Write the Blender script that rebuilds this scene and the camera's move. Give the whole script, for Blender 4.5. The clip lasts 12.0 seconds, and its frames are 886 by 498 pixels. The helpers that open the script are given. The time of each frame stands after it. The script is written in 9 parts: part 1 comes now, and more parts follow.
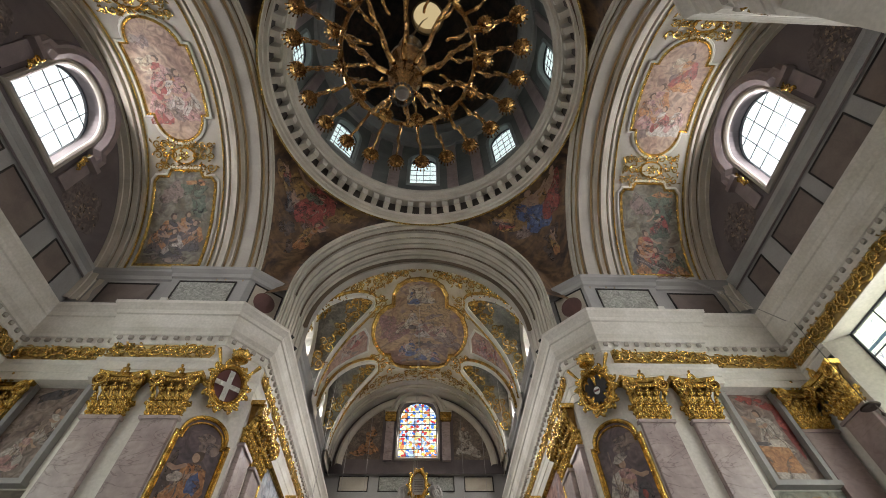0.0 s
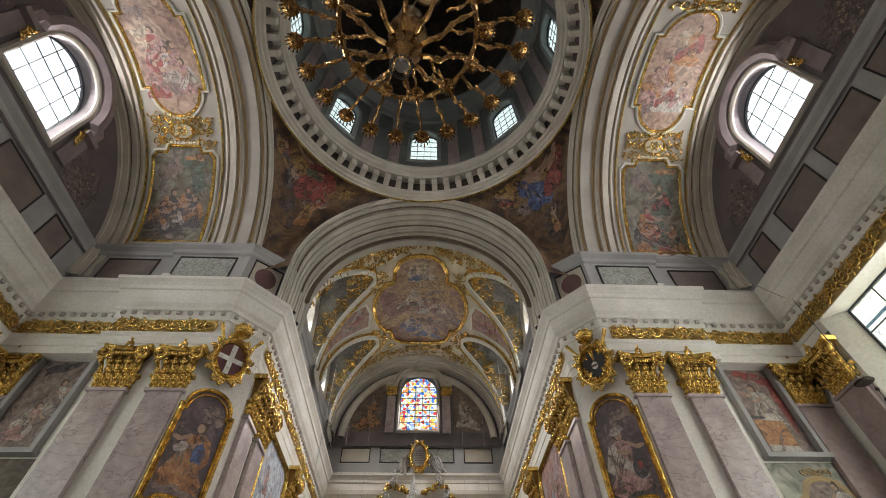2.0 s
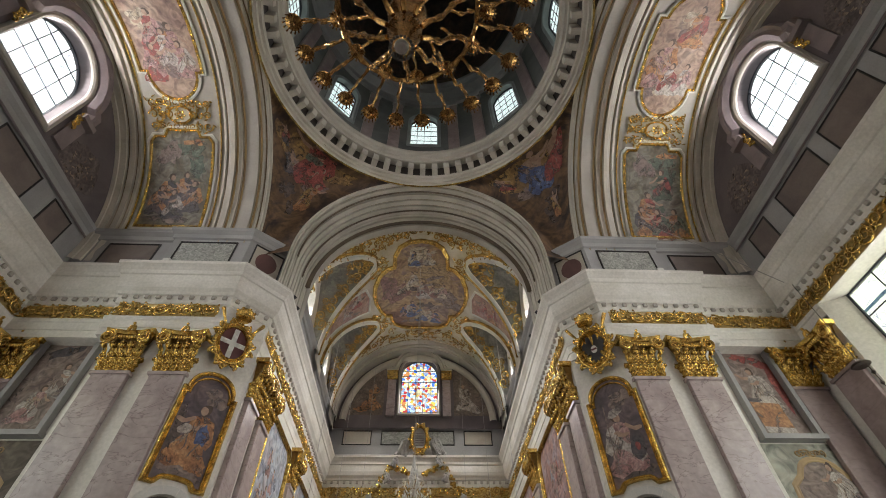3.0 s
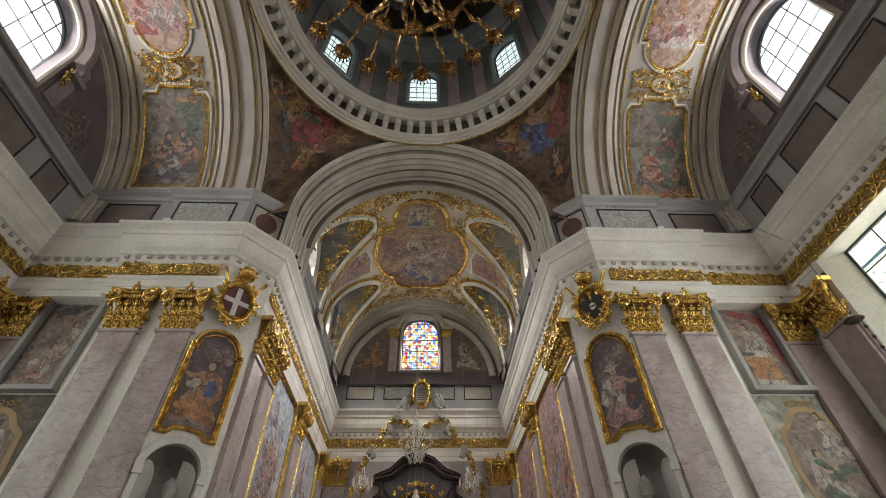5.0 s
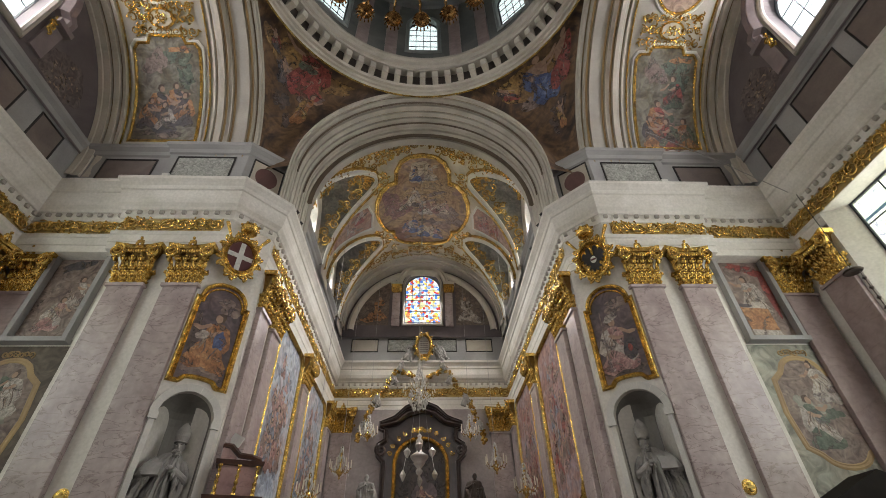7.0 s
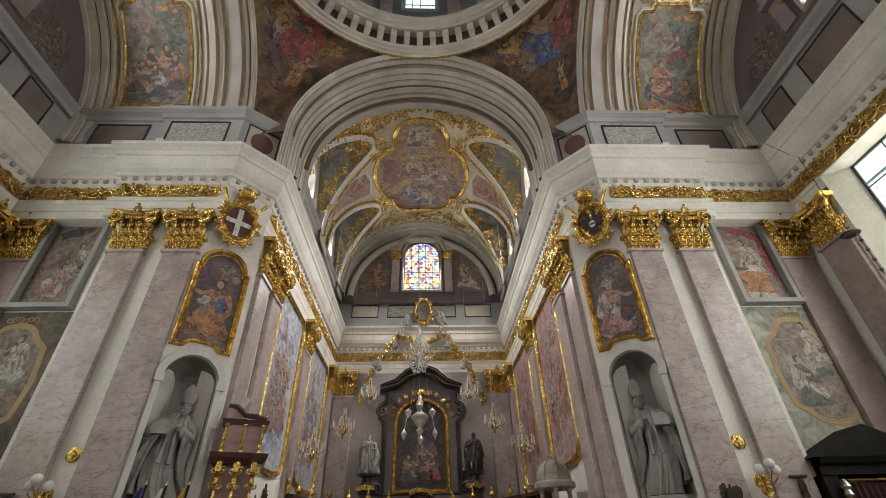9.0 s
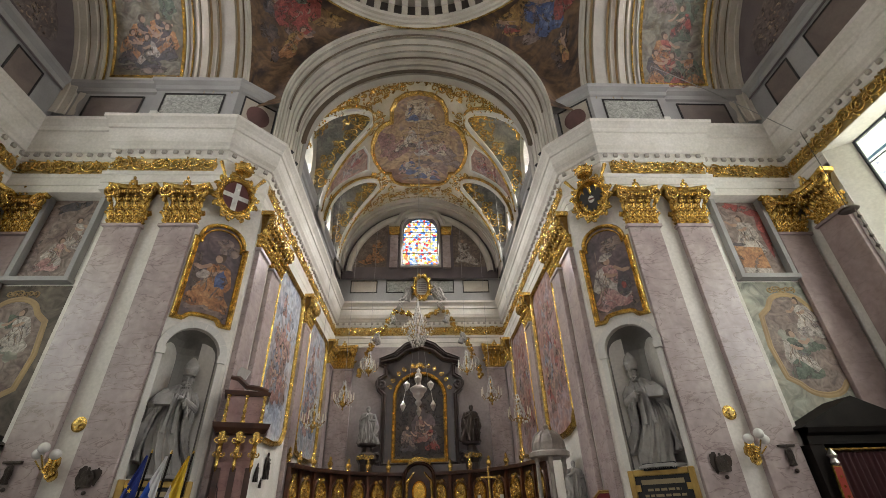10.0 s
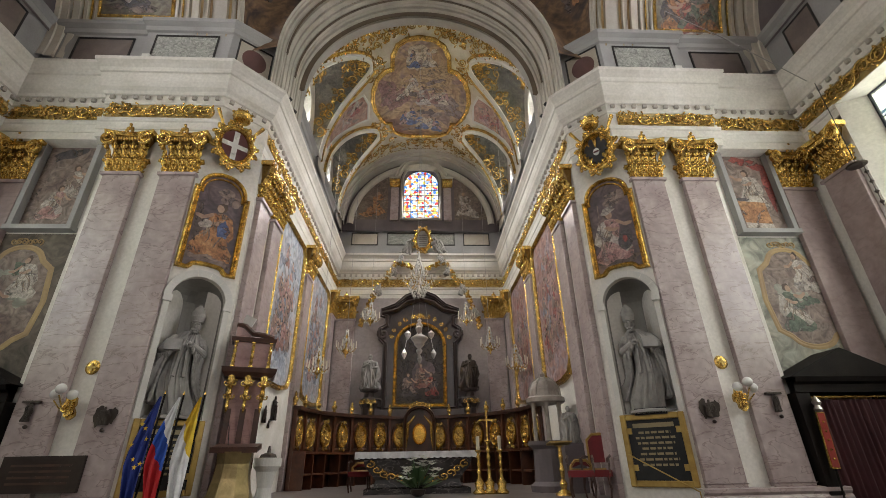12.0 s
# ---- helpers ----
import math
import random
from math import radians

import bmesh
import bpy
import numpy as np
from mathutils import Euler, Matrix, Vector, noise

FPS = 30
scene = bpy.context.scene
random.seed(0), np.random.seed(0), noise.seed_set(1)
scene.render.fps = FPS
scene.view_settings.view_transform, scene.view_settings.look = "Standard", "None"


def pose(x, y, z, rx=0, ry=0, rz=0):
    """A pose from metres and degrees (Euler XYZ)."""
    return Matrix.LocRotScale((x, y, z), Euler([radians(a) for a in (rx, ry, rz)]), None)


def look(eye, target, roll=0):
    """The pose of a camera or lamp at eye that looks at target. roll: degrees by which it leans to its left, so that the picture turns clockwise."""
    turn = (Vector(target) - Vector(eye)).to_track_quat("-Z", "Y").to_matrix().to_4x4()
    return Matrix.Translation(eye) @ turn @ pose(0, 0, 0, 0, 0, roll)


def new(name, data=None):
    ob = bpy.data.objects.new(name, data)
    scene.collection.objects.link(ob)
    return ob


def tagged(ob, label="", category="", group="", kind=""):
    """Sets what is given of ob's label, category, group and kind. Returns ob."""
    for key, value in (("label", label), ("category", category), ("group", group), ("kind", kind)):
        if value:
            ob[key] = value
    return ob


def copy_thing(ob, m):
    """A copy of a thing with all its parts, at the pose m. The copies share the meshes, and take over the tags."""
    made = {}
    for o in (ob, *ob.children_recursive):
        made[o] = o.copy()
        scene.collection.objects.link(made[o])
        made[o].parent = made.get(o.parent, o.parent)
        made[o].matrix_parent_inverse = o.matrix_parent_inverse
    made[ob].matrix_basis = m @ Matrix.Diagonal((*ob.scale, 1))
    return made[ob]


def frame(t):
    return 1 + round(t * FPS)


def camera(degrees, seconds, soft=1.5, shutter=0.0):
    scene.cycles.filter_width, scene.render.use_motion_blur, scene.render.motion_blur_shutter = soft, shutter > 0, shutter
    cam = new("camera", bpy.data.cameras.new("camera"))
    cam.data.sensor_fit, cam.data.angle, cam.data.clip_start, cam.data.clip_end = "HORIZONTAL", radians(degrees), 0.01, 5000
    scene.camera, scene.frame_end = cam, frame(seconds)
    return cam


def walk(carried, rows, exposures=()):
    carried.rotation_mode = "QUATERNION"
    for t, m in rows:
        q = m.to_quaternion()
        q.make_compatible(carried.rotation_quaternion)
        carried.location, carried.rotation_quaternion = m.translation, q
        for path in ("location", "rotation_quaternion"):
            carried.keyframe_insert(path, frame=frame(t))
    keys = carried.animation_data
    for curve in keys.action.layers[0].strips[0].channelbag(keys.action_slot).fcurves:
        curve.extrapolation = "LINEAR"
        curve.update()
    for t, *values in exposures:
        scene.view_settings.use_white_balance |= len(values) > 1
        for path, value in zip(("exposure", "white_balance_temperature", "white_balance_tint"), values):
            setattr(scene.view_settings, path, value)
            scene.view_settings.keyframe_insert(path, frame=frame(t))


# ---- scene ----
cam = camera(89.80, 12.0, soft=0.6)
EYE = 1.65
# seconds, yaw, pitch, roll, and how far the lowered arms carry the camera along, across and down
TURNS = [
         (0, -3.77, 53.79, -1.76, 0.203, -0.386, 0.300),
         (0.5, -3.77, 53.38, -1.75, 0.217, -0.380, 0.296),
         (1, -3.70, 52.65, -1.59, 0.225, -0.372, 0.289),
         (1.5, -3.62, 51.70, -1.52, 0.228, -0.362, 0.281),
         (2, -3.40, 50.95, -1.32, 0.228, -0.352, 0.271),
         (2.5, -3.40, 49.98, -1.33, 0.224, -0.339, 0.260),
         (3, -3.34, 49.14, -1.30, 0.218, -0.325, 0.248),
         (5, -3.21, 44.21, -1.43, 0.197, -0.267, 0.187),
         (5.5, -3.20, 42.54, -1.50, 0.193, -0.252, 0.170),
         (6, -3.13, 41.02, -1.55, 0.191, -0.238, 0.153),
         (6.5, -2.97, 39.78, -1.45, 0.190, -0.224, 0.135),
         (7, -2.78, 38.72, -1.39, 0.190, -0.211, 0.117),
         (9, -2.80, 34.60, -1.70, 0.195, -0.167, 0.047),
         (9.5, -2.80, 33.16, -1.64, 0.194, -0.159, 0.030),
         (10, -2.95, 31.55, -1.64, 0.190, -0.152, 0.014),
         (10.5, -2.99, 30.10, -1.56, 0.183, -0.147, 0.000),
         (11, -2.85, 28.64, -1.30, 0.171, -0.142, -0.012),
         (11.5, -2.84, 27.14, -1.20, 0.152, -0.140, -0.024),
         (12, -2.85, 25.61, -1.03, 0.126, -0.138, -0.033)]


def tilt(yaw, pitch, roll, dx, dy, dz):
    return pose(dx, dy, EYE + dz, 0, 0, yaw) @ pose(0, 0, 0, 90 + pitch) @ pose(0, 0, 0, 0, 0, roll)


walk(cam, [(t, tilt(*row)) for t, *row in TURNS], exposures=[(0, -0.02), (5, -0.02), (7, 0.1), (9, 0.24), (12, 0.34)])

# ---- world and light ----
world = bpy.data.worlds.new("sky")
scene.world = world
world.use_nodes = True
wn = world.node_tree.nodes
sky = wn.new("ShaderNodeTexSky")
sky.sky_type, sky.sun_disc = "NISHITA", False
sky.sun_elevation, sky.sun_rotation = radians(53), radians(194)
world.node_tree.links.new(sky.outputs[0], wn["Background"].inputs[0])
wn["Background"].inputs[1].default_value = 0.15


def window_light(name, eye, target, w, h, watts, colour=(1.0, 0.96, 0.965)):
    d = bpy.data.lights.new(name, "AREA")
    d.shape, d.size, d.size_y, d.energy, d.color = "RECTANGLE", w, h, watts, colour
    o = new(name, d)
    o.matrix_world = look(eye, target)
    return o


sun = new("sun", bpy.data.lights.new("sun", "SUN"))
sun.data.energy, sun.data.angle, sun.data.color = 2.5, radians(0.5), (1.0, 0.95, 0.87)
sun.matrix_world = look((-4, -16, 22), (0, 0, 0))

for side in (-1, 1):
    window_light("upper_window_light", (side * 11.8, 4.65, 15.7), (0, 4.65, 13.0), 2.0, 3.0, 450)
    window_light("lower_window_light", (side * 11.95, 5.3, 7.1), (0, 5.3, 6.2), 6.0, 5.4, 460 if side > 0 else 170)
    # lamp added in the unseen nave, where no window opening is built
    window_light("nave_fill_light", (side * 4.4, -6.5, 15.2), (side * -5.0, 7.0, 9.0), 6.0, 2.4, 220)
    for wy in (14.4, 19.05):
        window_light("clerestory_light", (side * 5.55, wy, 15.3), (-side * 2.0, wy, 1.0), 1.3, 2.2, (600 if side > 0 else 420) * (1.0 if wy < 16 else 0.8), (1.0, 0.97, 0.93)).data.spread = radians(105)
window_light("east_window_light", (0, 22.6, 15.4), (0, 15, 8), 2.0, 3.0, 260)
# added frontal lamp before the closed west wall, out of view
window_light("west_fill_light", (0, -13.6, 12.0), (0, 3.0, 12.0), 5.0, 6.0, 510)

# ---- materials ----


def mat(name, a, b=None, rough=0.6, metal=0.0, scale=1.2, fine=18.0, bump=0.12, veins=None, grain=0.25):
    """A surface of two mixed tones with fine grain, optional veins and relief."""
    m = bpy.data.materials.new(name)
    m.use_nodes = True
    n, l = m.node_tree.nodes, m.node_tree.links
    bsdf = n["Principled BSDF"]
    b = b or tuple(c * 0.8 for c in a)
    co = n.new("ShaderNodeTexCoord")
    big = n.new("ShaderNodeTexNoise")
    big.inputs["Scale"].default_value, big.inputs["Detail"].default_value = scale, 6
    big.inputs["Distortion"].default_value = 0.6
    l.new(co.outputs["Object"], big.inputs["Vector"])
    ramp = n.new("ShaderNodeValToRGB")
    ramp.color_ramp.elements[0].position, ramp.color_ramp.elements[1].position = 0.36, 0.66
    ramp.color_ramp.elements[0].color, ramp.color_ramp.elements[1].color = (*a, 1), (*b, 1)
    l.new(big.outputs["Fac"], ramp.inputs["Fac"])
    small = n.new("ShaderNodeTexNoise")
    small.inputs["Scale"].default_value, small.inputs["Detail"].default_value = fine, 4
    l.new(co.outputs["Object"], small.inputs["Vector"])
    mul = n.new("ShaderNodeMix")
    mul.data_type, mul.blend_type = "RGBA", "MULTIPLY"
    mul.inputs["Factor"].default_value = grain
    l.new(ramp.outputs["Color"], mul.inputs[6])
    l.new(small.outputs["Fac"], mul.inputs[7])
    colour = mul.outputs[2]
    if veins:
        wave = n.new("ShaderNodeTexNoise")
        wave.inputs["Scale"].default_value, wave.inputs["Detail"].default_value = veins[1], 8
        wave.inputs["Distortion"].default_value = 1.8
        slant = n.new("ShaderNodeMapping")
        slant.inputs["Rotation"].default_value = (0.5, 0.62, 0.3)
        slant.inputs["Scale"].default_value = (0.55, 0.8, 1.7)
        l.new(co.outputs["Object"], slant.inputs["Vector"])
        l.new(slant.outputs["Vector"], wave.inputs["Vector"])
        vr = n.new("ShaderNodeValToRGB")
        e = vr.color_ramp.elements
        e[0].position, e[0].color = 0.48, (0, 0, 0, 1)
        e[1].position, e[1].color = 0.52, (0, 0, 0, 1)
        mid = e.new(0.5)
        mid.color = (veins[2],) * 3 + (1,)
        l.new(wave.outputs["Fac"], vr.inputs["Fac"])
        mv = n.new("ShaderNodeMix")
        mv.data_type = "RGBA"
        mv.inputs[7].default_value = (*veins[0], 1)
        l.new(vr.outputs["Color"], mv.inputs["Factor"])
        l.new(colour, mv.inputs[6])
        colour = mv.outputs[2]
    l.new(colour, bsdf.inputs["Base Color"])
    bsdf.inputs["Roughness"].default_value, bsdf.inputs["Metallic"].default_value = rough, metal
    if bump:
        bp = n.new("ShaderNodeBump")
        bp.inputs["Strength"].default_value, bp.inputs["Distance"].default_value = bump, 0.02
        l.new(small.outputs["Fac"], bp.inputs["Height"])
        l.new(bp.outputs["Normal"], bsdf.inputs["Normal"])
    return m


def fresco(name, tones, scale=0.9, rough=0.75, seed=0.0):
    """A painted surface: soft cloudy fields of the tones given, broken by brush-like smaller shapes."""
    m = bpy.data.materials.new(name)
    m.use_nodes = True
    n, l = m.node_tree.nodes, m.node_tree.links
    bsdf = n["Principled BSDF"]
    co = n.new("ShaderNodeTexCoord")
    shift = n.new("ShaderNodeVectorMath")
    shift.inputs[1].default_value = (seed * 3.1, seed * 1.7, seed * 2.3)
    l.new(co.outputs["Object"], shift.inputs[0])
    a = n.new("ShaderNodeTexNoise")
    a.inputs["Scale"].default_value, a.inputs["Detail"].default_value, a.inputs["Distortion"].default_value = scale, 5, 1.4
    a.inputs["Roughness"].default_value = 0.6
    l.new(shift.outputs[0], a.inputs["Vector"])
    ra = n.new("ShaderNodeValToRGB")
    el = ra.color_ramp.elements
    k = len(tones)
    el[0].position, el[0].color = 0.3, (*tones[0], 1)
    el[1].position, el[1].color = 0.72, (*tones[-1], 1)
    for i in range(1, k - 1):
        e = el.new(0.3 + 0.42 * i / (k - 1))
        e.color = (*tones[i], 1)
    l.new(a.outputs["Fac"], ra.inputs["Fac"])
    v = n.new("ShaderNodeTexNoise")
    v.inputs["Scale"].default_value, v.inputs["Detail"].default_value, v.inputs["Distortion"].default_value = scale * 3.2, 6, 2.2
    l.new(shift.outputs[0], v.inputs["Vector"])
    rv = n.new("ShaderNodeValToRGB")
    rv.color_ramp.elements[0].position, rv.color_ramp.elements[0].color = 0.34, (0.45, 0.42, 0.4, 1)
    rv.color_ramp.elements[1].position, rv.color_ramp.elements[1].color = 0.68, (1.25, 1.2, 1.12, 1)
    l.new(v.outputs["Fac"], rv.inputs["Fac"])
    mx = n.new("ShaderNodeMix")
    mx.data_type, mx.blend_type = "RGBA", "MULTIPLY"
    mx.inputs["Factor"].default_value = 0.85
    l.new(ra.outputs["Color"], mx.inputs[6])
    l.new(rv.outputs["Color"], mx.inputs[7])
    l.new(mx.outputs[2], bsdf.inputs["Base Color"])
    bsdf.inputs["Roughness"].default_value = rough
    bp = n.new("ShaderNodeBump")
    bp.inputs["Strength"].default_value, bp.inputs["Distance"].default_value = 0.08, 0.02
    l.new(v.outputs["Fac"], bp.inputs["Height"])
    l.new(bp.outputs["Normal"], bsdf.inputs["Normal"])
    return m


MARBLE = mat("pink_marble", (0.5, 0.415, 0.395), (0.36, 0.285, 0.275), 0.32, scale=1.6, fine=7, bump=0.02, veins=((0.12, 0.075, 0.075), 1.5, 0.6), grain=0.5)
MARBLE_EAST = mat("grey_lilac_marble", (0.4, 0.35, 0.335), (0.31, 0.265, 0.26), 0.45, scale=0.8, fine=9, bump=0.02, veins=((0.2, 0.16, 0.16), 0.8, 0.3), grain=0.35)
MARBLE_DARK = mat("brown_marble", (0.42, 0.33, 0.31), (0.3, 0.225, 0.215), 0.32, scale=1.5, fine=7, bump=0.02, veins=((0.14, 0.09, 0.09), 0.9, 0.22), grain=0.4)
PLASTER = mat("cream_plaster", (0.78, 0.75, 0.69), (0.66, 0.63, 0.56), 0.8, scale=0.9, fine=14, bump=0.08, grain=0.35)
STONE = mat("warm_grey_plaster", (0.43, 0.40, 0.35), (0.34, 0.31, 0.27), 0.8, scale=0.5, fine=25, bump=0.05)
GREY = mat("blue_grey_plaster", (0.37, 0.365, 0.355), (0.28, 0.275, 0.27), 0.8, scale=0.6, fine=25, bump=0.05)
DARKGREY = mat("dark_mauve_grey_plaster", (0.145, 0.12, 0.122), (0.09, 0.075, 0.08), 0.8, scale=0.7, fine=25, bump=0.05)
GOLD = mat("gilding", (0.92, 0.63, 0.17), (0.36, 0.21, 0.05), 0.27, 0.8, scale=6, fine=30, bump=0.55)
RINGSTONE = mat("pale_grey_plaster", (0.55, 0.51, 0.43), (0.43, 0.395, 0.33), 0.8, scale=0.8, fine=20, bump=0.06)
FLOOR = mat("floor_stone", (0.2, 0.175, 0.16), (0.13, 0.11, 0.1), 0.4, scale=0.8)
WOOD = mat("dark_wood", (0.07, 0.027, 0.015), (0.032, 0.013, 0.008), 0.4, scale=3, fine=30)
STATUE = mat("grey_stone", (0.35, 0.335, 0.31), (0.2, 0.19, 0.18), 0.7, scale=2, fine=20)
MAUVE = mat("mauve_grey_stucco", (0.27, 0.225, 0.225), (0.19, 0.155, 0.16), 0.8, scale=1.2, fine=25, bump=0.08)
DARK = mat("shadow_dark", (0.03, 0.027, 0.025), None, 0.7)

# ---- mesh helpers ----


def obj(name, bm, material, parent=None, label="", category="", group="", kind="", smooth=False):
    me = bpy.data.meshes.new(name)
    bmesh.ops.recalc_face_normals(bm, faces=bm.faces)
    if smooth:
        for f in bm.faces:
            f.smooth = True
    bm.to_mesh(me)
    bm.free()
    me.materials.append(material)
    o = new(name, me)
    if parent:
        o.parent = parent
    return tagged(o, label, category, group, kind)


def part(name, bm, material, parent, label="", smooth=False):
    return obj(name, bm, material, parent, label, smooth=smooth)


def thing(name, label, category, group="", at=None):
    o = new(name)
    if at is not None:
        o.matrix_world = at
    return tagged(o, label, category, group)


def sweep(path, prof, closed=False, bm=None):
    """A profile of (offset to the left, height) drawn along a level plan path with mitred corners."""
    bm = bm or bmesh.new()
    pts = [Vector(p) for p in path]
    n = len(pts)
    rows = []
    for i, p in enumerate(pts):
        d0 = (p - pts[i - 1]).normalized() if (i or closed) else None
        d1 = (pts[(i + 1) % n] - p).normalized() if (i < n - 1 or closed) else None
        d0, d1 = d0 or d1, d1 or d0
        n0, n1 = Vector((-d0.y, d0.x)), Vector((-d1.y, d1.x))
        m = (n0 + n1) / max(0.2, 1 + n0.dot(n1))
        rows.append([bm.verts.new((p.x + m.x * o, p.y + m.y * o, z)) for o, z in prof])
    for i in range(n if closed else n - 1):
        a, b = rows[i], rows[(i + 1) % n]
        for j in range(len(prof) - 1):
            bm.faces.new((a[j], b[j], b[j + 1], a[j + 1]))
    return bm


def arch(fn, prof, a0=0.0, a1=math.pi, seg=48, bm=None):
    """A profile of (radius, depth) turned through an arch; fn(radius, angle, depth) gives the place."""
    bm = bm or bmesh.new()
    rows = []
    for i in range(seg + 1):
        a = a0 + (a1 - a0) * i / seg
        rows.append([bm.verts.new(fn(r, a, d)) for r, d in prof])
    for i in range(seg):
        for j in range(len(prof) - 1):
            bm.faces.new((rows[i][j], rows[i + 1][j], rows[i + 1][j + 1], rows[i][j + 1]))
    return bm


def box(x0, x1, y0, y1, z0, z1, bm=None, m=None):
    bm = bm or bmesh.new()
    c = [Vector((x, y, z)) for x in (x0, x1) for y in (y0, y1) for z in (z0, z1)]
    v = [bm.verts.new(m @ p if m else p) for p in c]
    for f in ((0, 1, 3, 2), (4, 6, 7, 5), (0, 4, 5, 1), (2, 3, 7, 6), (0, 2, 6, 4), (1, 5, 7, 3)):
        bm.faces.new([v[i] for i in f])
    return bm


def lathe(prof, at=(0, 0, 0), seg=20, bm=None, m=None):
    bm = bm or bmesh.new()
    rows = []
    for r, z in prof:
        row = []
        for i in range(seg):
            a = 2 * math.pi * i / seg
            p = Vector((at[0] + r * math.cos(a), at[1] + r * math.sin(a), at[2] + z))
            row.append(bm.verts.new(m @ p if m else p))
        rows.append(row)
    for j in range(len(rows) - 1):
        for i in range(seg):
            k = (i + 1) % seg
            bm.faces.new((rows[j][i], rows[j][k], rows[j + 1][k], rows[j + 1][i]))
    for row in (rows[0], rows[-1]):
        bm.faces.new(row)
    return bm


def tube(pts, radii, seg=6, bm=None, closed=False, m=None):
    """A round bar along points; radii: one number or one for each point."""
    bm = bm or bmesh.new()
    pts = [Vector(p) for p in pts]
    n = len(pts)
    if not isinstance(radii, (list, tuple)):
        radii = [radii] * n
    rows = []
    up = None
    for i, p in enumerate(pts):
        a = pts[i - 1] if (i or closed) else p
        b = pts[(i + 1) % n] if (i < n - 1 or closed) else p
        t = (b - a).normalized() if (b - a).length > 1e-9 else Vector((0, 0, 1))
        if up is None:
            up = t.orthogonal().normalized()
        up = (up - t * up.dot(t))
        up = up.normalized() if up.length > 1e-6 else t.orthogonal().normalized()
        w = t.cross(up)
        row = []
        for k in range(seg):
            c = 2 * math.pi * k / seg
            q = p + (up * math.cos(c) + w * math.sin(c)) * radii[i]
            row.append(bm.verts.new(m @ q if m else q))
        rows.append(row)
    for i in range(n if closed else n - 1):
        a, b = rows[i], rows[(i + 1) % n]
        for k in range(seg):
            j = (k + 1) % seg
            bm.faces.new((a[k], a[j], b[j], b[k]))
    if not closed:
        bm.faces.new(rows[0])
        bm.faces.new(rows[-1])
    return bm


def plane_map(o, ex, ey):
    """Maps (u, v, out) onto a flat face."""
    o, ex, ey = Vector(o), Vector(ex).normalized(), Vector(ey).normalized()
    nn = ex.cross(ey)
    return lambda u, v, w=0.0: o + ex * u + ey * v + nn * w


def panel(outline, mp, out=0.01, rings=6, centre=None, bm=None):
    """A star-shaped outline filled by rings from its centre, laid on a mapped surface."""
    bm = bm or bmesh.new()
    cx = centre[0] if centre else sum(p[0] for p in outline) / len(outline)
    cy = centre[1] if centre else sum(p[1] for p in outline) / len(outline)
    c = bm.verts.new(mp(cx, cy, out))
    last = None
    n = len(outline)
    for r in range(1, rings + 1):
        f = r / rings
        row = [bm.verts.new(mp(cx + (x - cx) * f, cy + (y - cy) * f, out)) for x, y in outline]
        for i in range(n):
            j = (i + 1) % n
            bm.faces.new((c, row[i], row[j]) if last is None else (last[i], row[i], row[j], last[j]))
        last = row
    return bm


def rim(outline, mp, width=0.08, depth=0.06, closed=True, bm=None):
    """A moulded frame of half-round section along an outline on a mapped surface."""
    bm = bm or bmesh.new()
    n = len(outline)
    rows = []
    sec = [(-0.5, 0.0), (-0.5, 0.55), (-0.2, 1.0), (0.1, 0.75), (0.3, 1.0), (0.5, 0.5), (0.5, 0.0)]
    for i in range(n):
        a = Vector(outline[i - 1]) if (i or closed) else Vector(outline[i])
        b = Vector(outline[(i + 1) % n]) if (i < n - 1 or closed) else Vector(outline[i])
        p = Vector(outline[i])
        d0, d1 = (p - a), (b - p)
        d0 = d0.normalized() if d0.length > 1e-9 else d1.normalized()
        d1 = d1.normalized() if d1.length > 1e-9 else d0
        n0, n1 = Vector((-d0.y, d0.x)), Vector((-d1.y, d1.x))
        m = (n0 + n1) / max(0.35, 1 + n0.dot(n1))
        rows.append([bm.verts.new(mp(p.x + m.x * s * width, p.y + m.y * s * width, w * depth)) for s, w in sec])
    for i in range(n if closed else n - 1):
        a, b = rows[i], rows[(i + 1) % n]
        for j in range(len(sec) - 1):
            bm.faces.new((a[j], b[j], b[j + 1], a[j + 1]))
    return bm


def arc(cx, cy, rx, ry, a0, a1, seg=16):
    return [(cx + rx * math.cos(radians(a0 + (a1 - a0) * i / seg)), cy + ry * math.sin(radians(a0 + (a1 - a0) * i / seg))) for i in range(seg + 1)]


def dense(outline, step=0.25):
    out = []
    n = len(outline)
    for i in range(n):
        a, b = Vector(outline[i]), Vector(outline[(i + 1) % n])
        k = max(1, int((b - a).length / step))
        out += [tuple(a.lerp(b, j / k)) for j in range(k)]
    return out

# ---- plan and heights ----
Z_CAP0, Z_CAP1, Z_ARCH, Z_FRIEZE0, Z_FRIEZE1, Z_CORN, Z_ATTIC = 8.3, 9.45, 9.47, 10.08, 10.54, 11.92, 14.1
WX, FY, CX, EY = 11.1, 9.45, 4.5, 22.3
WEST = 0.53
CHX = 5.72
half = [(WX, WEST), (WX, 9.6), (8.5, 9.6), (8.5, FY), (5.38, FY), (CX, 10.4), (CX, EY)]
ATTIC_X = 5.68
east_path = half + [(-x, y) for x, y in reversed(half)]
west_half = [(-5.5, WEST), (-CX, WEST - 0.95), (-CX, -14)]
plan = east_path + west_half + [(-x, y) for x, y in reversed(west_half)]
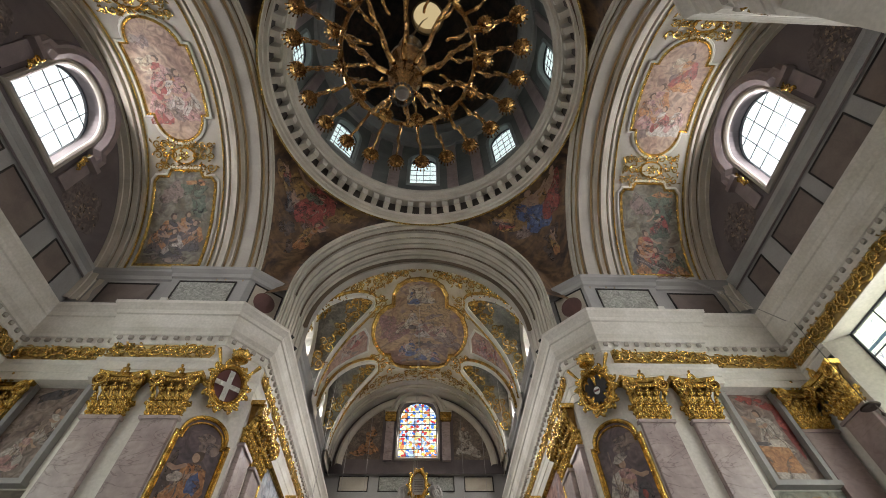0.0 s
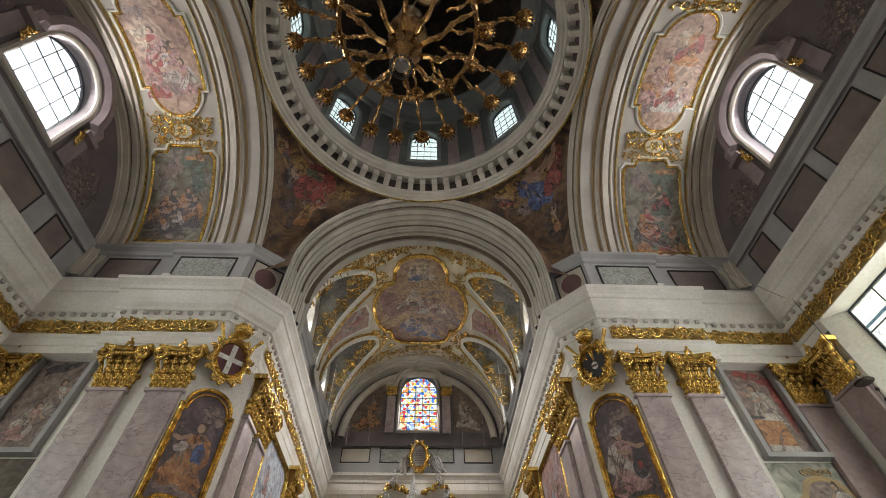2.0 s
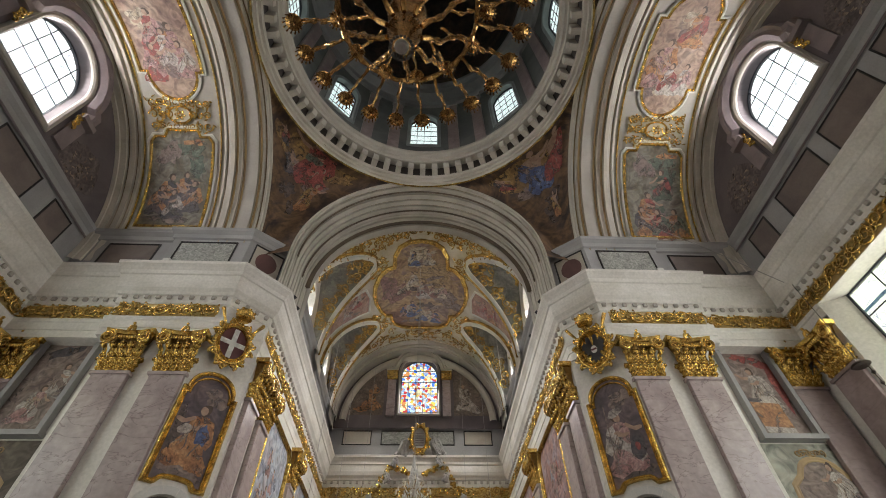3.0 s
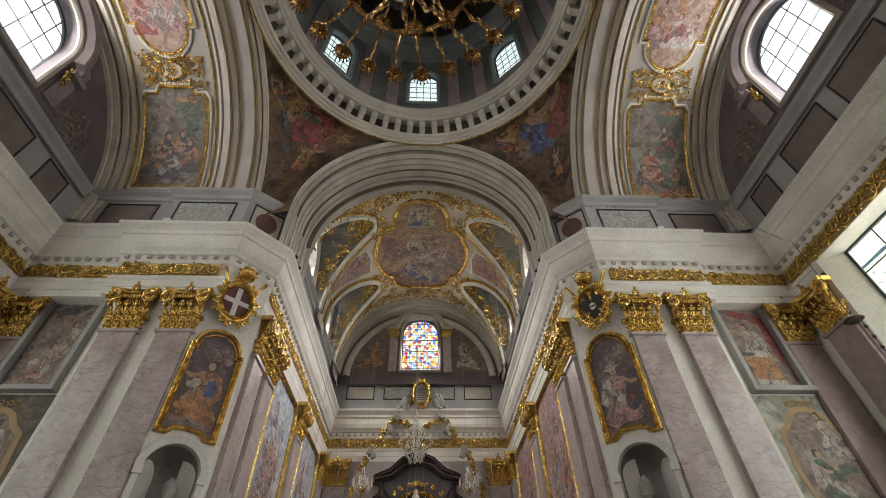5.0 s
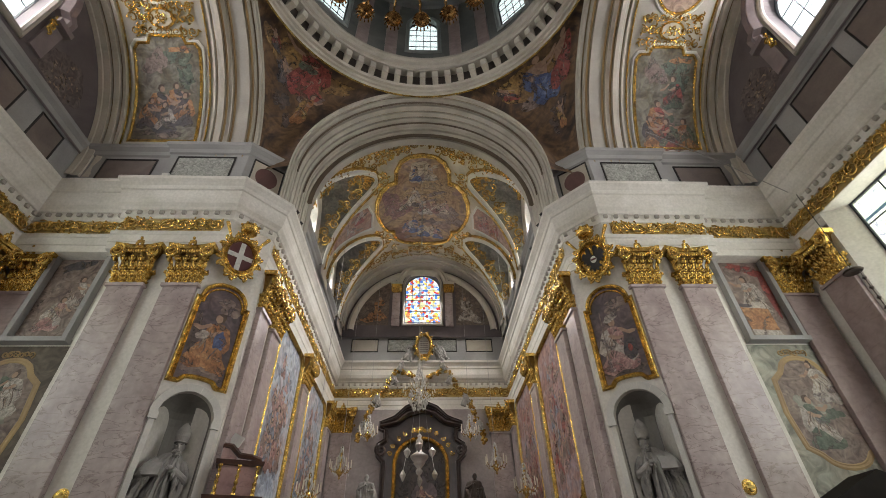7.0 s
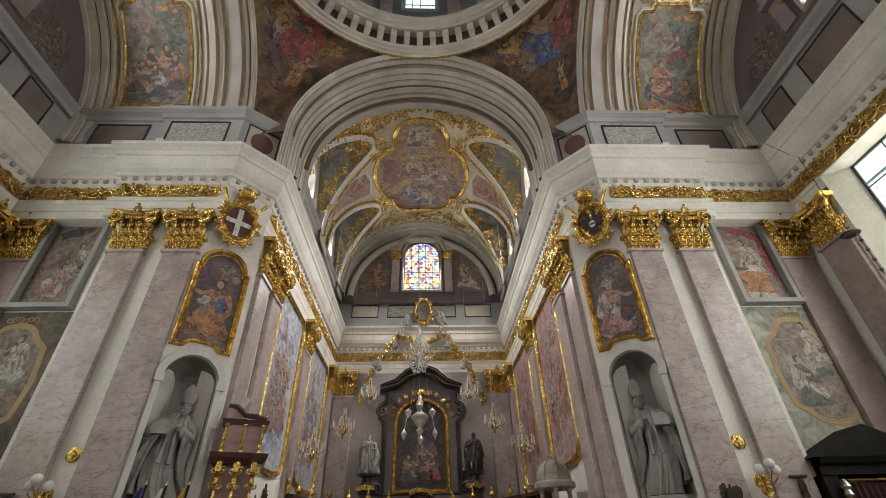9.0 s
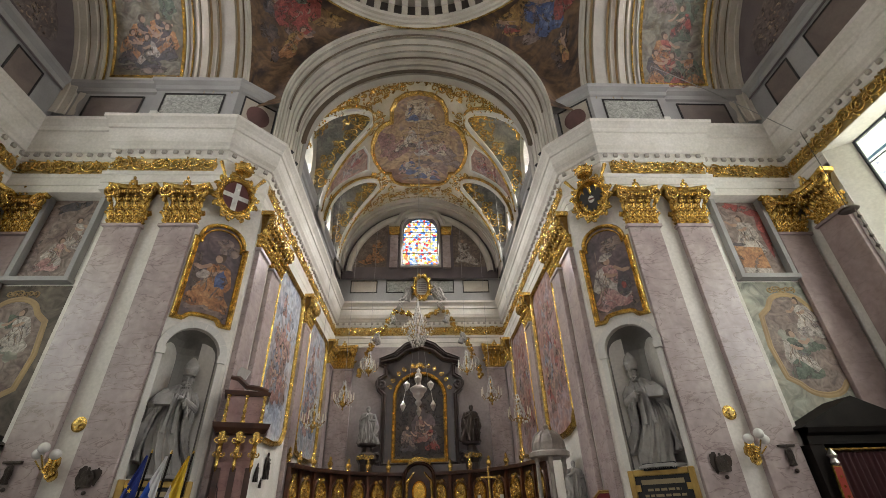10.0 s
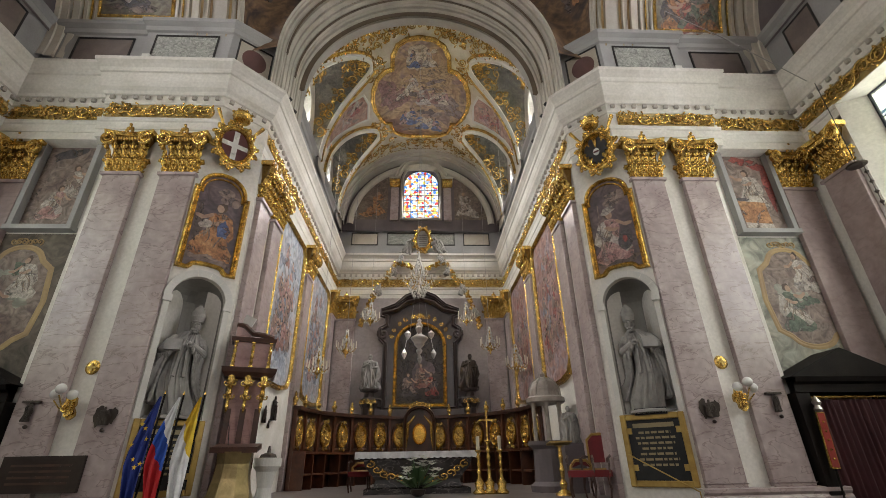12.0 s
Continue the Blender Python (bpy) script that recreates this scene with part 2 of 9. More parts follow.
attic_plan = [(math.copysign(ATTIC_X, x), y) if abs(x) == 5.38 else (x, y) for x, y in plan]
DC = Vector((0.0, 4.4))
RING_Z, RING_R = EYE + 16.7, 5.68

# ---- floor ----
bm = box(-30, 30, -20, 30, -0.3, 0.0)
floor = obj("floor", bm, FLOOR, label="worn grey and brown stone slab floor of the church", category="floor", kind="structure")
bm = box(-CX, CX, 10.7, EY, 0.0, 0.85)
box(-CX, CX, 10.35, 10.7, 0.0, 0.57, bm)
box(-CX, CX, 10.0, 10.35, 0.0, 0.28, bm)
chancel_floor = obj("floor_chancel", bm, FLOOR, label="raised stone chancel floor with three steps", category="floor", kind="structure")

# ---- walls below the entablature ----


def arch_outline(x0, x1, z0, zs, seg=20):
    """Opening outline, from its lower left round over the arch to its lower right."""
    r, c = (x1 - x0) / 2, (x0 + x1) / 2
    return [(x0, z0)] + [(c - r * math.cos(math.pi * i / seg), zs + r * math.sin(math.pi * i / seg)) for i in range(seg + 1)] + [(x1, z0)]


def wall_with_openings(mp, u0, u1, z0, z1, holes, depth, out=0.0):
    """A wall face with arched or flat-topped openings and their reveals. Holes: (u0, u1, sill, spring, arched)."""
    bm = bmesh.new()

    def q(*uv):
        bm.faces.new([bm.verts.new(mp(u, v, out)) for u, v in uv])
    u = u0
    for a, b, s, t, rnd in sorted(holes):
        q((u, z0), (a, z0), (a, z1), (u, z1))
        if s > z0:
            q((a, z0), (b, z0), (b, s), (a, s))
        o = arch_outline(a, b, s, t) if rnd else [(a, s), (a, t), (b, t), (b, s)]
        top = o[1:-1]
        for i in range(len(top) - 1):
            (xa, ya), (xb, yb) = top[i], top[i + 1]
            q((xa, ya), (xb, yb), (xb, z1), (xa, z1))
        for i in range(len(o)):
            (xa, ya), (xb, yb) = o[i], o[(i + 1) % len(o)]
            bm.faces.new([bm.verts.new(mp(x, y, w)) for x, y, w in ((xa, ya, out), (xb, yb, out), (xb, yb, -depth), (xa, ya, -depth))])
        u = b
    q((u, z0), (u1, z0), (u1, z1), (u, z1))
    bmesh.ops.remove_doubles(bm, verts=bm.verts, dist=1e-4)
    return bm


WALLTOP = Z_ARCH + 0.02
for s, tag in ((1, "south"), (-1, "north")):
    # pier front and recessed bay
    bm = box(min(s * 5.7, s * 8.08), max(s * 5.7, s * 8.08), FY + 0.12, 11.2, 0, WALLTOP)
    obj("wall_pier_" + tag, bm, PLASTER, label="cream plastered pier wall beside the chancel arch", category="wall", kind="structure")
    bm = box(min(s * 8.08, s * 11.6), max(s * 8.08, s * 11.6), 9.98, 11.2, 0, WALLTOP)
    obj("wall_bay_" + tag, bm, PLASTER, label="recessed plaster wall bay with painted panels", category="wall", kind="structure")
    # chamfered face with niche
    a, b = Vector((s * CHX, FY + 0.02, 0)), Vector((s * CX, 10.4 + 0.08, 0))
    ex = (b - a) if s < 0 else (a - b)
    L = ex.length
    mp = plane_map(a if s < 0 else b, ex, (0, 0, 1))
    cmid = L / 2
    bm = wall_with_openings(mp, 0, L, 0, WALLTOP, [(cmid - 0.58, cmid + 0.58, 2.52, 5.1, True)], 0.12)
    obj("wall_chamfer_" + tag, bm, PLASTER, label="angled grey-white plaster pier face with an arched statue niche", category="wall", kind="structure")
    # chancel side wall
    bm = box(min(s * CX, s * 5.2) if s > 0 else -5.2, 5.2 if s > 0 else -CX, 10.5, EY + 0.6, 0, WALLTOP)
    obj("wall_chancel_" + tag, bm, PLASTER, label="plastered chancel side wall", category="wall", kind="structure")
    # transept end wall below the entablature
    mp = plane_map((s * WX, 0, 0), (0, -s, 0), (0, 0, 1))
    if s > 0:
        bm = wall_with_openings(mp, -11, 3, 0, WALLTOP + 0.6, [(-8.45, -2.2, 4.2, 10.06, False)], 0.7)
    else:
        bm = wall_with_openings(mp, -3, 11, 0, WALLTOP + 0.6, [(2.2, 8.45, 4.2, 10.06, False)], 0.7)
    obj("wall_transept_" + tag, bm, PLASTER, label="plastered transept end wall with a large window", category="wall", kind="structure")
    # west piers and nave walls close the place behind the camera
    bm = box(min(s * 5.5, s * 11.6), max(s * 5.5, s * 11.6), -3.0, WEST - 0.1, 0, WALLTOP)
    obj("wall_west_pier_" + tag, bm, PLASTER, label="plain plastered west pier wall", category="wall", kind="structure")
    bm = box(min(s * CX, s * 5.6), max(s * CX, s * 5.6), -14.6, -1.5, 0, WALLTOP)
    obj("wall_nave_" + tag, bm, PLASTER, label="plain plastered nave wall", category="wall", kind="structure")
bm = box(-5.6, 5.6, EY, EY + 0.6, 0, WALLTOP)
obj("wall_east", bm, MARBLE_EAST, label="grey-brown marble chancel end wall behind the altar", category="wall", kind="structure")
bm = box(-5.6, 5.6, -14.6, -14, 0, 20)
obj("wall_west", bm, PLASTER, label="plain plastered west wall", category="wall", kind="structure")

# ---- entablature and attic round the whole space ----
prof = [(-0.65, Z_ARCH), (0.0, Z_ARCH), (0.0, Z_ARCH + 0.22), (0.025, Z_ARCH + 0.23), (0.025, Z_ARCH + 0.46), (0.05, Z_ARCH + 0.5), (0.06, Z_FRIEZE0 - 0.03), (0.06, Z_FRIEZE0 - 0.01), (-0.65, Z_FRIEZE0)]
# the architrave stops at the two large transept windows
east_run = [(WX, 8.46)] + east_path[1:-1] + [(-WX, 8.46)]
west_run = [(-WX, 2.19)] + plan[len(east_path) - 1:] + [(WX, WEST), (WX, 2.19)]
bm = sweep(east_run, prof)
sweep(west_run, prof, bm=bm)
obj("architrave", bm, PLASTER, label="cream moulded architrave above the capitals", category="architrave", kind="structure")
prof = [(-0.65, Z_FRIEZE0), (0.0, Z_FRIEZE0), (0.0, Z_FRIEZE1), (0.04, Z_FRIEZE1 + 0.02),
        (0.05, Z_FRIEZE1 + 0.1), (0.05, Z_FRIEZE1 + 0.3), (0.1, Z_FRIEZE1 + 0.32), (0.13, Z_FRIEZE1 + 0.4), (0.2, Z_FRIEZE1 + 0.5), (0.24, Z_FRIEZE1 + 0.66), (0.25, Z_FRIEZE1 + 0.95), (0.29, Z_FRIEZE1 + 0.98), (0.31, Z_FRIEZE1 + 1.1), (0.37, Z_FRIEZE1 + 1.2), (0.43, Z_FRIEZE1 + 1.28), (0.44, Z_CORN), (-0.5, Z_CORN + 0.03)]
bm = sweep(plan, prof, closed=True)
obj("cornice", bm, PLASTER, label="cream moulded entablature running round the church walls", category="cornice", kind="structure")
prof = [(-0.14, Z_CORN - 0.1), (-0.14, Z_CORN + 0.25), (-0.2, Z_CORN + 0.3), (-0.2, Z_ATTIC - 0.45), (-0.14, Z_ATTIC - 0.4), (-0.12, Z_ATTIC - 0.25), (-0.02, Z_ATTIC - 0.12), (0.0, Z_ATTIC), (-1.2, Z_ATTIC + 0.02)]
bm = sweep(attic_plan, prof, closed=True)
obj("attic_wall", bm, GREY, label="blue-grey attic band with painted panels above the cornice", category="wall", kind="structure")

# ---- dome ----
prof = [(5.75, RING_Z - 0.25), (5.7, RING_Z - 0.12), (5.62, RING_Z - 0.1), (5.6, RING_Z + 0.02), (5.5, RING_Z + 0.04), (5.46, RING_Z + 0.16), (5.5, RING_Z + 0.18), (5.5, RING_Z + 0.75), (5.16, RING_Z + 0.78), (5.14, RING_Z + 0.9), (5.05, RING_Z + 0.94), (5.02, RING_Z + 1.15), (4.94, RING_Z + 1.2), (4.92, RING_Z + 1.32), (5.45, RING_Z + 1.75)]
bm = lathe(prof, (DC.x, DC.y, 0), 96)
bmesh.ops.delete(bm, geom=[f for f in bm.faces if len(f.verts) > 8], context="FACES")
obj("dome_cornice", bm, RINGSTONE, label="round grey-cream cornice at the foot of the dome", category="cornice", kind="structure", smooth=False)
part("gilded_edge", tube([(DC.x + 5.74 * math.cos(2 * math.pi * k / 96), DC.y + 5.74 * math.sin(2 * math.pi * k / 96), RING_Z - 0.27) for k in range(96)], 0.035, 6, closed=True), GOLD, bpy.data.objects["dome_cornice"], "thin gilded edge")
DRUM_R, DRUM0, DRUM1 = 5.4, RING_Z + 1.7, RING_Z + 7.2

# ---- arches ----
CH_Z, CH_R = EYE + 12.1, 4.42
CREAMBAND = mat("pale_cream_moulding", (0.57, 0.53, 0.45), (0.43, 0.395, 0.33), 0.75, scale=0.8, fine=20, bump=0.06)
GREYBAND = mat("warm_grey_panel_paint", (0.46, 0.43, 0.38), (0.36, 0.335, 0.29), 0.8, scale=0.6, fine=20, bump=0.05)
FILLET = mat("ochre_brown_fillet", (0.26, 0.18, 0.08), (0.13, 0.09, 0.05), 0.5)


def paint_bands(o, prof):
    """Paints a moulded arch: grey on its broad flats, cream on the mouldings, ochre brown in the sunk fillets."""
    for mt in (CREAMBAND, GREYBAND, FILLET):
        o.data.materials.append(mt)
    kinds = []
    for k in range(len(prof) - 1):
        (r0, d0), (r1, d1) = prof[k], prof[k + 1]
        before, after = prof[max(0, k - 1)][0], prof[min(len(prof) - 1, k + 2)][0]
        if abs(d1 - d0) > 2:
            kinds.append(0)
        elif abs(d1 - d0) > 0.3:
            kinds.append(2)
        elif abs(r0 - r1) < 0.005 and r0 > before + 0.03 and r0 > after + 0.03:
            kinds.append(3)
        else:
            kinds.append(1)
    for p in o.data.polygons:
        p.material_index = kinds[p.index % len(kinds)]



def chancel_arch(r, a, d):
    # a round arch on straight jambs
    if a < 0:
        return (r, d, CH_Z + a * 4.4)
    if a > math.pi:
        return (-r, d, CH_Z - (a - math.pi) * 4.4)
    return (r * math.cos(a), d, CH_Z + r * math.sin(a))



prof = [(4.62, 10.2), (4.52, 10.0), (4.5, 10.0), (4.5, 10.08), (4.46, 10.1), (4.45, 10.18), (4.53, 10.2), (4.53, 10.25), (4.44, 10.27), (4.44, 10.42), (4.41, 10.44), (4.41, 10.52), (4.52, 10.54), (4.52, 10.6), (4.4, 10.62), (4.4, 10.84), (4.48, 10.86), (4.48, 10.91), (4.4, 10.93), (4.4, 11.13), (4.48, 11.15), (4.48, 11.2), (4.4, 11.22), (4.4, 11.4), (4.52, 11.42), (4.52, 11.48), (4.39, 11.5), (4.38, 11.62), (4.35, 11.64), (4.35, 11.74), (4.46, 11.76), (4.46, 11.82), (4.34, 11.84), (4.33, 12.0), (4.31, 12.03), (4.31, 12.12), (4.41, 12.14), (4.41, 12.2), (4.3, 12.22), (4.29, 12.55), (4.7, 12.57)]
bm = arch(chancel_arch, prof, -0.42, math.pi + 0.42, 80)
paint_bands(obj("chancel_arch", bm, STONE, label="moulded grey-cream chancel arch", category="arch", kind="structure"), prof)
VZ, VR = EYE + 12.2, 4.5
chancel_vault = lambda r, a, d: (r * math.cos(a), d, VZ + r * math.sin(a))
T_Y, T_Z = 4.75, EYE + 11.5
for s, tag in ((1, "south"), (-1, "north")):
    tr = lambda r, a, d, s=s: (s * d, T_Y + r * math.cos(a), T_Z + r * math.sin(a))
    prof = [(5.34, 5.85), (5.22, 5.64), (5.2, 5.66), (5.16, 5.66), (5.16, 5.72), (5.1, 5.74), (5.08, 5.8), (5.14, 5.82), (5.14, 5.87), (5.04, 5.89), (5.02, 6.0), (5.1, 6.02), (5.1, 6.06), (4.98, 6.08), (4.97, 6.58), (5.08, 6.6), (5.08, 6.65), (4.99, 6.67), (5.0, 6.8), (5.05, 6.82), (5.05, 6.9), (5.14, 6.92), (5.14, 6.96), (5.05, 6.98), (5.06, 7.12), (5.12, 7.15), (5.13, 7.24), (5.24, 7.26), (5.24, 7.32), (5.15, 7.34), (5.16, 7.42), (5.22, 7.44), (5.22, 10.4), (5.1, 10.42), (5.1, 10.52), (5.18, 10.54), (5.18, 10.6), (5.06, 10.62), (5.04, 10.8), (5.12, 10.82), (5.12, 10.88), (5.0, 10.9), (4.98, 11.1), (4.94, 11.12), (4.92, 11.35)]
    bm = arch(tr, prof, -0.1, math.pi + 0.1, 64)
    vault_ob = obj("ceiling_transept_" + tag, bm, STONE, label="stepped and painted barrel vault over the transept", category="ceiling", kind="structure")
    paint_bands(vault_ob, prof)
    mp = plane_map((s * 11.25, 0, 0), (0, -s, 0), (0, 0, 1))
    h = (-6.0, -3.56) if s > 0 else (3.56, 6.0)
    bm = wall_with_openings(mp, *((-10.2, 0.7) if s > 0 else (-0.7, 10.2)), 13.6, 18.8, [(*h, EYE + 12.85, EYE + 14.75, True)], 0.5)
    obj("wall_lunette_" + tag, bm, DARKGREY, label="dark painted lunette wall with an arched window", category="wall", kind="structure")
# nave vault behind
bm = arch(lambda r, a, d: (r * math.cos(a), d, CH_Z + r * math.sin(a)), [(5.4, -1.1), (4.4, -1.1), (4.4, -2.4), (4.5, -2.5), (4.5, -14.2)], -0.2, math.pi + 0.2, 40)
obj("ceiling_nave", bm, STONE, label="plain barrel vault over the nave", category="ceiling", kind="structure")

# ---- pendentives ----


def pend_point(sx, sy, w, t):
    """A place on the curved triangle between two arches and the ring: w from 0 at the ring to 1 at the foot, t across."""
    yE = 10.12 if sy > 0 else -1.05
    a = math.pi / 2 * (1 - w)
    A = Vector((sx * 4.5 * math.cos(a), yE, CH_Z + 4.5 * math.sin(a)))
    B = Vector((sx * 5.72, T_Y + sy * 5.2 * math.cos(a), T_Z + 5.2 * math.sin(a)))
    p = A.lerp(B, t)
    f = math.pi / 2 * t
    ringp = Vector((DC.x + sx * 5.72 * math.sin(f), DC.y + sy * 5.72 * math.cos(f), RING_Z - 0.05))
    ch = Vector((DC.x, DC.y + sy * 5.72, 0)).lerp(Vector((DC.x + sx * 5.72, DC.y, 0)), t)
    k = (1 - w) ** 0.8
    p += Vector((ringp.x - ch.x, ringp.y - ch.y, 0)) * k
    p.z += (RING_Z - 0.05 - p.z) * (1 - w) ** 4
    return p


def pendentive(sx, sy):
    bm = bmesh.new()
    n = 24
    rows = [[bm.verts.new(pend_point(sx, sy, i / n, j / n)) for j in range(n + 1)] for i in range(n + 1)]
    for i in range(n):
        for j in range(n):
            bm.faces.new((rows[i][j], rows[i + 1][j], rows[i + 1][j + 1], rows[i][j + 1]))
    return bm


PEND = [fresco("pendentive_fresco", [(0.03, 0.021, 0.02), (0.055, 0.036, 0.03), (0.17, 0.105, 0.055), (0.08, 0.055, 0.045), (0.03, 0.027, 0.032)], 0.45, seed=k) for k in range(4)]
for k, (sx, sy) in enumerate(((1, 1), (-1, 1), (1, -1), (-1, -1))):
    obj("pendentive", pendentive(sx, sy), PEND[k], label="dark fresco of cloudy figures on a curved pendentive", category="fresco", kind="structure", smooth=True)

# ---- chancel end: attic lunette ----
mp = plane_map((0, EY, 0), (1, 0, 0), (0, 0, 1))
bm = wall_with_openings(mp, -4.6, 4.6, Z_ATTIC - 0.6, VZ + 4.6, [(-1.05, 1.05, EYE + 12.62, EYE + 15.25, True)], 0.5)
obj("wall_east_lunette", bm, DARKGREY, label="painted lunette wall with a stained glass window", category="wall", kind="structure")
# ---- pilasters, capitals and friezes ----
Z = Vector((0, 0, 1))


def leaf_bm(w=0.3, h=0.5, curl=0.16):
    """An acanthus leaf: a hollow ribbed blade, bunched lobes along it and a heavy curled tip; front towards +y."""
    bm = bmesh.new()
    rows = []
    for j in range(9):
        t = j / 8
        ww = w * (0.6 + 0.45 * math.sin(math.pi * min(1, t))) * (1.0 if j % 2 else 0.86)
        out = 0.02 + 0.05 * t + curl * max(0, t - 0.5) ** 1.4 * 2.2
        z = h * (t if t < 0.88 else 0.88 - (t - 0.88) * 0.9)
        rows.append([bm.verts.new(((i - 3) / 3 * ww / 2, out + 0.035 * (1 - abs(i - 3) / 3) - 0.02 * (i % 2), z)) for i in range(7)])
    for j in range(8):
        for i in range(6):
            bm.faces.new((rows[j][i], rows[j][i + 1], rows[j + 1][i + 1], rows[j + 1][i]))
    for t, big in ((0.22, 0.85), (0.52, 1.0), (0.8, 1.2)):
        out = 0.05 + 0.05 * t + curl * max(0, t - 0.5) ** 1.4 * 2.2
        for q in (-1, 0, 1):
            m = Matrix.Translation((q * w * 0.3, out + 0.02 * (1 - abs(q)), h * t - 0.02 * abs(q))) @ Matrix.Rotation(q * 0.5, 4, "Y") @ Matrix.Rotation(-0.5, 4, "X")
            bmesh.ops.create_icosphere(bm, subdivisions=1, radius=1, matrix=m @ Matrix.Diagonal((w * (0.2 if q == 0 else 0.13) * big, w * 0.17 * big, h * (0.17 if q == 0 else 0.11), 1)))
    return bm


def spiral(mp, cx, cy, r, turns=1.6, start=0.0, hand=1, thick=0.03, n=18, lift=0.03, bm=None, seg=5):
    pts, rad = [], []
    for i in range(n + 1):
        t = i / n
        a = start + hand * turns * 2 * math.pi * t
        rr = r * (1 - 0.86 * t)
        pts.append(mp(cx + rr * math.cos(a), cy + rr * math.sin(a), lift + 0.02 * t))
        rad.append(thick * (1 - 0.35 * t))
    return tube(pts, rad, seg, bm)


def mesh_of(bm, material, smooth=False):
    me = bpy.data.meshes.new("shape")
    bmesh.ops.recalc_face_normals(bm, faces=bm.faces)
    for f in bm.faces:
        f.smooth = smooth
    bm.to_mesh(me)
    bm.free()
    me.materials.append(material)
    return me


def share(name, me, parent, m):
    o = new(name, me)
    o.parent = parent
    o.matrix_local = m
    return o


FRIEZE_GROUND = mat("dim_gilded_ground", (0.52, 0.37, 0.13), (0.36, 0.25, 0.09), 0.5, 0.3, scale=8)
# bell colour is darkened gilding: the shade between the leaves is painted in
BELL = mat("gilding_with_painted_shade", (0.3, 0.17, 0.04), (0.18, 0.1, 0.025), 0.5, 0.7, scale=6, fine=40, bump=0.3)
LEAF_BIG, LEAF_SMALL = mesh_of(leaf_bm(0.24, 0.78, 0.26), GOLD, True), mesh_of(leaf_bm(0.21, 0.46, 0.2), GOLD, True)


def make_capital(w=1.0, h=1.2, d=0.18):
    """A gilded composite capital, its back at y = 0 and its front towards -y; base centre at the origin."""
    cap = thing("capital", "gilded composite capital with acanthus leaves and scroll volutes", "capital", "gilded capitals")
    bm = bmesh.new()
    last = None
    for z, f in ((0, 0.9), (0.05, 0.94), (0.08, 0.8), (0.6, 0.8), (0.8, 1.0), (0.98, 1.2)):
        ww, dd = w / 2 * f, d * (f + (f - 1) * 1.2)
        row = [bm.verts.new(p) for p in ((-ww, 0, z * h), (-ww, -dd, z * h), (ww, -dd, z * h), (ww, 0, z * h))]
        if last:
            for i in range(3):
                bm.faces.new((last[i], last[i + 1], row[i + 1], row[i]))
        last = row
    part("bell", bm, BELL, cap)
    # abacus with hollow sides
    bm = bmesh.new()
    top, bot = [], []
    pts = [(-w * 0.72, 0.0), (-w * 0.72, -d - 0.2)] + [(w * 0.68 * (2 * i / 8 - 1), -d - 0.2 + 0.11 * math.sin(math.pi * i / 8)) for i in range(9)] + [(w * 0.72, -d - 0.2), (w * 0.72, 0.0)]
    for x, y in pts:
        bot.append(bm.verts.new((x * 0.96, y * 0.94, h * 0.9)))
        top.append(bm.verts.new((x, y, h)))
    for i in range(len(pts)):
        j = (i + 1) % len(pts)
        bm.faces.new((bot[i], bot[j], top[j], top[i]))
    bm.faces.new(bot)
    bm.faces.new(top)
    part("abacus", bm, GOLD, cap)
    front = plane_map((0, 0, 0), (1, 0, 0), (0, 0, 1))
    for s in (-1, 1):
        bm = bmesh.new()
        mp = lambda u, v, o=0.0, s=s: Vector((u, -d - 0.08 - o - 0.1 * abs(u) / w, v))
        spiral(mp, s * w * 0.54, h * 0.77, 0.21, 2.2, math.pi / 2, s, 0.04, 34, 0.05, bm, 6)
        lathe([(0.17, 0), (0.17, 0.08)], (0, 0, 0), 14, bm, Matrix.Translation((s * w * 0.54, -d - 0.09, h * 0.77)) @ Matrix.Rotation(radians(90), 4, "X"))
        part("volute", bm, GOLD, cap, smooth=False)
    bm = bmesh.new()
    for i in range(9):
        x = w * 0.62 * (i / 8 - 0.5)
        bmesh.ops.create_icosphere(bm, subdivisions=1, radius=0.062, matrix=Matrix.Translation((x, -d - 0.13, h * 0.78)) @ Matrix.Diagonal((0.8, 1, 1.3, 1)))
    tagged(part("egg_moulding", bm, GOLD, cap), kind="stuff")
    bm = bmesh.new()
    for k in range(5):
        a = radians(90 + (k - 2) * 48)
        bmesh.ops.create_icosphere(bm, subdivisions=1, radius=0.06, matrix=Matrix.Translation((0.08 * math.cos(a), -d - 0.16, h * 0.99 + 0.08 * math.sin(a))) @ Matrix.Diagonal((1, 0.7, 1.2, 1)))
    bmesh.ops.create_icosphere(bm, subdivisions=1, radius=0.05, matrix=Matrix.Translation((0, -d - 0.18, h * 1.13)))
    tagged(part("fleuron", bm, GOLD, cap), kind="stuff")
    rot = Matrix.Rotation(math.pi, 4, "Z")
    for i in range(4):
        share("leaf", LEAF_SMALL, cap, Matrix.Translation((w * (i / 3 - 0.5) * 0.76, -d + 0.05, 0.03)) @ rot)
    for i in range(3):
        share("leaf", LEAF_BIG, cap, Matrix.Translation((w * (i / 2 - 0.5) * 0.52, -d + 0.06, 0.08)) @ rot)
    for s in (-1, 1):
        share("leaf", LEAF_BIG, cap, Matrix.Translation((s * w * 0.42, -d * 0.8, 0.1)) @ Matrix.Rotation(math.pi + s * radians(42), 4, "Z"))
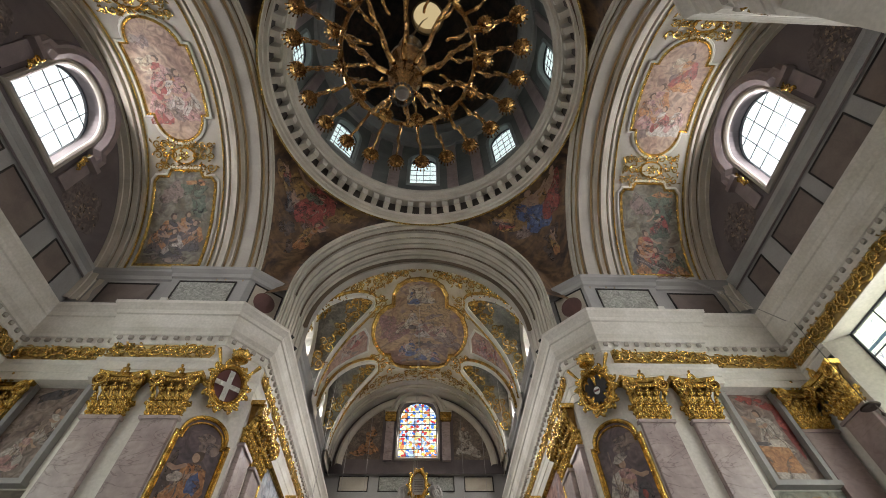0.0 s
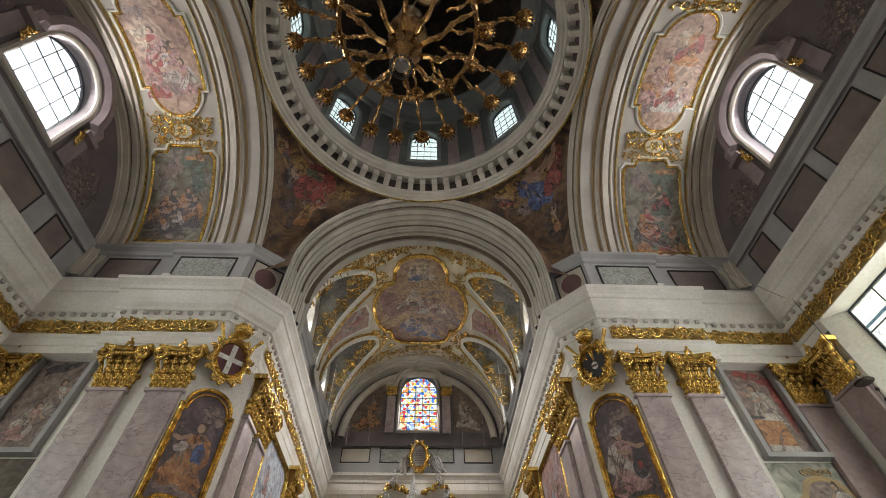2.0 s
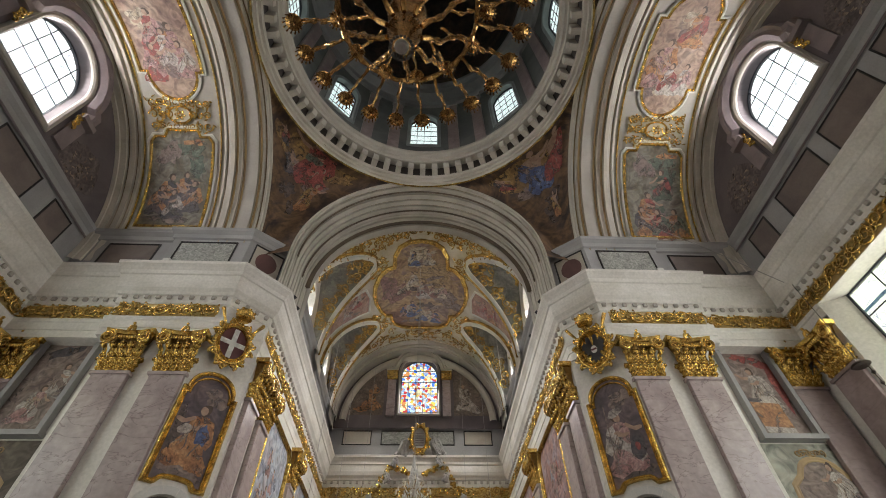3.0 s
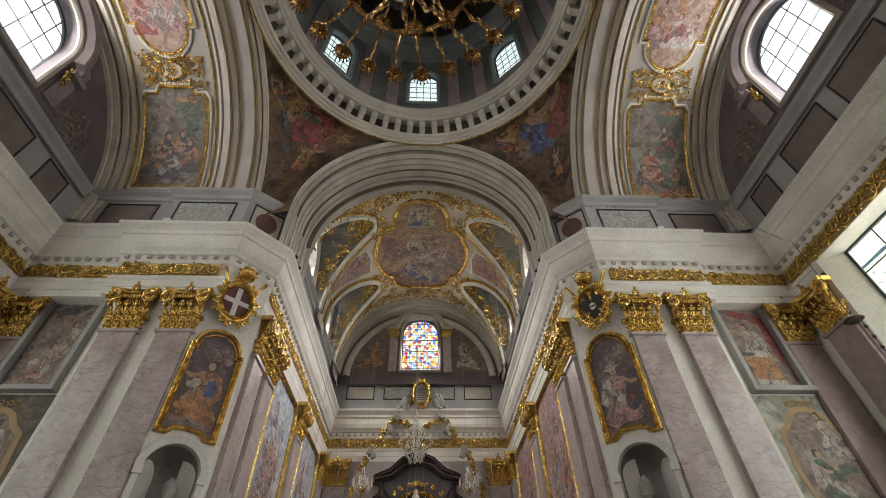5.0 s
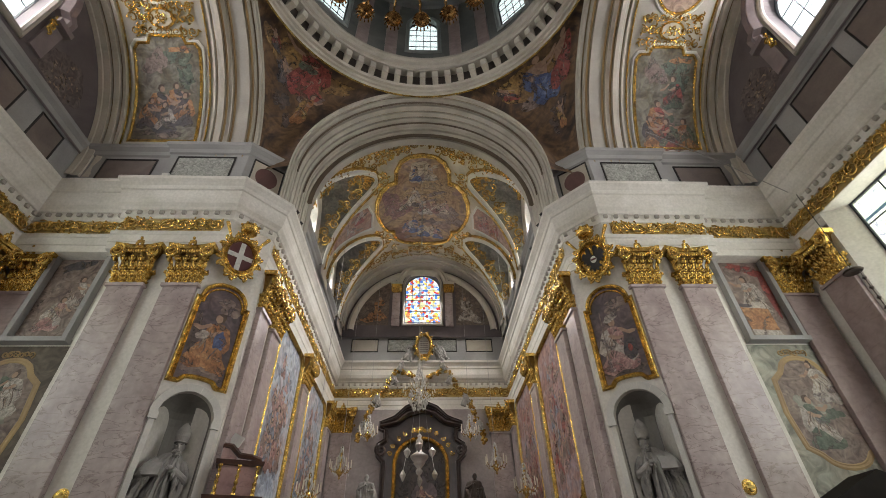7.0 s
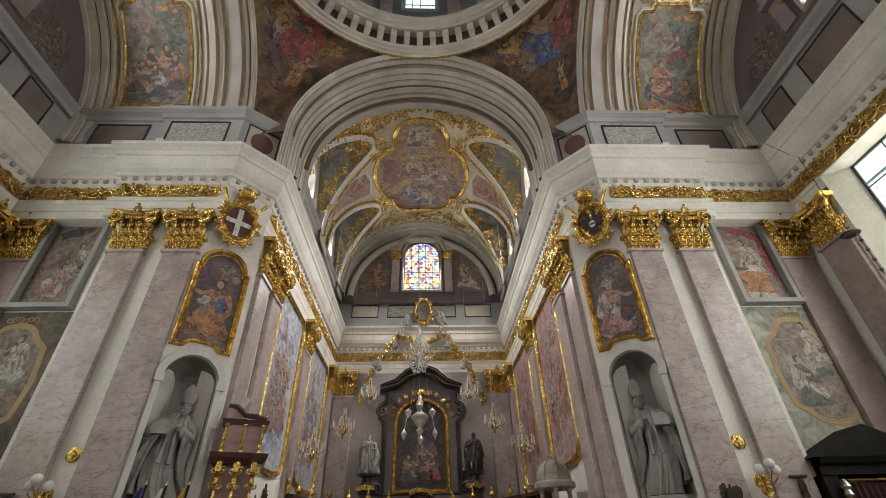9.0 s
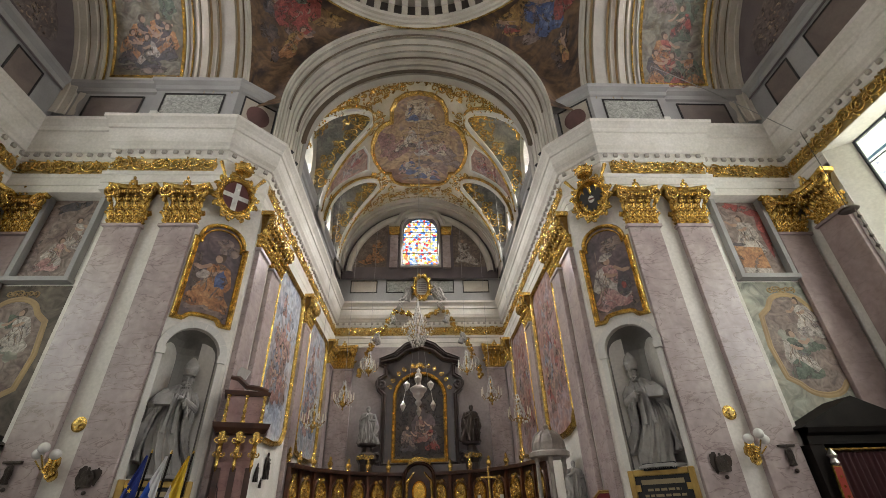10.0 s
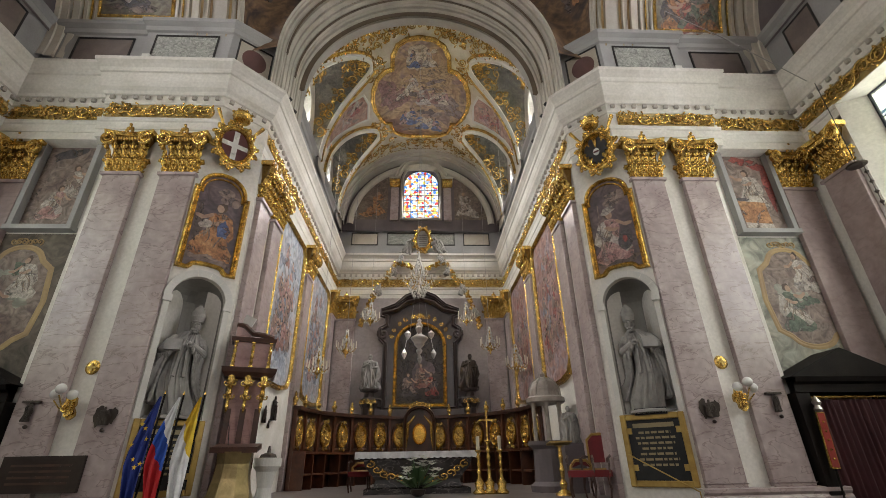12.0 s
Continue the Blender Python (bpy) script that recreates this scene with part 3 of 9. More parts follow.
        share("leaf", LEAF_SMALL, cap, Matrix.Translation((s * w * 0.44, -d * 0.4, 0.03)) @ Matrix.Rotation(math.pi + s * radians(80), 4, "Z"))
    return cap


def pilaster(m, w, z0, z1, material, label):
    """A shallow marble pilaster with a neck ring; its face towards local -y."""
    p = thing("pilaster", label, "pilaster", "marble pilasters", m)
    bm = box(-w / 2, w / 2, -0.14, 0.0, z0, z1)
    bmesh.ops.bevel(bm, geom=list(bm.edges), offset=0.012, segments=1, affect="EDGES")
    part("shaft", bm, material, p)
    part("neck", box(-w / 2 - 0.05, w / 2 + 0.05, -0.19, 0.0, z1 - 0.06, z1 + 0.02), material, p)
    part("base", sweep([(w / 2 + 0.02, 0), (w / 2 + 0.02, -0.16), (-w / 2 - 0.02, -0.16), (-w / 2 - 0.02, 0)], [(0.0, 0.9), (-0.1, 0.9), (-0.1, 1.05), (-0.05, 1.1), (0, 1.15)]), material, p)
    return p


def at_wall(x, y, ang):
    """A place on a wall whose face looks along local -y, turned by ang degrees."""
    return Matrix.Translation((x, y, 0)) @ Matrix.Rotation(radians(ang), 4, "Z")


CAP = None
spots = []
for s in (-1, 1):
    spots += [(s * 6.08, FY + 0.12, 0, 0.84, MARBLE), (s * 7.46, FY + 0.12, 0, 0.86, MARBLE)]
    spots += [(s * 10.55, 9.98, 0, 0.9, MARBLE_DARK), (s * WX, 9.05, -90 * s, 0.9, MARBLE_DARK)]
    spots += [(s * CX, 11.0, -90 * s, 0.78, MARBLE), (s * CX, 12.2, -90 * s, 0.78, MARBLE), (s * CX, 16.55, -90 * s, 0.85, MARBLE), (s * CX, 21.6, -90 * s, 0.8, MARBLE)]
    spots += [(s * 3.85, EY, 0, 0.95, MARBLE)]
CAP = make_capital()
for k, (x, y, ang, w, mt) in enumerate(spots):
    m = at_wall(x, y, ang)
    pilaster(m, w, 0.0, Z_CAP0, mt, "tall polished pink marble pilaster" if mt is MARBLE else "tall polished brown marble corner pilaster")
    mc = m @ Matrix.Translation((0, 0, Z_CAP0)) @ Matrix.Diagonal((w, 1, 1, 1))
    if k == 0:
        CAP.matrix_world = mc
    else:
        copy_thing(CAP, mc).scale = (w, 1, 1)


def scroll_band(a, b, z0, z1, name="gilded_frieze", label="gilded frieze of carved acanthus scrolls under the cornice", unit=0.44):
    """Carved running scrolls between two plan points, inside to the left of the way from a to b."""
    a, b = Vector((*a, 0)), Vector((*b, 0))
    ex = (b - a)
    L = ex.length
    ex.normalize()
    nn = Vector((-ex.y, ex.x, 0))
    mp = lambda u, v, w=0.0: a + ex * u + Z * v + nn * w
    n = max(1, round(L / unit))
    un, hh, zc = L / n, (z1 - z0), (z0 + z1) / 2
    bm = bmesh.new()
    rnd = random.Random(int(L * 100))
    for i in range(n):
        c = (i + 0.5) * un
        hand = 1 if i % 2 else -1
        r = hh * 0.46 * rnd.uniform(0.85, 1.05)
        spiral(mp, c - un * 0.2, zc + hand * 0.03, r, 1.7, rnd.uniform(0, 6), hand, 0.028, 22, 0.05, bm, 5)
        spiral(mp, c + un * 0.28, zc - hand * 0.06, r * 0.7, 1.5, rnd.uniform(0, 6), -hand, 0.025, 18, 0.045, bm, 5)
        for k in range(16):
            an = rnd.uniform(0, 6.28)
            u, v = c + un * rnd.uniform(-0.5, 0.5), zc + hh * rnd.uniform(-0.44, 0.44)
            q = rnd.uniform(0.04, 0.075)
            tube([mp(u, v, 0.02), mp(u + q * math.cos(an), v + q * math.sin(an), 0.065), mp(u + q * 1.5 * math.cos(an + 0.5), v + q * 1.2 * math.sin(an + 0.5), 0.045)], [0.014, 0.03, 0.008], 5, bm)
    t = thing(name, label, "frieze", "gilded friezes")
    tagged(part("scrollwork", bm, GOLD, t, smooth=True), kind="stuff")
    bk = bmesh.new()
    bk.faces.new([bk.verts.new(mp(u, v, 0.006)) for u, v in ((0, z0), (L, z0), (L, z1), (0, z1))])
    part("ground", bk, FRIEZE_GROUND, t)
    return t


F0, F1 = Z_FRIEZE0, Z_FRIEZE1 + 0.04
for s in (1, -1):
    segs = [((8.42, FY), (5.62, FY)), ((11.02, 9.6), (8.6, 9.6)), ((WX, 2.5), (WX, 9.5)), ((CX, 10.55), (CX, 15.9)), ((CX, 16.0), (CX, EY - 0.05))]
    for a, b in segs:
        if s < 0:
            a, b = (-b[0], b[1]), (-a[0], a[1])
        scroll_band(a, b, F0, F1)
scroll_band((5.6, WEST), (10.9, WEST), F0, F1)
scroll_band((-10.9, WEST), (-5.6, WEST), F0, F1)
scroll_band((CX - 0.05, EY), (-CX + 0.05, EY), F0, F1)

cornice = bpy.data.objects["cornice"]
dent = mesh_of(box(-0.055, 0.055, -0.075, 0.0, 0.0, 0.11), STONE)
for i in range(len(plan)):
    a, b = Vector(plan[i]), Vector(plan[(i + 1) % len(plan)])
    d = b - a
    if d.length < 0.6 or (a.y < -1 and b.y < -1):
        continue
    ang = math.atan2(d.y, d.x)
    n = max(1, round(d.length / 0.3))
    nn = Vector((-d.y, d.x)).normalized()
    for k in range(n):
        p = a.lerp(b, (k + 0.5) / n) + nn * 0.048
        share("dentil", dent, cornice, Matrix.Translation((p.x, p.y, Z_FRIEZE1 + 0.15)) @ Matrix.Rotation(ang + math.pi, 4, "Z"))

# ---- attic panels ----
SLATE = fresco("grey_relief_paint", [(0.2, 0.21, 0.2), (0.36, 0.38, 0.36), (0.28, 0.29, 0.28)], 2.2)
MAROON = mat("maroon_paint", (0.16, 0.075, 0.065), (0.1, 0.05, 0.045), 0.7)
BROWNP = mat("brown_painted_panel", (0.2, 0.16, 0.14), (0.14, 0.11, 0.1), 0.7)
CREAMP = mat("cream_painted_panel", (0.5, 0.45, 0.37), (0.42, 0.37, 0.3), 0.7)


def attic_panel(mp, u0, u1, z0, z1, fill, label, edge=DARKGREY, oval=False):
    t = thing("attic_panel", label, "wall panel", "attic panels")
    o = [(u0, z0), (u1, z0), (u1, z1), (u0, z1)]
    part("moulding", rim(o, mp, 0.05, 0.045), edge, t)
    if oval:
        part("ground", panel(dense(o), mp, 0.006, 3), CREAMP, t)
        c, rz, rw = ((u0 + u1) / 2, (z0 + z1) / 2), (z1 - z0) * 0.36, (u1 - u0) * 0.36
        part("cartouche", panel(arc(*c, rw, rz, 0, 345, 23), mp, 0.012, 3), fill, t)
    else:
        part("field", panel(dense(o), mp, 0.008, 3), fill, t)


for s in (1, -1):
    mp = plane_map((0, FY + 0.2, 0), (1, 0, 0), (0, 0, 1))
    u = lambda a, b: (min(s * a, s * b), max(s * a, s * b))
    attic_panel(mp, *u(6.15, 8.0), Z_CORN + 0.58, Z_ATTIC - 0.6, SLATE, "grey painted relief panel in the attic band", DARK)
    mp = plane_map((0, 9.8, 0), (1, 0, 0), (0, 0, 1))
    attic_panel(mp, *u(8.75, 10.4), Z_CORN + 0.5, Z_ATTIC - 0.6, BROWNP, "brown painted panel in the dark attic band", DARK)
    a, b = Vector((s * ATTIC_X, FY, 0)), Vector((s * CX, 10.4, 0))
    ex = ((b - a) if s < 0 else (a - b)).normalized()
    nn = ex.cross(Z)
    o = (a if s < 0 else b) - nn * 0.2
    mp = plane_map(o, ex, (0, 0, 1))
    attic_panel(mp, 0.3, 1.32, Z_CORN + 0.5, Z_ATTIC - 0.5, MAROON, "cream attic panel with a maroon cartouche", DARK, True)
    mp = plane_map((s * (WX + 0.2), 0, 0), (0, -s, 0), (0, 0, 1))
    for k in range(4):
        y0 = 1.0 + k * 2.25
        v = (-(y0 + 1.75), -y0) if s > 0 else (y0, y0 + 1.75)
        if k == 3:
            v = (-8.95, -8.0) if s > 0 else (8.0, 8.95)
        attic_panel(mp, *v, Z_CORN + 0.5, Z_ATTIC - 0.6, BROWNP, "brown painted panel in the dark attic band", DARK)
mp = plane_map((0, EY + 0.2, 0), (1, 0, 0), (0, 0, 1))
for u0, u1, f in ((-3.9, -2.45, CREAMP), (-1.9, 1.9, SLATE), (2.45, 3.9, CREAMP)):
    attic_panel(mp, u0, u1, Z_CORN + 0.8, Z_ATTIC - 0.65, f, "painted panel in the attic behind the altar", DARK)

# ---- niches ----
WHITE = mat("off_white_plaster", (0.66, 0.65, 0.6), (0.58, 0.57, 0.53), 0.8, fine=30, bump=0.05)
# grey plaster, darkened further: the hollow's shade sits in its colour
NICHEGREY = mat("grey_niche_plaster_shaded", (0.27, 0.26, 0.235), (0.2, 0.19, 0.175), 0.85, scale=0.9, fine=22, bump=0.06)
for s, tag in ((1, "south"), (-1, "north")):
    a, b = Vector((s * CHX, FY + 0.02, 0)), Vector((s * CX, 10.48, 0))
    ex = (b - a) if s < 0 else (a - b)
    L = ex.length
    ex.normalize()
    o = a if s < 0 else b
    mp = plane_map(o, ex, (0, 0, 1))
    nn = ex.cross(Z)
    c = L / 2
    bm = bmesh.new()
    rows = []
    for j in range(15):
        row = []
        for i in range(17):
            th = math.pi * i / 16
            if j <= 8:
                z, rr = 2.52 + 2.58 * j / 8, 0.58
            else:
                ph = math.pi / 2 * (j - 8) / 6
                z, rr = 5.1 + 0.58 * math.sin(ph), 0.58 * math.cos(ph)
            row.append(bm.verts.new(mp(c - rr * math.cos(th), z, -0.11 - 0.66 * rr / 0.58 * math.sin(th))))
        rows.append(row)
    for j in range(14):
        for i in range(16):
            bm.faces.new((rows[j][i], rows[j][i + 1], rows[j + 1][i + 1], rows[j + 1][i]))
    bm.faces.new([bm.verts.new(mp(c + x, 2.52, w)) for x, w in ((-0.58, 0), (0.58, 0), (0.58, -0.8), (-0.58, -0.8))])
    obj("wall_niche_" + tag, bm, NICHEGREY, label="rounded grey plaster niche hollow, its shade put into the darker tone", category="niche", kind="structure", smooth=False)
    t = thing("niche_surround", "off-white stone arched surround of a statue niche", "niche surround", "niche surrounds")
    for k, (u0, u1) in enumerate(((c - 0.7, c - 0.58), (c + 0.58, c + 0.7))):
        part("jamb", box(0, u1 - u0, 0, 0.05, 0, 2.56, m=Matrix.Translation(mp(u0, 2.5, 0)) @ Matrix((ex, nn, Z)).transposed().to_4x4()), WHITE, t)
        part("impost", box(-0.03, u1 - u0 + 0.03, 0, 0.09, 0, 0.16, m=Matrix.Translation(mp(u0, 4.96, 0)) @ Matrix((ex, nn, Z)).transposed().to_4x4()), WHITE, t)
    for g in range(7):
        g0, g1 = math.pi * g / 7 + 0.012, math.pi * (g + 1) / 7 - 0.012
        bm = arch(lambda r, an, d: mp(c + r * math.cos(an), 5.1 + r * math.sin(an), d), [(0.58, 0.0), (0.58, 0.05), (0.74, 0.06), (0.75, 0.0)], g0, g1, 5)
        part("voussoir", bm, WHITE, t)

# ---- framed paintings ----
DUSK = fresco("dusky_oil_paint", [(0.055, 0.042, 0.05), (0.085, 0.065, 0.075), (0.13, 0.095, 0.1), (0.2, 0.13, 0.11)], 0.9, 0.45)


def cloth(name, tones, seed=0.0, scale=2.6):
    m = fresco(name, [tuple(c * 0.85 + 0.01 for c in t) for t in tones], scale, 0.6, seed)
    n, l = m.node_tree.nodes, m.node_tree.links
    co = n.new("ShaderNodeTexCoord")
    brush = n.new("ShaderNodeTexNoise")
    brush.inputs["Scale"].default_value, brush.inputs["Detail"].default_value, brush.inputs["Distortion"].default_value = 3.2, 4, 1.2
    l.new(co.outputs["Object"], brush.inputs["Vector"])
    cover = n.new("ShaderNodeValToRGB")
    cover.color_ramp.elements[0].position, cover.color_ramp.elements[0].color = 0.34, (0.3, 0.3, 0.3, 1)
    cover.color_ramp.elements[1].position, cover.color_ramp.elements[1].color = 0.5, (0.95, 0.95, 0.95, 1)
    l.new(brush.outputs["Fac"], cover.inputs["Fac"])
    l.new(cover.outputs["Color"], n["Principled BSDF"].inputs["Alpha"])
    return m


ORANGE_ROBE = cloth("orange_robe_paint", [(0.2, 0.08, 0.03), (0.42, 0.2, 0.08), (0.55, 0.32, 0.15)], 1)
BLUE_ROBE = cloth("blue_robe_paint", [(0.03, 0.045, 0.12), (0.08, 0.12, 0.27), (0.2, 0.25, 0.4)], 2)
PINK_ROBE = cloth("pink_robe_paint", [(0.25, 0.11, 0.11), (0.45, 0.27, 0.26), (0.58, 0.44, 0.4)], 3)
WHITE_ROBE = cloth("white_robe_paint", [(0.3, 0.26, 0.24), (0.5, 0.46, 0.42), (0.62, 0.58, 0.52)], 4)
SKIN = mat("pale_paint", (0.4, 0.27, 0.19), (0.28, 0.17, 0.12), 0.6, scale=6)
DARKROBE = cloth("dark_robe_paint", [(0.03, 0.03, 0.04), (0.08, 0.07, 0.08), (0.14, 0.1, 0.09)], 5)
RED_ROBE = cloth("red_robe_paint", [(0.14, 0.025, 0.02), (0.3, 0.06, 0.05), (0.42, 0.13, 0.1)], 6)
GREEN_ROBE = cloth("green_robe_paint", [(0.05, 0.075, 0.05), (0.1, 0.135, 0.095), (0.19, 0.22, 0.16)], 7)
HAIR = mat("brown_hair_paint", (0.09, 0.055, 0.035), (0.05, 0.03, 0.02), 0.6, scale=6)
ROBES = [ORANGE_ROBE, BLUE_ROBE, PINK_ROBE, WHITE_ROBE, RED_ROBE, GREEN_ROBE]


def blob(mp, cx, cy, rx, ry, seed, out=0.02, rough=0.28, tilt=0.0, n=28):
    """An uneven painted shape on a mapped surface."""
    rnd = random.Random(seed)
    ph = [rnd.uniform(0, 6.28) for _ in range(4)]
    pts = []
    for i in range(n):
        a = 2 * math.pi * i / n
        f = 1 + rough * (0.5 * math.sin(2 * a + ph[0]) + 0.35 * math.sin(3 * a + ph[1]) + 0.3 * math.sin(5 * a + ph[2]) + 0.2 * math.sin(8 * a + ph[3]))
        x, y = rx * f * math.cos(a), ry * f * math.sin(a)
        pts.append((cx + x * math.cos(tilt) - y * math.sin(tilt), cy + x * math.sin(tilt) + y * math.cos(tilt)))
    return panel(pts, mp, out, 4)


LIGHTSTROKE = cloth("light_brush_strokes", [(0.24, 0.17, 0.12), (0.32, 0.25, 0.19), (0.4, 0.33, 0.27)], 14, 4.0)
DARKSTROKE = cloth("dark_brush_strokes", [(0.11, 0.075, 0.06), (0.17, 0.12, 0.1), (0.24, 0.17, 0.14)], 15, 4.0)


def painted_folds(parent, mp, cx, cy, w, h, seed, count=20, out=0.03):
    """Thin light and dark brush strokes that read as folds and limbs."""
    rnd = random.Random(seed)
    for name, mt, lift in (("light_brushwork", LIGHTSTROKE, 0.002), ("dark_brushwork", DARKSTROKE, 0.0)):
        bm = bmesh.new()
        for k in range(count):
            x, y = cx + w * rnd.gauss(0, 0.2), cy + h * rnd.gauss(0, 0.2)
            ln, wd, an, bend = min(w, h) * rnd.uniform(0.05, 0.15), min(w, h) * rnd.uniform(0.012, 0.032), rnd.uniform(0, 3.14), rnd.uniform(-1.2, 1.2)
            rows = []
            for i in range(5):
                t = i / 4 - 0.5
                a = an + bend * t
                px, py = x + ln * t * math.cos(a), y + ln * t * math.sin(a)
                q = wd * (1 - 3.2 * t * t)
                rows.append([bm.verts.new(mp(px - q * math.sin(a), py + q * math.cos(a), out + lift)), bm.verts.new(mp(px + q * math.sin(a), py - q * math.cos(a), out + lift))])
            for i in range(4):
                bm.faces.new((rows[i][0], rows[i + 1][0], rows[i + 1][1], rows[i][1]))
        tagged(part(name, bm, mt, parent), kind="stuff")


def painted_figure(parent, mp, x, y, h, robe, mantle, seed, face=1, out=0.03, bare=False, thin=1.0):
    """A robed baroque figure laid down in flat paint: skirt, bodice, mantle, arms, head and fold strokes."""
    rnd = random.Random(seed)
    lean = rnd.uniform(-0.12, 0.12)

    def at(u, v):
        return (x + face * h * (u + lean * (v - 0.4)), y + h * v)

    def shape(name, pts, mt, lift):
        o = [at(u, v) for u, v in pts]
        cu, cv = sum(p[0] for p in o) / len(o), sum(p[1] for p in o) / len(o)
        part(name, panel(dense(o, h * 0.12), mp, out + lift * thin, 2, (cu, cv)), mt, parent)

    def j(pts, a=0.02):
        return [(u + rnd.uniform(-a, a), v + rnd.uniform(-a, a)) for u, v in pts]

    shape("painted_skirt", j([(-0.3, 0.02), (-0.16, -0.03), (0.0, 0.03), (0.17, -0.02), (0.3, 0.04), (0.33, 0.16), (0.25, 0.28), (0.2, 0.4), (0.12, 0.5), (-0.1, 0.52), (-0.17, 0.4), (-0.24, 0.24), (-0.33, 0.12)]), robe, 0.0)
    shape("painted_bodice", j([(-0.13, 0.46), (0.11, 0.45), (0.16, 0.6), (0.15, 0.74), (0.06, 0.8), (-0.07, 0.8), (-0.16, 0.73), (-0.17, 0.58)], 0.012), SKIN if bare else robe, 0.0006)
    shape("painted_mantle", j([(-0.19, 0.76), (-0.1, 0.79), (-0.04, 0.6), (0.08, 0.46), (0.25, 0.32), (0.3, 0.18), (0.2, 0.12), (0.04, 0.3), (-0.12, 0.42), (-0.25, 0.3), (-0.3, 0.42), (-0.24, 0.6)]), mantle, 0.0012)
    up = rnd.uniform(-0.12, 0.25)
    shape("painted_arm", [(0.1, 0.74), (0.15, 0.68), (0.26, 0.6 + up * 0.5), (0.36, 0.62 + up), (0.38, 0.66 + up), (0.34, 0.68 + up), (0.25, 0.67 + up * 0.5), (0.14, 0.77)], SKIN, 0.0018)
    shape("painted_arm", [(-0.1, 0.66), (-0.04, 0.58), (0.08, 0.55), (0.15, 0.58), (0.14, 0.61), (0.05, 0.62), (-0.04, 0.68)], SKIN, 0.0024)
    hu, hv = at(0.01 + rnd.uniform(-0.03, 0.03), 0.89)
    part("painted_hair", blob(mp, hu - face * h * 0.012, hv + h * 0.015, h * 0.078, h * 0.09, seed, out + 0.0018 * thin, 0.2), HAIR, parent)
    part("painted_face", blob(mp, hu + face * h * 0.015, hv - h * 0.01, h * 0.055, h * 0.072, seed + 1, out + 0.0024 * thin, 0.08), SKIN, parent)
    for name, mt, lift, n in (("fold_shadow", DARKSTROKE, 0.003, 6), ("fold_light", LIGHTSTROKE, 0.0036, 4)):
        bm = bmesh.new()
        for k in range(n):
            u0, v0 = rnd.uniform(-0.12, 0.12), rnd.uniform(0.4, 0.7)
            u1, v1 = u0 * 2.0 + rnd.uniform(-0.06, 0.06), v0 - rnd.uniform(0.2, 0.34)
            rows = []
            for i in range(6):
                t = i / 5
                u, v = u0 + (u1 - u0) * t + 0.03 * math.sin(t * 5 + k), v0 + (v1 - v0) * t
                q = 0.011 * (1 - (2 * t - 1) ** 2) + 0.001
                rows.append([bm.verts.new(mp(*at(u - q, v), out + lift * thin)), bm.verts.new(mp(*at(u + q, v), out + lift * thin))])
            for i in range(5):
                bm.faces.new((rows[i][0], rows[i + 1][0], rows[i + 1][1], rows[i][1]))
        tagged(part(name, bm, mt, parent), kind="stuff")


CLOUD_DARK = cloth("dark_cloud_paint", [(0.06, 0.045, 0.04), (0.11, 0.08, 0.07), (0.18, 0.13, 0.11)], 21, 1.4)
CLOUD_MID = cloth("mauve_cloud_paint", [(0.16, 0.11, 0.1), (0.24, 0.18, 0.16), (0.34, 0.27, 0.24)], 22, 1.4)


def painted_group(parent, mp, cx, cy, w, h, seed, count=3, mats=None, out=0.015, size=0.5, clouds=None, thin=1.0):
    """Clouds or rocks with overlapping figures before them, as in a baroque picture."""
    rnd = random.Random(seed)
    mats = mats or ROBES
    clouds = clouds or [CLOUD_MID, CLOUD_DARK]
    for k in range(count + 2):
        part("painted_cloud", blob(mp, cx + w * rnd.uniform(-0.34, 0.34), cy + h * rnd.uniform(-0.4, 0.4), w * rnd.uniform(0.09, 0.16), h * rnd.uniform(0.05, 0.1), seed * 17 + k, out + 0.0007 * thin * k, 0.5, rnd.uniform(-0.5, 0.5)), clouds[k % len(clouds)], parent)
    out += 0.0007 * thin * (count + 3)
    spots = [(((k + 0.5) / count - 0.5) * 0.72, rnd.uniform(-0.42, 0.12) if k % 2 else rnd.uniform(-0.48, -0.2)) for k in range(count)]
    for k, (u, v) in enumerate(sorted(spots, key=lambda q: -q[1])):
        fh = min(h * size, w * 0.75) * rnd.uniform(0.8, 1.1)
        a, b = rnd.randrange(len(mats)), rnd.randrange(1, max(2, len(mats)))
        painted_figure(parent, mp, cx + w * u, cy + h * v, fh, mats[a], mats[(a + b) % len(mats)], seed * 13 + k, rnd.choice((-1, 1)), out + 0.0042 * thin * k, False, thin)


def tall_outline(w, h, r):
    """A tall panel with stepped shoulders, a round head and a foot raised in the middle."""
    o = [(-w / 2, 0), (-w * 0.34, 0.0), (-w * 0.27, 0.1)] + arc(0, 0.1, w * 0.27, 0.06, 180, 0, 6)[1:-1] + [(w * 0.27, 0.1), (w * 0.34, 0.0), (w / 2, 0)]
    o += [(w / 2, h - r * 1.0), (w * 0.43, h - r * 1.0), (w * 0.43, h - r * 0.86)] + arc(0, h - r * 0.86, w * 0.43, r * 0.86, 0, 180, 14)[1:-1] + [(-w * 0.43, h - r * 0.86), (-w * 0.43, h - r), (-w / 2, h - r)]
    return o


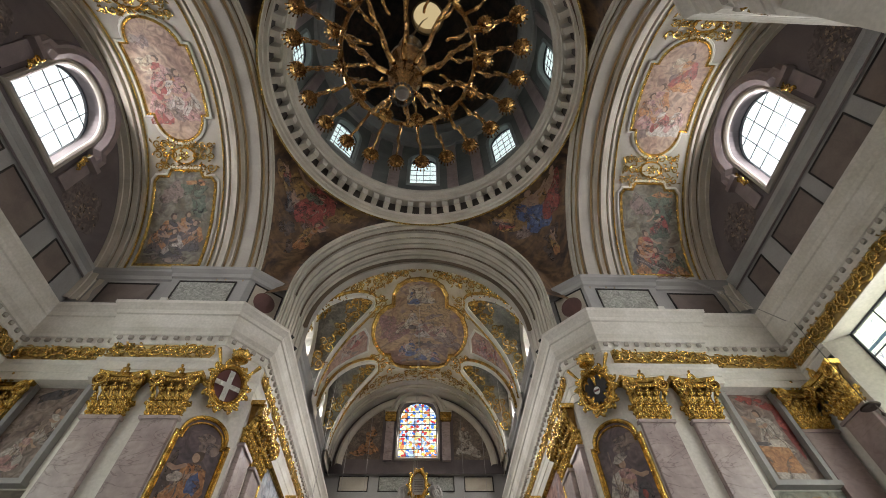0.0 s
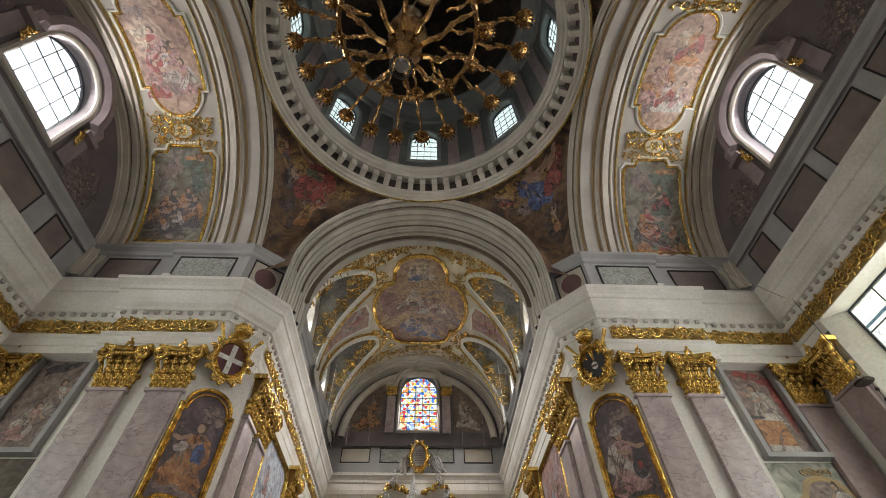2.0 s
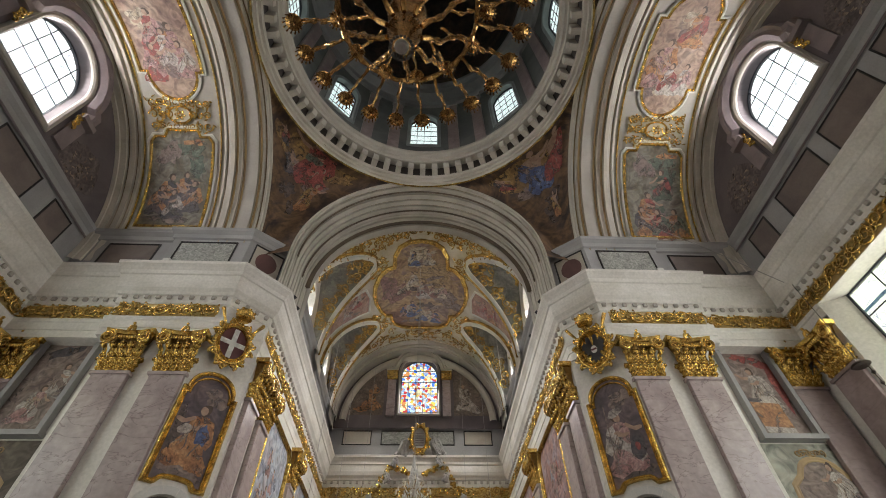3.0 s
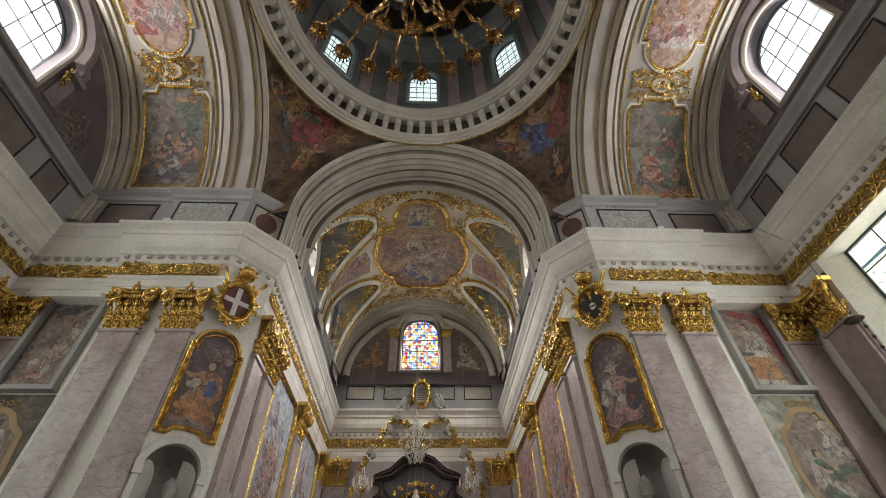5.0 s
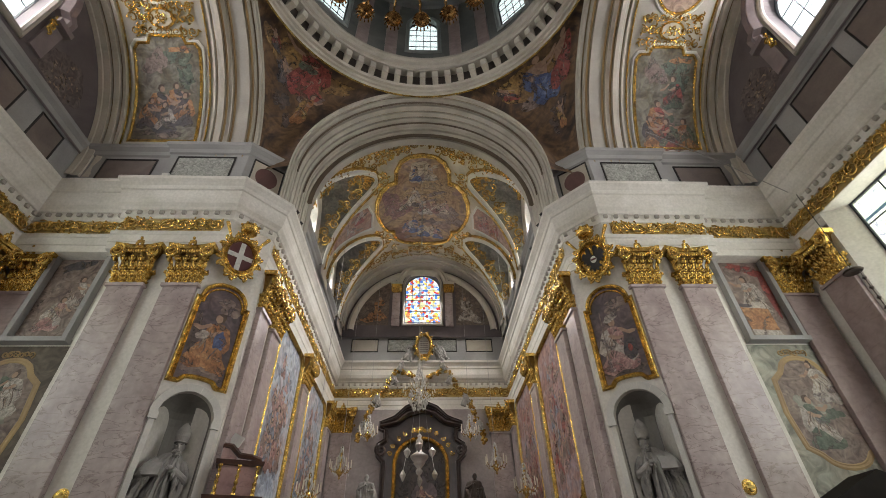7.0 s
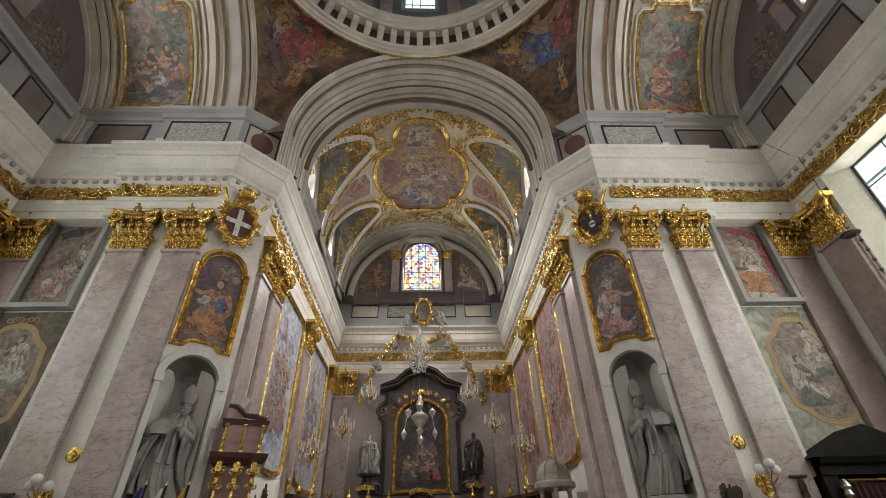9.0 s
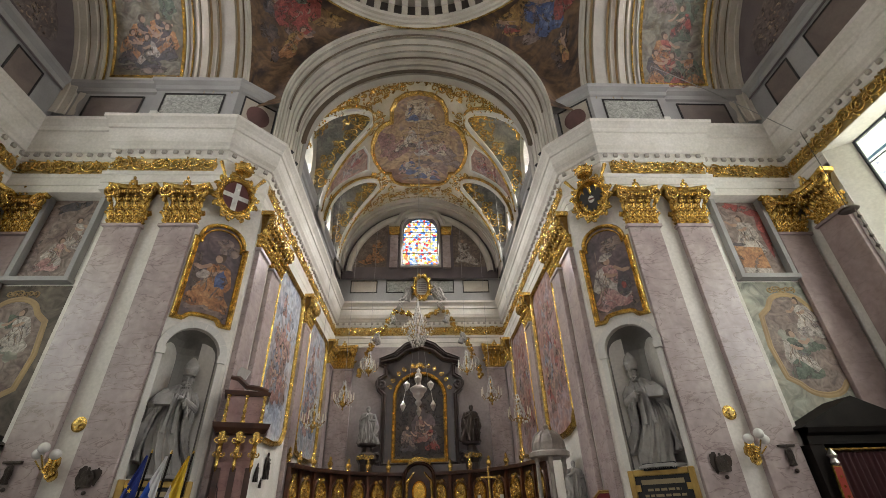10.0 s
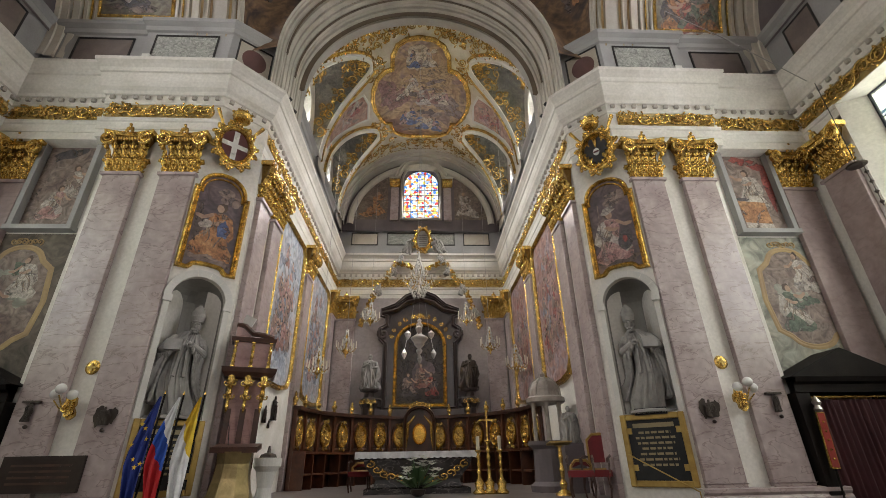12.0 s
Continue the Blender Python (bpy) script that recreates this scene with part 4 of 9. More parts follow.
for s in (1, -1):
    a, b = Vector((s * CHX, FY + 0.02, 0)), Vector((s * CX, 10.48, 0))
    ex = (b - a) if s < 0 else (a - b)
    L = ex.length
    o = (a if s < 0 else b) + ex * 0.5
    mp0 = plane_map(o, ex, (0, 0, 1))
    mp = lambda u, v, w=0.0: mp0(u, v + 5.86, w)
    t = thing("framed_painting", "tall arched oil painting of a robed figure in a gilded frame" if s < 0 else "arched oil painting of a figure in pink robes, gilded frame", "painting", "pier paintings")
    out = tall_outline(1.27, 2.72, 0.56)
    part("frame", rim(out, mp, 0.1, 0.09), GOLD, t, "gilded stepped frame")
    part("inner_frame", rim(tall_outline(1.12, 2.58, 0.51), mp, 0.05, 0.06), GOLD, t)
    part("canvas", panel(dense(out, 0.15), mp, 0.015, 6, (0, 1.2)), DUSK, t)
    part("painted_cloud", blob(mp, 0.2, 2.1, 0.3, 0.22, 31 + s, 0.017, 0.4), CLOUD_MID, t)
    part("painted_cloud", blob(mp, 0.0, 0.3, 0.45, 0.16, 35 + s, 0.018, 0.35), CLOUD_MID if s < 0 else CLOUD_DARK, t)
    if s < 0:
        part("painted_column", blob(mp, -0.4, 1.1, 0.1, 0.7, 41, 0.019, 0.2), CLOUD_DARK, t)
        painted_figure(t, mp, 0.02, 0.36, 1.55, ORANGE_ROBE, ORANGE_ROBE, 203, -1, 0.024)
        part("painted_book", blob(mp, -0.25, 1.2, 0.16, 0.11, 43, 0.036, 0.15, 0.4), WHITE_ROBE, t)
        part("painted_drapery", blob(mp, 0.22, 0.5, 0.24, 0.2, 44, 0.037, 0.4), ORANGE_ROBE, t)
        part("painted_drapery", blob(mp, 0.18, 1.15, 0.13, 0.26, 45, 0.038, 0.3), BLUE_ROBE, t)
    else:
        painted_figure(t, mp, -0.06, 0.3, 1.5, PINK_ROBE, WHITE_ROBE, 207, 1, 0.024)
        part("painted_hat", blob(mp, -0.04, 1.76, 0.2, 0.1, 46, 0.036, 0.2, 0.2), WHITE_ROBE, t)
        part("painted_shield", blob(mp, 0.26, 0.82, 0.17, 0.3, 47, 0.037, 0.08, -0.2), DARKROBE, t)
        part("painted_boss", blob(mp, 0.26, 0.84, 0.06, 0.1, 48, 0.039, 0.1), RED_ROBE, t)
        part("painted_drapery", blob(mp, -0.12, 0.55, 0.2, 0.22, 49, 0.038, 0.35), PINK_ROBE, t)
        part("painted_staff", panel(dense([(-0.36, 0.4), (-0.33, 0.4), (-0.26, 2.0), (-0.29, 2.0)], 0.2), mp, 0.035, 2), CLOUD_MID, t)

# ---- coat-of-arms cartouches ----
WINE = mat("wine_red_paint", (0.12, 0.035, 0.035), None, 0.4)
for s in (1, -1):
    a, b = Vector((s * 5.68, FY - 0.1, 0)), Vector((s * CX, 10.4, 0))
    ex = (b - a) if s < 0 else (a - b)
    o = (a if s < 0 else b) + ex * 0.5
    mp0 = plane_map(o, ex, (0, 0, 1))
    mp = lambda u, v, w=0.0: mp0(u, v + 9.45, w + 0.12)
    t = thing("coat_of_arms", "gilded crowned cartouche with a pale cross on wine red" if s < 0 else "gilded crowned cartouche with a black eagle-like device", "coat of arms")
    part("field", panel(arc(0, 0, 0.4, 0.52, 0, 350, 35), mp, 0.02, 3), WINE if s < 0 else GOLD, t)
    part("frame", rim(arc(0, 0, 0.4, 0.55, 0, 350, 35), mp, 0.1, 0.14), GOLD, t)
    bm = bmesh.new()
    for k in range(14):
        an = 2 * math.pi * (k + 0.5) / 14
        spiral(mp, 0.5 * math.cos(an), 0.68 * math.sin(an), 0.12, 1.4, an, 1 if k % 2 else -1, 0.042, 18, 0.05, bm, 6)
    tube([mp(0.46 * math.cos(2 * math.pi * k / 40), 0.62 * math.sin(2 * math.pi * k / 40), 0.06) for k in range(40)], [0.05 + 0.02 * (k % 4 == 0) for k in range(40)], 7, bm, closed=True)
    for k in range(22):
        an = 2 * math.pi * k / 22
        bmesh.ops.create_icosphere(bm, subdivisions=1, radius=0.03, matrix=Matrix.Translation(mp(0.4 * math.cos(an), 0.56 * math.sin(an), 0.14)))
    tagged(part("scrollwork", bm, GOLD, t, smooth=True), kind="stuff")
    cm = Matrix.Translation(mp(0.0, 0.78, 0.14))
    bm = lathe([(0.2, 0.0), (0.23, 0.03), (0.21, 0.08), (0.25, 0.16), (0.24, 0.22), (0.16, 0.3), (0.05, 0.34), (0.06, 0.38), (0.0, 0.42)], (0, 0, 0), 14, None, cm)
    for k in range(8):
        an = 2 * math.pi * k / 8
        bmesh.ops.create_icosphere(bm, subdivisions=1, radius=0.05, matrix=cm @ Matrix.Translation((0.25 * math.cos(an), 0.25 * math.sin(an), 0.2)))
    part("crown", bm, GOLD, t, "gilded crown")
    for q in (-1, 1):
        part("staff", tube([mp(q * 0.4, 0.5, 0.06), mp(q * 0.62, 0.9, 0.1)], [0.035, 0.06], 6), GOLD, t)
    if s < 0:
        bm = bmesh.new()
        for o4 in ([(-0.07, -0.45), (0.07, -0.45), (0.07, 0.45), (-0.07, 0.45)], [(-0.34, -0.07), (-0.07, -0.07), (-0.07, 0.07), (-0.34, 0.07)], [(0.07, -0.07), (0.34, -0.07), (0.34, 0.07), (0.07, 0.07)]):
            panel(dense(o4, 0.1), mp, 0.05, 2, bm=bm)
        part("cross", bm, WHITE, t, "pale cross")
        bm = bmesh.new()
        for x, y in ((0, 0.25), (0, -0.25), (0.2, 0), (-0.2, 0)):
            bmesh.ops.create_icosphere(bm, subdivisions=2, radius=0.06, matrix=Matrix.Translation(mp(x, y, 0.03)))
        part("boss", bm, WHITE, t)
    else:
        wing = [(0.05, 0.12), (0.1, 0.3), (0.06, 0.4), (0.14, 0.44), (0.18, 0.34), (0.17, 0.2), (0.24, 0.3), (0.3, 0.22), (0.34, 0.06), (0.27, 0.04), (0.31, -0.08), (0.23, -0.07), (0.24, -0.18), (0.15, -0.14), (0.12, -0.22), (0.2, -0.34), (0.1, -0.32), (0.06, -0.46), (0.0, -0.36)]
        part("device", panel(dense(wing + [(-x, y) for x, y in reversed(wing[:-1])], 0.08), mp, 0.045, 3, (0, 0)), DARK, t, "black two-headed eagle")
        part("shield", panel(arc(0, -0.04, 0.09, 0.12, 0, 340, 17), mp, 0.055, 2), WHITE, t)
        part("shield_bar", panel([(-0.08, -0.07), (0.08, -0.07), (0.08, -0.01), (-0.08, -0.01)], mp, 0.062, 2), WINE, t)

# ---- bay panels: recessed picture above, fresco below ----
PALEF = fresco("faded_fresco", [(0.13, 0.095, 0.088), (0.19, 0.145, 0.13), (0.25, 0.205, 0.185), (0.17, 0.14, 0.13)], 1.2, seed=2)
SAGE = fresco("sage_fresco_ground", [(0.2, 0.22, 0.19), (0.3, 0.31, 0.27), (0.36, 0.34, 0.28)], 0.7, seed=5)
# olive-brown ground for the north bay, darkened: the bay's shade is in the colour
OLIVE = fresco("shaded_olive_fresco_ground", [(0.07, 0.06, 0.05), (0.12, 0.1, 0.08), (0.17, 0.145, 0.115)], 0.7, seed=9)
OCHRE = mat("ochre_painted_frame", (0.42, 0.29, 0.13), (0.3, 0.2, 0.1), 0.6)
for s in (1, -1):
    mp = plane_map((0, 9.98, 0), (1, 0, 0), (0, 0, 1))
    c = s * 9.2
    t = thing("wall_painting", "recessed painting of a kneeling figure in a grey stone frame" if s > 0 else "recessed faded painting of two figures in a grey frame", "painting", "bay paintings")
    u0, u1 = min(s * 8.5, s * 10.0), max(s * 8.5, s * 10.0)
    part("canvas", panel(dense([(u0, 7.05), (u1, 7.05), (u1, 9.5), (u0, 9.5)]), mp, 0.012, 6), PALEF, t)
    part("painted_curtain", blob(mp, c + s * 0.28, 9.2, 0.5, 0.17, 51, 0.016, 0.35, -s * 0.35), RED_ROBE if s > 0 else DARKROBE, t)
    part("painted_curtain", blob(mp, c + s * 0.6, 8.5, 0.13, 0.75, 52, 0.018, 0.25), RED_ROBE if s > 0 else CLOUD_MID, t)
    if s > 0:
        painted_figure(t, mp, c + 0.05, 7.75, 1.25, WHITE_ROBE, WHITE_ROBE, 211, -1, 0.022)
        part("painted_altar_cloth", panel(dense([(c - 0.42, 7.25), (c + 0.32, 7.2), (c + 0.3, 7.9), (c - 0.45, 7.95)], 0.2), mp, 0.036, 3), ORANGE_ROBE, t)
        part("painted_lace", panel(dense([(c - 0.42, 7.12), (c + 0.34, 7.08), (c + 0.32, 7.24), (c - 0.42, 7.28)], 0.2), mp, 0.038, 3), WHITE_ROBE, t)
        part("painted_cushion", blob(mp, c - 0.3, 8.0, 0.22, 0.05, 53, 0.04, 0.15), DARKROBE, t)
    else:
        painted_figure(t, mp, c + 0.25, 7.9, 1.0, WHITE_ROBE, CLOUD_MID, 213, 1, 0.022)
        painted_figure(t, mp, c - 0.05, 7.25, 1.0, PINK_ROBE, WHITE_ROBE, 217, 1, 0.034)
    for v0, v1 in ((u0 - 0.02, u0 + 0.1), (u1 - 0.1, u1 + 0.02)):
        part("frame_upright", box(v0, v1, 9.78, 9.98, 7.0, 9.52), GREY, t)
    part("frame_sill", box(u0 - 0.06, u1 + 0.06, 9.74, 9.98, 6.88, 7.0), GREY, t)
    t = thing("wall_fresco", "faded fresco in a painted ochre scrollwork frame on a sage ground", "fresco", "bay frescoes")
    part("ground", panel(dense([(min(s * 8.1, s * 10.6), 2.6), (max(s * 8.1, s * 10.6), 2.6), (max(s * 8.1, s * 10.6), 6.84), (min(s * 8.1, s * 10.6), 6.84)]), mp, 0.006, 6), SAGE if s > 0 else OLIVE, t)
    cc = s * 9.5
    o = [(cc - 0.8, 4.35), (cc - 0.55, 4.2)] + arc(cc, 4.2, 0.5, 0.26, 200, 340, 10) + [(cc + 0.55, 4.2), (cc + 0.8, 4.35), (cc + 0.9, 5.1), (cc + 0.8, 5.9), (cc + 0.55, 6.1)] + arc(cc, 6.1, 0.5, 0.38, 20, 160, 10) + [(cc - 0.55, 6.1), (cc - 0.8, 5.9), (cc - 0.9, 5.1)]
    part("painted_frame", rim(o, mp, 0.14, 0.02), OCHRE, t)
    part("scene", panel(dense(o, 0.15), mp, 0.012, 5, (cc, 5.2)), PALEF, t)
    painted_group(t, mp, cc, 5.1, 1.6, 2.0, 60 + s, 2, [WHITE_ROBE, WHITE_ROBE, GREEN_ROBE], 0.015, 0.62, [SAGE, GREEN_ROBE])
    bm = bmesh.new()
    for k in range(6):
        spiral(mp, cc + 0.12 * (k - 2.5), 6.62, 0.09, 1.3, k, 1 if k % 2 else -1, 0.02, 10, 0.01, bm)
    tagged(part("painted_scrollwork", bm, OCHRE, t), kind="stuff")
# ---- windows ----


def glass(name, tint, rough=0.05, coloured=False):
    m = bpy.data.materials.new(name)
    m.use_nodes = True
    n, l = m.node_tree.nodes, m.node_tree.links
    n.remove(n["Principled BSDF"])
    out = n["Material Output"]
    tr = n.new("ShaderNodeBsdfTransparent")
    gl = n.new("ShaderNodeBsdfGlossy")
    gl.inputs["Roughness"].default_value = 0.1
    mix = n.new("ShaderNodeMixShader")
    mix.inputs[0].default_value = 0.06
    tr.inputs[0].default_value = (*tint, 1)
    co = n.new("ShaderNodeTexCoord")
    if coloured:
        v = n.new("ShaderNodeTexVoronoi")
        v.inputs["Scale"].default_value = 6.5
        l.new(co.outputs["Object"], v.inputs["Vector"])
        split = n.new("ShaderNodeSeparateColor")
        l.new(v.outputs["Color"], split.inputs[0])
        pick = n.new("ShaderNodeValToRGB")
        pick.color_ramp.interpolation = "CONSTANT"
        hues = [(0.95, 0.93, 0.85), (0.95, 0.7, 0.16), (0.9, 0.88, 0.8), (0.12, 0.3, 0.75), (0.8, 0.35, 0.12), (0.6, 0.75, 0.92), (0.95, 0.85, 0.5), (0.65, 0.08, 0.08), (0.85, 0.86, 0.9), (0.4, 0.5, 0.72)]
        el = pick.color_ramp.elements
        el[0].position, el[0].color = 0.0, (*hues[0], 1)
        el[1].position, el[1].color = 0.9, (*hues[-1], 1)
        for q in range(1, 9):
            el.new(q / 10).color = (*hues[q], 1)
        l.new(split.outputs[0], pick.inputs["Fac"])
        l.new(pick.outputs["Color"], tr.inputs[0])
    else:
        v = n.new("ShaderNodeTexVoronoi")
        v.feature = "DISTANCE_TO_EDGE"
        v.inputs["Scale"].default_value = 7.0
        l.new(co.outputs["Object"], v.inputs["Vector"])
        r = n.new("ShaderNodeValToRGB")
        r.color_ramp.elements[0].position, r.color_ramp.elements[0].color = 0.02, (0.35, 0.36, 0.36, 1)
        r.color_ramp.elements[1].position, r.color_ramp.elements[1].color = 0.06, (*tint, 1)
        l.new(v.outputs["Distance"], r.inputs["Fac"])
        l.new(r.outputs["Color"], tr.inputs[0])
    l.new(tr.outputs[0], mix.inputs[1])
    l.new(gl.outputs[0], mix.inputs[2])
    l.new(mix.outputs[0], out.inputs[0])
    return m


PANE = glass("leaded_clear_glass", (0.95, 0.98, 0.97))
STAINED = glass("stained_glass", (1, 1, 1), coloured=True)
BORDERGLASS = glass("pale_yellow_green_glass", (0.74, 0.78, 0.56))
LEAD = mat("window_bar_metal", (0.05, 0.055, 0.065), None, 0.5, 0.6)
SKYGLOW = bpy.data.materials.new("overcast_sky_backdrop")
SKYGLOW.use_nodes = True
em = SKYGLOW.node_tree.nodes.new("ShaderNodeEmission")
em.inputs[0].default_value, em.inputs[1].default_value = (0.93, 0.97, 1.0, 1), 2.4
SKYGLOW.node_tree.links.new(em.outputs[0], SKYGLOW.node_tree.nodes["Material Output"].inputs[0])
WIN = [0]


def window(mp, u0, u1, z0, zs, cols, rows, depth, arched=True, pane=PANE, border=None, label="arched window with leaded clear glass"):
    """Bars and single panes set back in an opening; a round head over the spring line when arched."""
    WIN[0] += 1
    w = tagged(new("window_%d" % WIN[0]), label, "window", kind="structure")
    cw, rh = (u1 - u0) / cols, (zs - z0) / rows

    def bar(a, b, t=0.03):
        return tube([mp(*a, -depth + 0.01), mp(*b, -depth + 0.01)], t, 4)
    for i in range(cols):
        for j in range(rows):
            bm = bmesh.new()
            bm.faces.new([bm.verts.new(mp(u, v, -depth)) for u, v in ((u0 + i * cw, z0 + j * rh), (u0 + (i + 1) * cw, z0 + j * rh), (u0 + (i + 1) * cw, z0 + (j + 1) * rh), (u0 + i * cw, z0 + (j + 1) * rh))])
            edge = i in (0, cols - 1) or j in (0, rows - 1)
            p = part("pane", bm, border if (border and edge) else pane, w)
            p.visible_shadow = False
    r, c = (u1 - u0) / 2, (u0 + u1) / 2
    top = lambda u: zs + (math.sqrt(max(0, r * r - (u - c) ** 2)) if arched else 0)
    if arched:
        for i in range(cols):
            a, b = u0 + i * cw, u0 + (i + 1) * cw
            bm = bmesh.new()
            us = [a + (b - a) * k / 6 for k in range(7)]
            bm.faces.new([bm.verts.new(mp(u, v, -depth)) for u, v in [(a, zs), (b, zs)] + [(u, top(u) + 0.001) for u in reversed(us)]])
            p = part("pane", bm, pane, w)
            p.visible_shadow = False
        for k in range(1, max(2, rows // 2)):
            z = zs + k * rh
            if z < zs + r:
                hw = math.sqrt(r * r - (z - zs) ** 2)
                part("glazing_bar", bar((c - hw, z), (c + hw, z), 0.018), LEAD, w)
    for i in range(1, cols):
        part("glazing_bar", bar((u0 + i * cw, z0), (u0 + i * cw, top(u0 + i * cw)), 0.018), LEAD, w)
    for j in range(1, rows + 1):
        part("glazing_bar", bar((u0, z0 + j * rh), (u1, z0 + j * rh), 0.018), LEAD, w)
    o = arch_outline(u0, u1, z0, zs) if arched else [(u0, z0), (u0, zs), (u1, zs), (u1, z0)]
    part("window_frame", rim(o, lambda u, v, k: mp(u, v, k - depth), 0.06, 0.06), LEAD, w)
    return w


def backdrop(x0, x1, y0, y1, z0, z1, mt=None):
    bm = bmesh.new()
    if x0 == x1:
        q = ((x0, y0, z0), (x0, y1, z0), (x0, y1, z1), (x0, y0, z1))
    else:
        q = ((x0, y0, z0), (x1, y0, z0), (x1, y0, z1), (x0, y0, z1))
    bm.faces.new([bm.verts.new(p) for p in q])
    return obj("backdrop", bm, mt or SKYGLOW, label="pale overcast sky outside the windows", category="sky", kind="structure")


for s in (1, -1):
    mp = plane_map((s * 11.25, 0, 0), (0, -s, 0), (0, 0, 1))
    h = (-6.0, -3.56) if s > 0 else (3.56, 6.0)
    window(mp, *h, EYE + 12.85, EYE + 14.75, 4, 3, 0.42)
    backdrop(s * 14, s * 14, -2, 11, 11, 24)
    # hood moulding round the lunette window
    t = thing("window_surround", "grey moulded hood and shoulders round the lunette window", "window surround", "lunette window surrounds")
    c = sum(h) / 2
    o = [(h[0] - 0.62, EYE + 14.3), (h[0] - 0.62, EYE + 14.6), (h[0] - 0.42, EYE + 14.75)] + arc(c, EYE + 14.8, 1.62, 1.62, 176, 4, 24) + [(h[1] + 0.42, EYE + 14.75), (h[1] + 0.62, EYE + 14.6), (h[1] + 0.62, EYE + 14.3)]
    part("hood", rim(o, mp, 0.5, 0.34, closed=False), MAUVE, t)
    o = arch_outline(h[0] - 0.1, h[1] + 0.1, EYE + 12.85, EYE + 14.75)
    part("inner_moulding", rim(o, mp, 0.2, 0.12), STONE, t)
    for q in (h[0] - 0.62, h[1] + 0.62):
        part("corbel", box(-0.3, 0.3, -0.32, 0.0, 0.0, 0.2, m=Matrix.Translation(mp(q, EYE + 14.12)) @ Matrix.Rotation(-s * math.pi / 2, 4, "Z")), MAUVE, t)
        part("apron", box(-0.24, 0.24, -0.1, 0.0, -1.25, 0.0, m=Matrix.Translation(mp(q, EYE + 14.12)) @ Matrix.Rotation(-s * math.pi / 2, 4, "Z")), MAUVE, t)
    for q in (h[0] - 0.35, h[1] + 0.35):
        bm = bmesh.new()
        for k in range(6):
            spiral(mp, q + 0.06 * (k % 2), EYE + 14.25 - 0.12 * k, 0.1, 1.2, k, 1, 0.035, 9, 0.2, bm)
        tagged(part("gilded_drop", bm, GOLD, t, "small gilded foliage drop"), kind="stuff")
    GLOOM = fresco("gloomy_grisaille", [(0.07, 0.06, 0.06), (0.12, 0.1, 0.1), (0.2, 0.17, 0.17)], 1.2, seed=s)
    t = thing("lunette_fresco", "dark grisaille fresco of figures beside the window", "fresco", "lunette frescoes")
    for q in (c - 2.95, c + 2.95):
        part("scene", blob(mp, q, EYE + 13.3, 0.8, 0.85, 3, 0.012, 0.2), GLOOM, t)
        painted_folds(t, mp, q, EYE + 13.2, 1.5, 1.6, int(q * 10), 26, 0.03)
        for k in range(4):
            part("painted_drapery", blob(mp, q + 0.3 * math.sin(k * 2.1), EYE + 12.9 + 0.28 * k, 0.25, 0.3, k, 0.016 + 0.003 * k, 0.4), GLOOM, t)
    # lower window
    mp = plane_map((s * WX, 0, 0), (0, -s, 0), (0, 0, 1))
    h = (-8.45, -2.2) if s > 0 else (2.2, 8.45)
    bm = bmesh.new()
    ou = [(h[0], 4.2), (h[0], 10.06), (h[1], 10.06), (h[1], 4.2)]
    iu = [(h[0] + 0.42, 4.6), (h[0] + 0.42, 10.02), (h[1] - 0.42, 10.02), (h[1] - 0.42, 4.6)]
    for i in range(4):
        j = (i + 1) % 4
        bm.faces.new([bm.verts.new(mp(*p, w)) for p, w in ((ou[i], -0.01), (ou[j], -0.01), (iu[j], -0.56), (iu[i], -0.56))])
    obj("window_reveal", bm, PLASTER, label="cream plastered splayed reveal of a large window", category="reveal", kind="structure")
    window(mp, h[0] + 0.42, h[1] - 0.42, 4.6, 10.02, 6, 7, 0.56, False, PANE, BORDERGLASS, "tall rectangular window with a stained glass border")
    backdrop(s * 14, s * 14, -2, 11, 2, 10.9)

# stained window of the chancel end
mp = plane_map((0, EY, 0), (1, 0, 0), (0, 0, 1))
window(mp, -1.05, 1.05, EYE + 12.62, EYE + 15.25, 5, 7, 0.4, True, STAINED, None, "arched stained glass window with many coloured panes")
DIMGLOW = SKYGLOW.copy()
DIMGLOW.name = "shaded_sky_backdrop"
DIMGLOW.node_tree.nodes["Emission"].inputs[1].default_value = 1.35
backdrop(-5, 5, EY + 3, EY + 3, 11, 20, DIMGLOW)
t = thing("window_surround", "grey arched surround with marble columns and gilded capitals", "window surround")
part("hood", rim([(-1.9, EYE + 15.35), (-1.5, EYE + 15.35)] + arc(0, EYE + 15.28, 1.42, 1.42, 172, 8, 24) + [(1.5, EYE + 15.35), (1.9, EYE + 15.35)], mp, 0.34, 0.34, closed=False), CREAMBAND, t)
part("inner_moulding", rim(arch_outline(-1.13, 1.13, EYE + 12.62, EYE + 15.25), mp, 0.14, 0.12), STONE, t)
